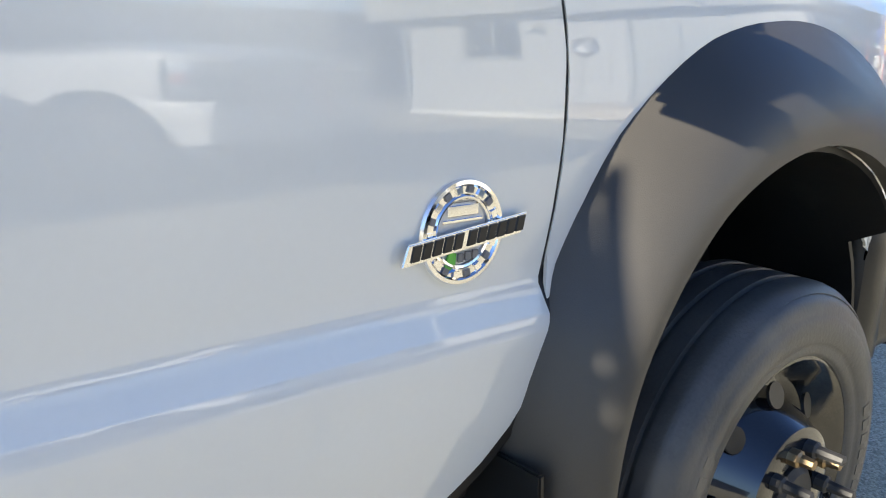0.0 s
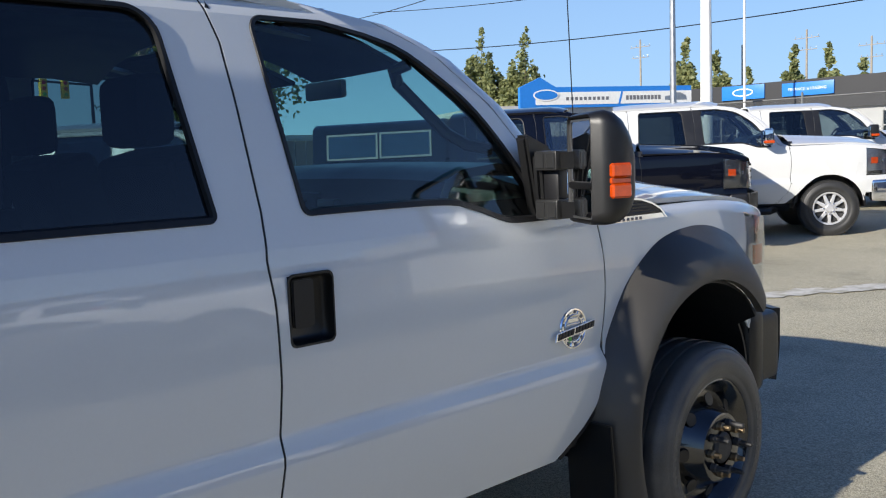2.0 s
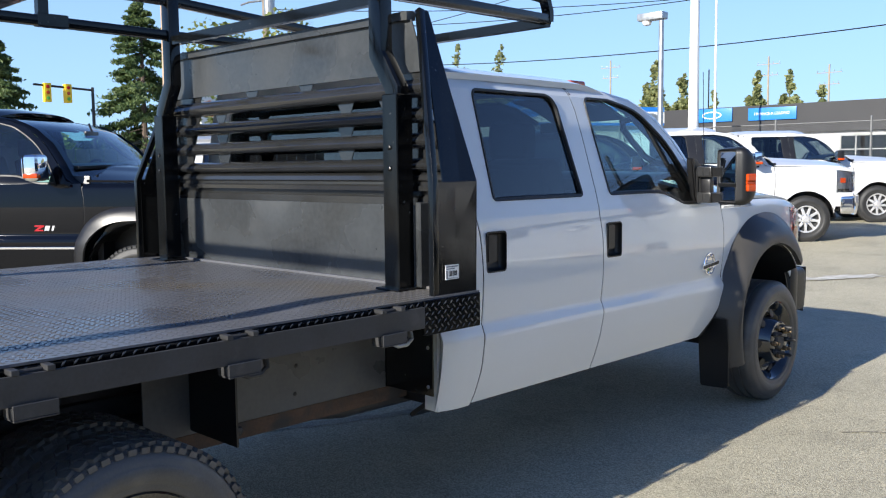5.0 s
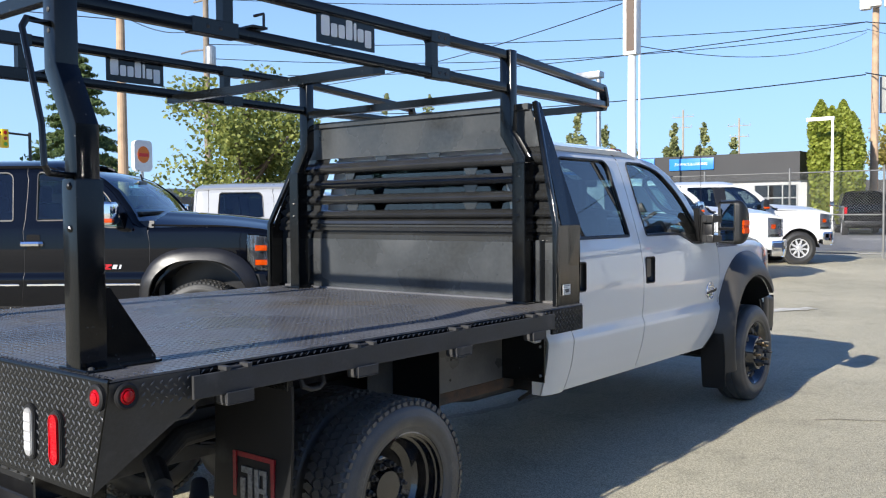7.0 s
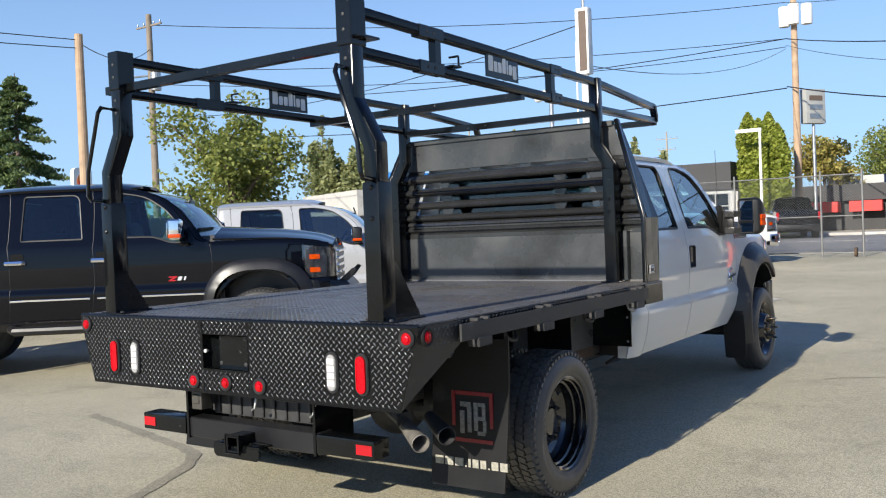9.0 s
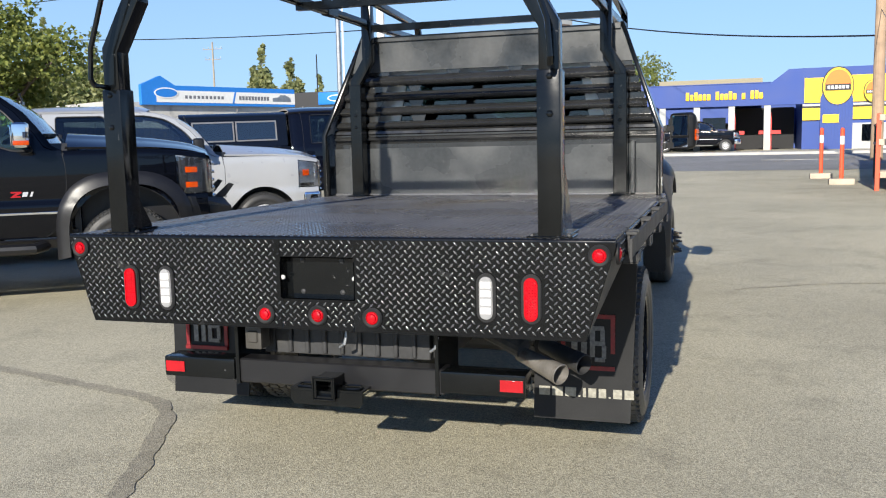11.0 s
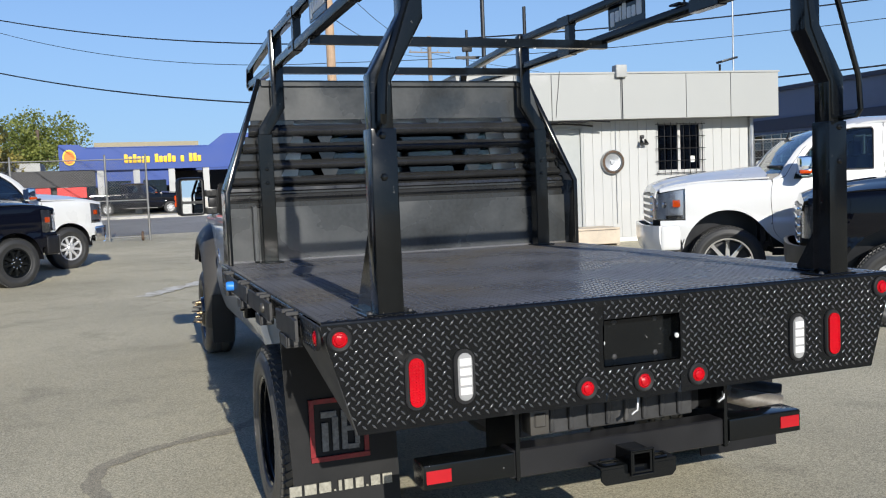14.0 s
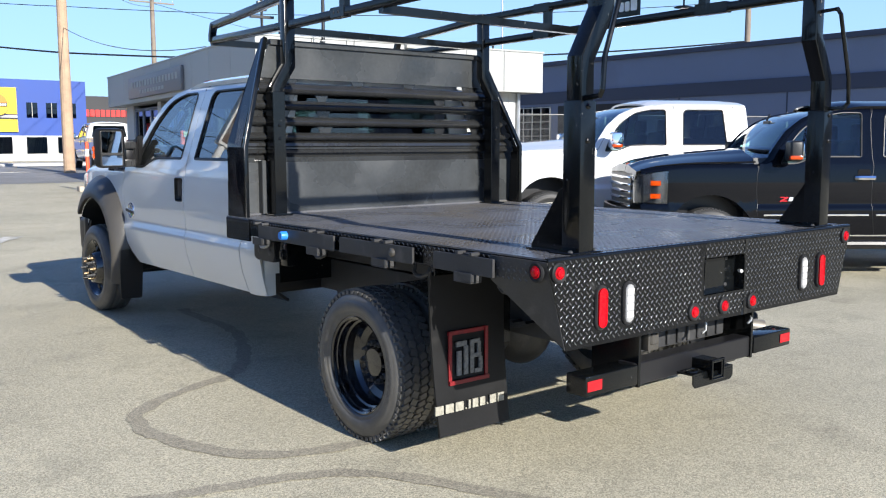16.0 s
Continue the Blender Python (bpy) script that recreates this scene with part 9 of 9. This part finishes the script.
def column_tree(x, y, h, w, mat, n, size, label, z=0.0, spires=1, base=0.0, cat="tree", blunt=1.5):
    root = thing("tree", label, cat, pose(x, y, z))
    bm = B()
    rod(bm, (0, 0, 0), (0, 0, h * 0.9), 0.02 * h, 8, 0.01)
    part("trunk", bm, BARK, root)
    sp = [(rng.uniform(-w * 0.55, w * 0.55) if spires > 1 else 0, rng.uniform(-w * 0.2, w * 0.2) if spires > 1 else 0, h * (rng.uniform(0.82, 1.0) if k else 1)) for k in range(spires)]
    for k, (sx, sy, sh) in enumerate(sp):
        bm = B()
        sweep(bm, [(0, 0, h * 0.1), (sx * 0.8, sy * 0.8, sh * 0.4), (sx, sy, sh * 0.9)], 0.006 * h, round_n=5, up=(0, 1, 0.01))
        part("limb", bm, BARK, root)
    pts = []
    while len(pts) < n:
        sx, sy, sh = rng.choice(sp)
        t = rng.uniform(base / h, 1) ** 0.9
        r = (w if spires == 1 else w * 0.62) * (math.sin(min(1, (1 - t) * blunt) * math.pi / 2) ** 0.8) * (0.55 + 0.45 * min(1, t * 4)) * (1 + 0.25 * noise.noise(Vector((x + sx, y, t * h * 1.3))))
        a = rng.uniform(0, 6.283)
        rr = r * rng.uniform(0.55, 1.05)
        pts.append((sx + rr * math.cos(a), sy + rr * math.sin(a), t * sh))
    leaves(root, pts, size, mat, long=1.3)
    return root


def poplar(x, y, h, w, label, z=0.0):
    """A loose bundle of upright pointed shoots of uneven height, leafy in clumps with gaps."""
    root = thing("tree", label, "tree", pose(x, y, z))
    part("trunk", rod(B(), (0, 0, 0), (0, 0, h * 0.85), 0.016 * h, 8, 0.02), BARK, root)
    pts = []
    for k in range(14):
        reach = 0 if k == 0 else w * rng.uniform(0.3, 0.85)
        a = rng.uniform(0, 6.283)
        top = h if k == 0 else h * (1.02 - 0.52 * reach / w) * rng.uniform(0.84, 1.0)
        foot = h * rng.uniform(0.08, 0.3)
        tip = Vector((reach * math.cos(a), reach * math.sin(a), top))
        part("limb", rod(B(), (0, 0, foot), tip * 0.97, 0.004 * h, 5, 0.01), BARK, root)
        for _ in range(34):
            u = rng.uniform(0.03, 1.0)
            c = Vector((tip.x * min(1, u * 1.6), tip.y * min(1, u * 1.6), foot + (top - foot) * u))
            spread = w * 0.40 * (1.02 - u) ** 0.75 + 0.07
            c += Vector((rng.gauss(0, spread * 0.6), rng.gauss(0, spread * 0.6), 0))
            for _ in range(17):
                pts.append(c + Vector((rng.gauss(0, spread * 0.36), rng.gauss(0, spread * 0.36), rng.gauss(0, spread * 0.6))))
    leaves(root, pts, 0.34, POPLAR, long=1.5)
    return root


def conifer(x, y, h, w, label, n=27500):
    root = thing("tree", label, "tree", pose(x, y, 0))
    bm = B()
    rod(bm, (0, 0, 0), (0, 0, h), 0.022 * h, 8, 0.02)
    part("trunk", bm, BARK, root)
    pts = []
    for k in range(100):
        t = 0.12 + 0.87 * (k / 100)
        r = w * (1 - t) ** 0.85 * rng.uniform(0.75, 1.15) + 0.12
        a = rng.uniform(0, 6.283)
        tip = Vector((r * math.cos(a), r * math.sin(a), h * t - r * 0.28))
        root_p = Vector((0, 0, h * t))
        if k % 2 == 0:
            bm = B()
            rod(bm, root_p, tip, 0.04, 5, 0.01)
            part("limb", bm, BARK, root)
        for _ in range(n // 100):
            u = rng.uniform(0.15, 1) ** 0.7
            q = root_p.lerp(tip, u) + Vector((rng.gauss(0, 0.17), rng.gauss(0, 0.17), rng.gauss(-0.09, 0.05))) * (0.6 + r * 0.30)
            pts.append(q)
    leaves(root, pts, 0.31, NEEDLE, droop=0.3, long=0.5)
    return root


broadleaf(-12.6, 11.6, 4.7, 1.62, 1.1, LEAF, 9500, 0.10, "broadleaf tree with yellowing leaves behind the fence")
conifer(-50, 28.2, 12.4, 5.4, "dark green spruce with drooping branches")
conifer(-52, 20.0, 9.5, 3.6, "dark green spruce beside the street")
for x, y, h, w in ((-66.5, 75, 15.2, 3.6), (-60.2, 75, 14.2, 3.2), (-63, 76, 11.0, 3.4), (-41.2, 75, 10.7, 2.0), (-38.2, 75, 9.4, 1.9), (-43.2, 77, 8.8, 2.2), (-35.6, 76, 7.6, 1.6), (-31, 75, 9.0, 1.4), (-28.7, 76, 8.9, 1.6), (-25.6, 75, 7.5, 1.3)):
    poplar(x, y, h, w, "distant poplar with yellowing leaves", z=0.5)
for dx, h in ((-1.05, 7.3), (-0.45, 6.9), (0.15, 7.2), (0.62, 6.5)):
    column_tree(-10.4 + dx, 51.2, h, 0.66, CEDAR, 5200, 0.19, "columnar yellow-green cedar beside the office", z=ground_z(0, 51), cat="hedge tree", blunt=3.2)
broadleaf(-10.6, 68, 7.0, 2.2, 2.5, AUTUMN, 4000, 0.24, "broad tree with turning yellow leaves", z=0.5)
broadleaf(-8.9, 97, 9.9, 4.4, 2.5, LEAF, 9000, 0.27, "large round green tree behind the shops", z=0.5)
for y0 in (11.0, 14.0):
    column_tree(-30, y0, 3.6, 1.1, CEDAR, 1200, 0.2, "clipped green hedge bush beside the street", cat="bush")

# ---------------------------------------------------------------- parked trucks
LEFT, RIGHT = math.degrees(math.atan2(0.6, 0.8)) - 90, math.degrees(math.atan2(0.64, -0.77)) - 90


def left_row(x, y):
    """Pose of a truck whose right front wheel stands at x, y."""
    a = radians(LEFT)
    tilt = math.degrees(math.atan((ground_z(x, y) - ground_z(x, y - 2.4)) / 3.95))
    return pose(x - 0.97 * math.cos(a), y - 0.97 * math.sin(a), ground_z(x, y - 0.3), 0, 0, LEFT) @ Matrix.Rotation(radians(tilt), 4, "X")


def right_row(x, y):
    """Pose of a truck whose left front wheel stands at x, y."""
    a = radians(RIGHT)
    return pose(x + 0.97 * math.cos(a), y + 0.97 * math.sin(a), ground_z(x, y), 0, 0, RIGHT)


pickup("black crew cab pickup with riveted flares and chrome strip", BLACK_CAR, "chevy", left_row(-4.05, 4.15), rims="alloy", flares=True, chrome_mirror=True, stripe=True, lift=0.16, bumper="plate", front_glass=GLASS)
pickup("white crew cab pickup with tinted windows", SILVER, "ram", left_row(-4.64, 8.02), rims="alloy")
pickup("dark crew cab pickup with a canopy on its box", NAVY_CAR, "ram_dark", left_row(-3.4, 13.15), rims="black_alloy", canopy=True, bumper=TRIM)
pickup("white crew cab pickup with polished wheels and chrome mirrors", WHITE_B, "ford", left_row(-2.7, 15.9), rims="alloy", chrome_mirror=True, covers=True)
pickup("white crew cab pickup parked beside the fence", WHITE_B, "ram", left_row(-3.2, 21.0), rims="alloy", covers=True)
pickup("black crew cab pickup with chrome grille bars", BLACK_CAR, "chevy", right_row(5.2, 3.65), rims="alloy", stripe=True, bumper=SHELL, front_glass=GLASS, arch=0.53)
pickup("white crew cab pickup with amber mirror lamps and chrome wheels", WHITE_B, "ford", pose(5.73, 7.17, 0, 0, 0, 62), rims="chrome", chrome_mirror=True, lift=0.14, bumper=WHITE_B, front_glass=GLASS)
pickup("white crew cab pickup leaving by the driveway", WHITE_B, "ford", pose(10.1, 40.5, ground_z(0, 41), 0, 0, -8), rims="alloy")
pickup("small-looking white pickup parked across the street", WHITE_B, "ford", pose(23, 58, 0.5, 0, 0, -90), rims="alloy", group="street vehicles")
pickup("dark pickup parked across the street", NAVY_CAR, "ford", pose(1.6, 60.2, 0.5, 0, 0, -90), rims="alloy", group="street vehicles")
pickup("dark pickup behind the chain-link fence", BLACK_CAR, "ram_dark", pose(-8.1, 45.5, 0.45, 0, 0, 20), rims="alloy", bumper=TRIM, group="street vehicles")
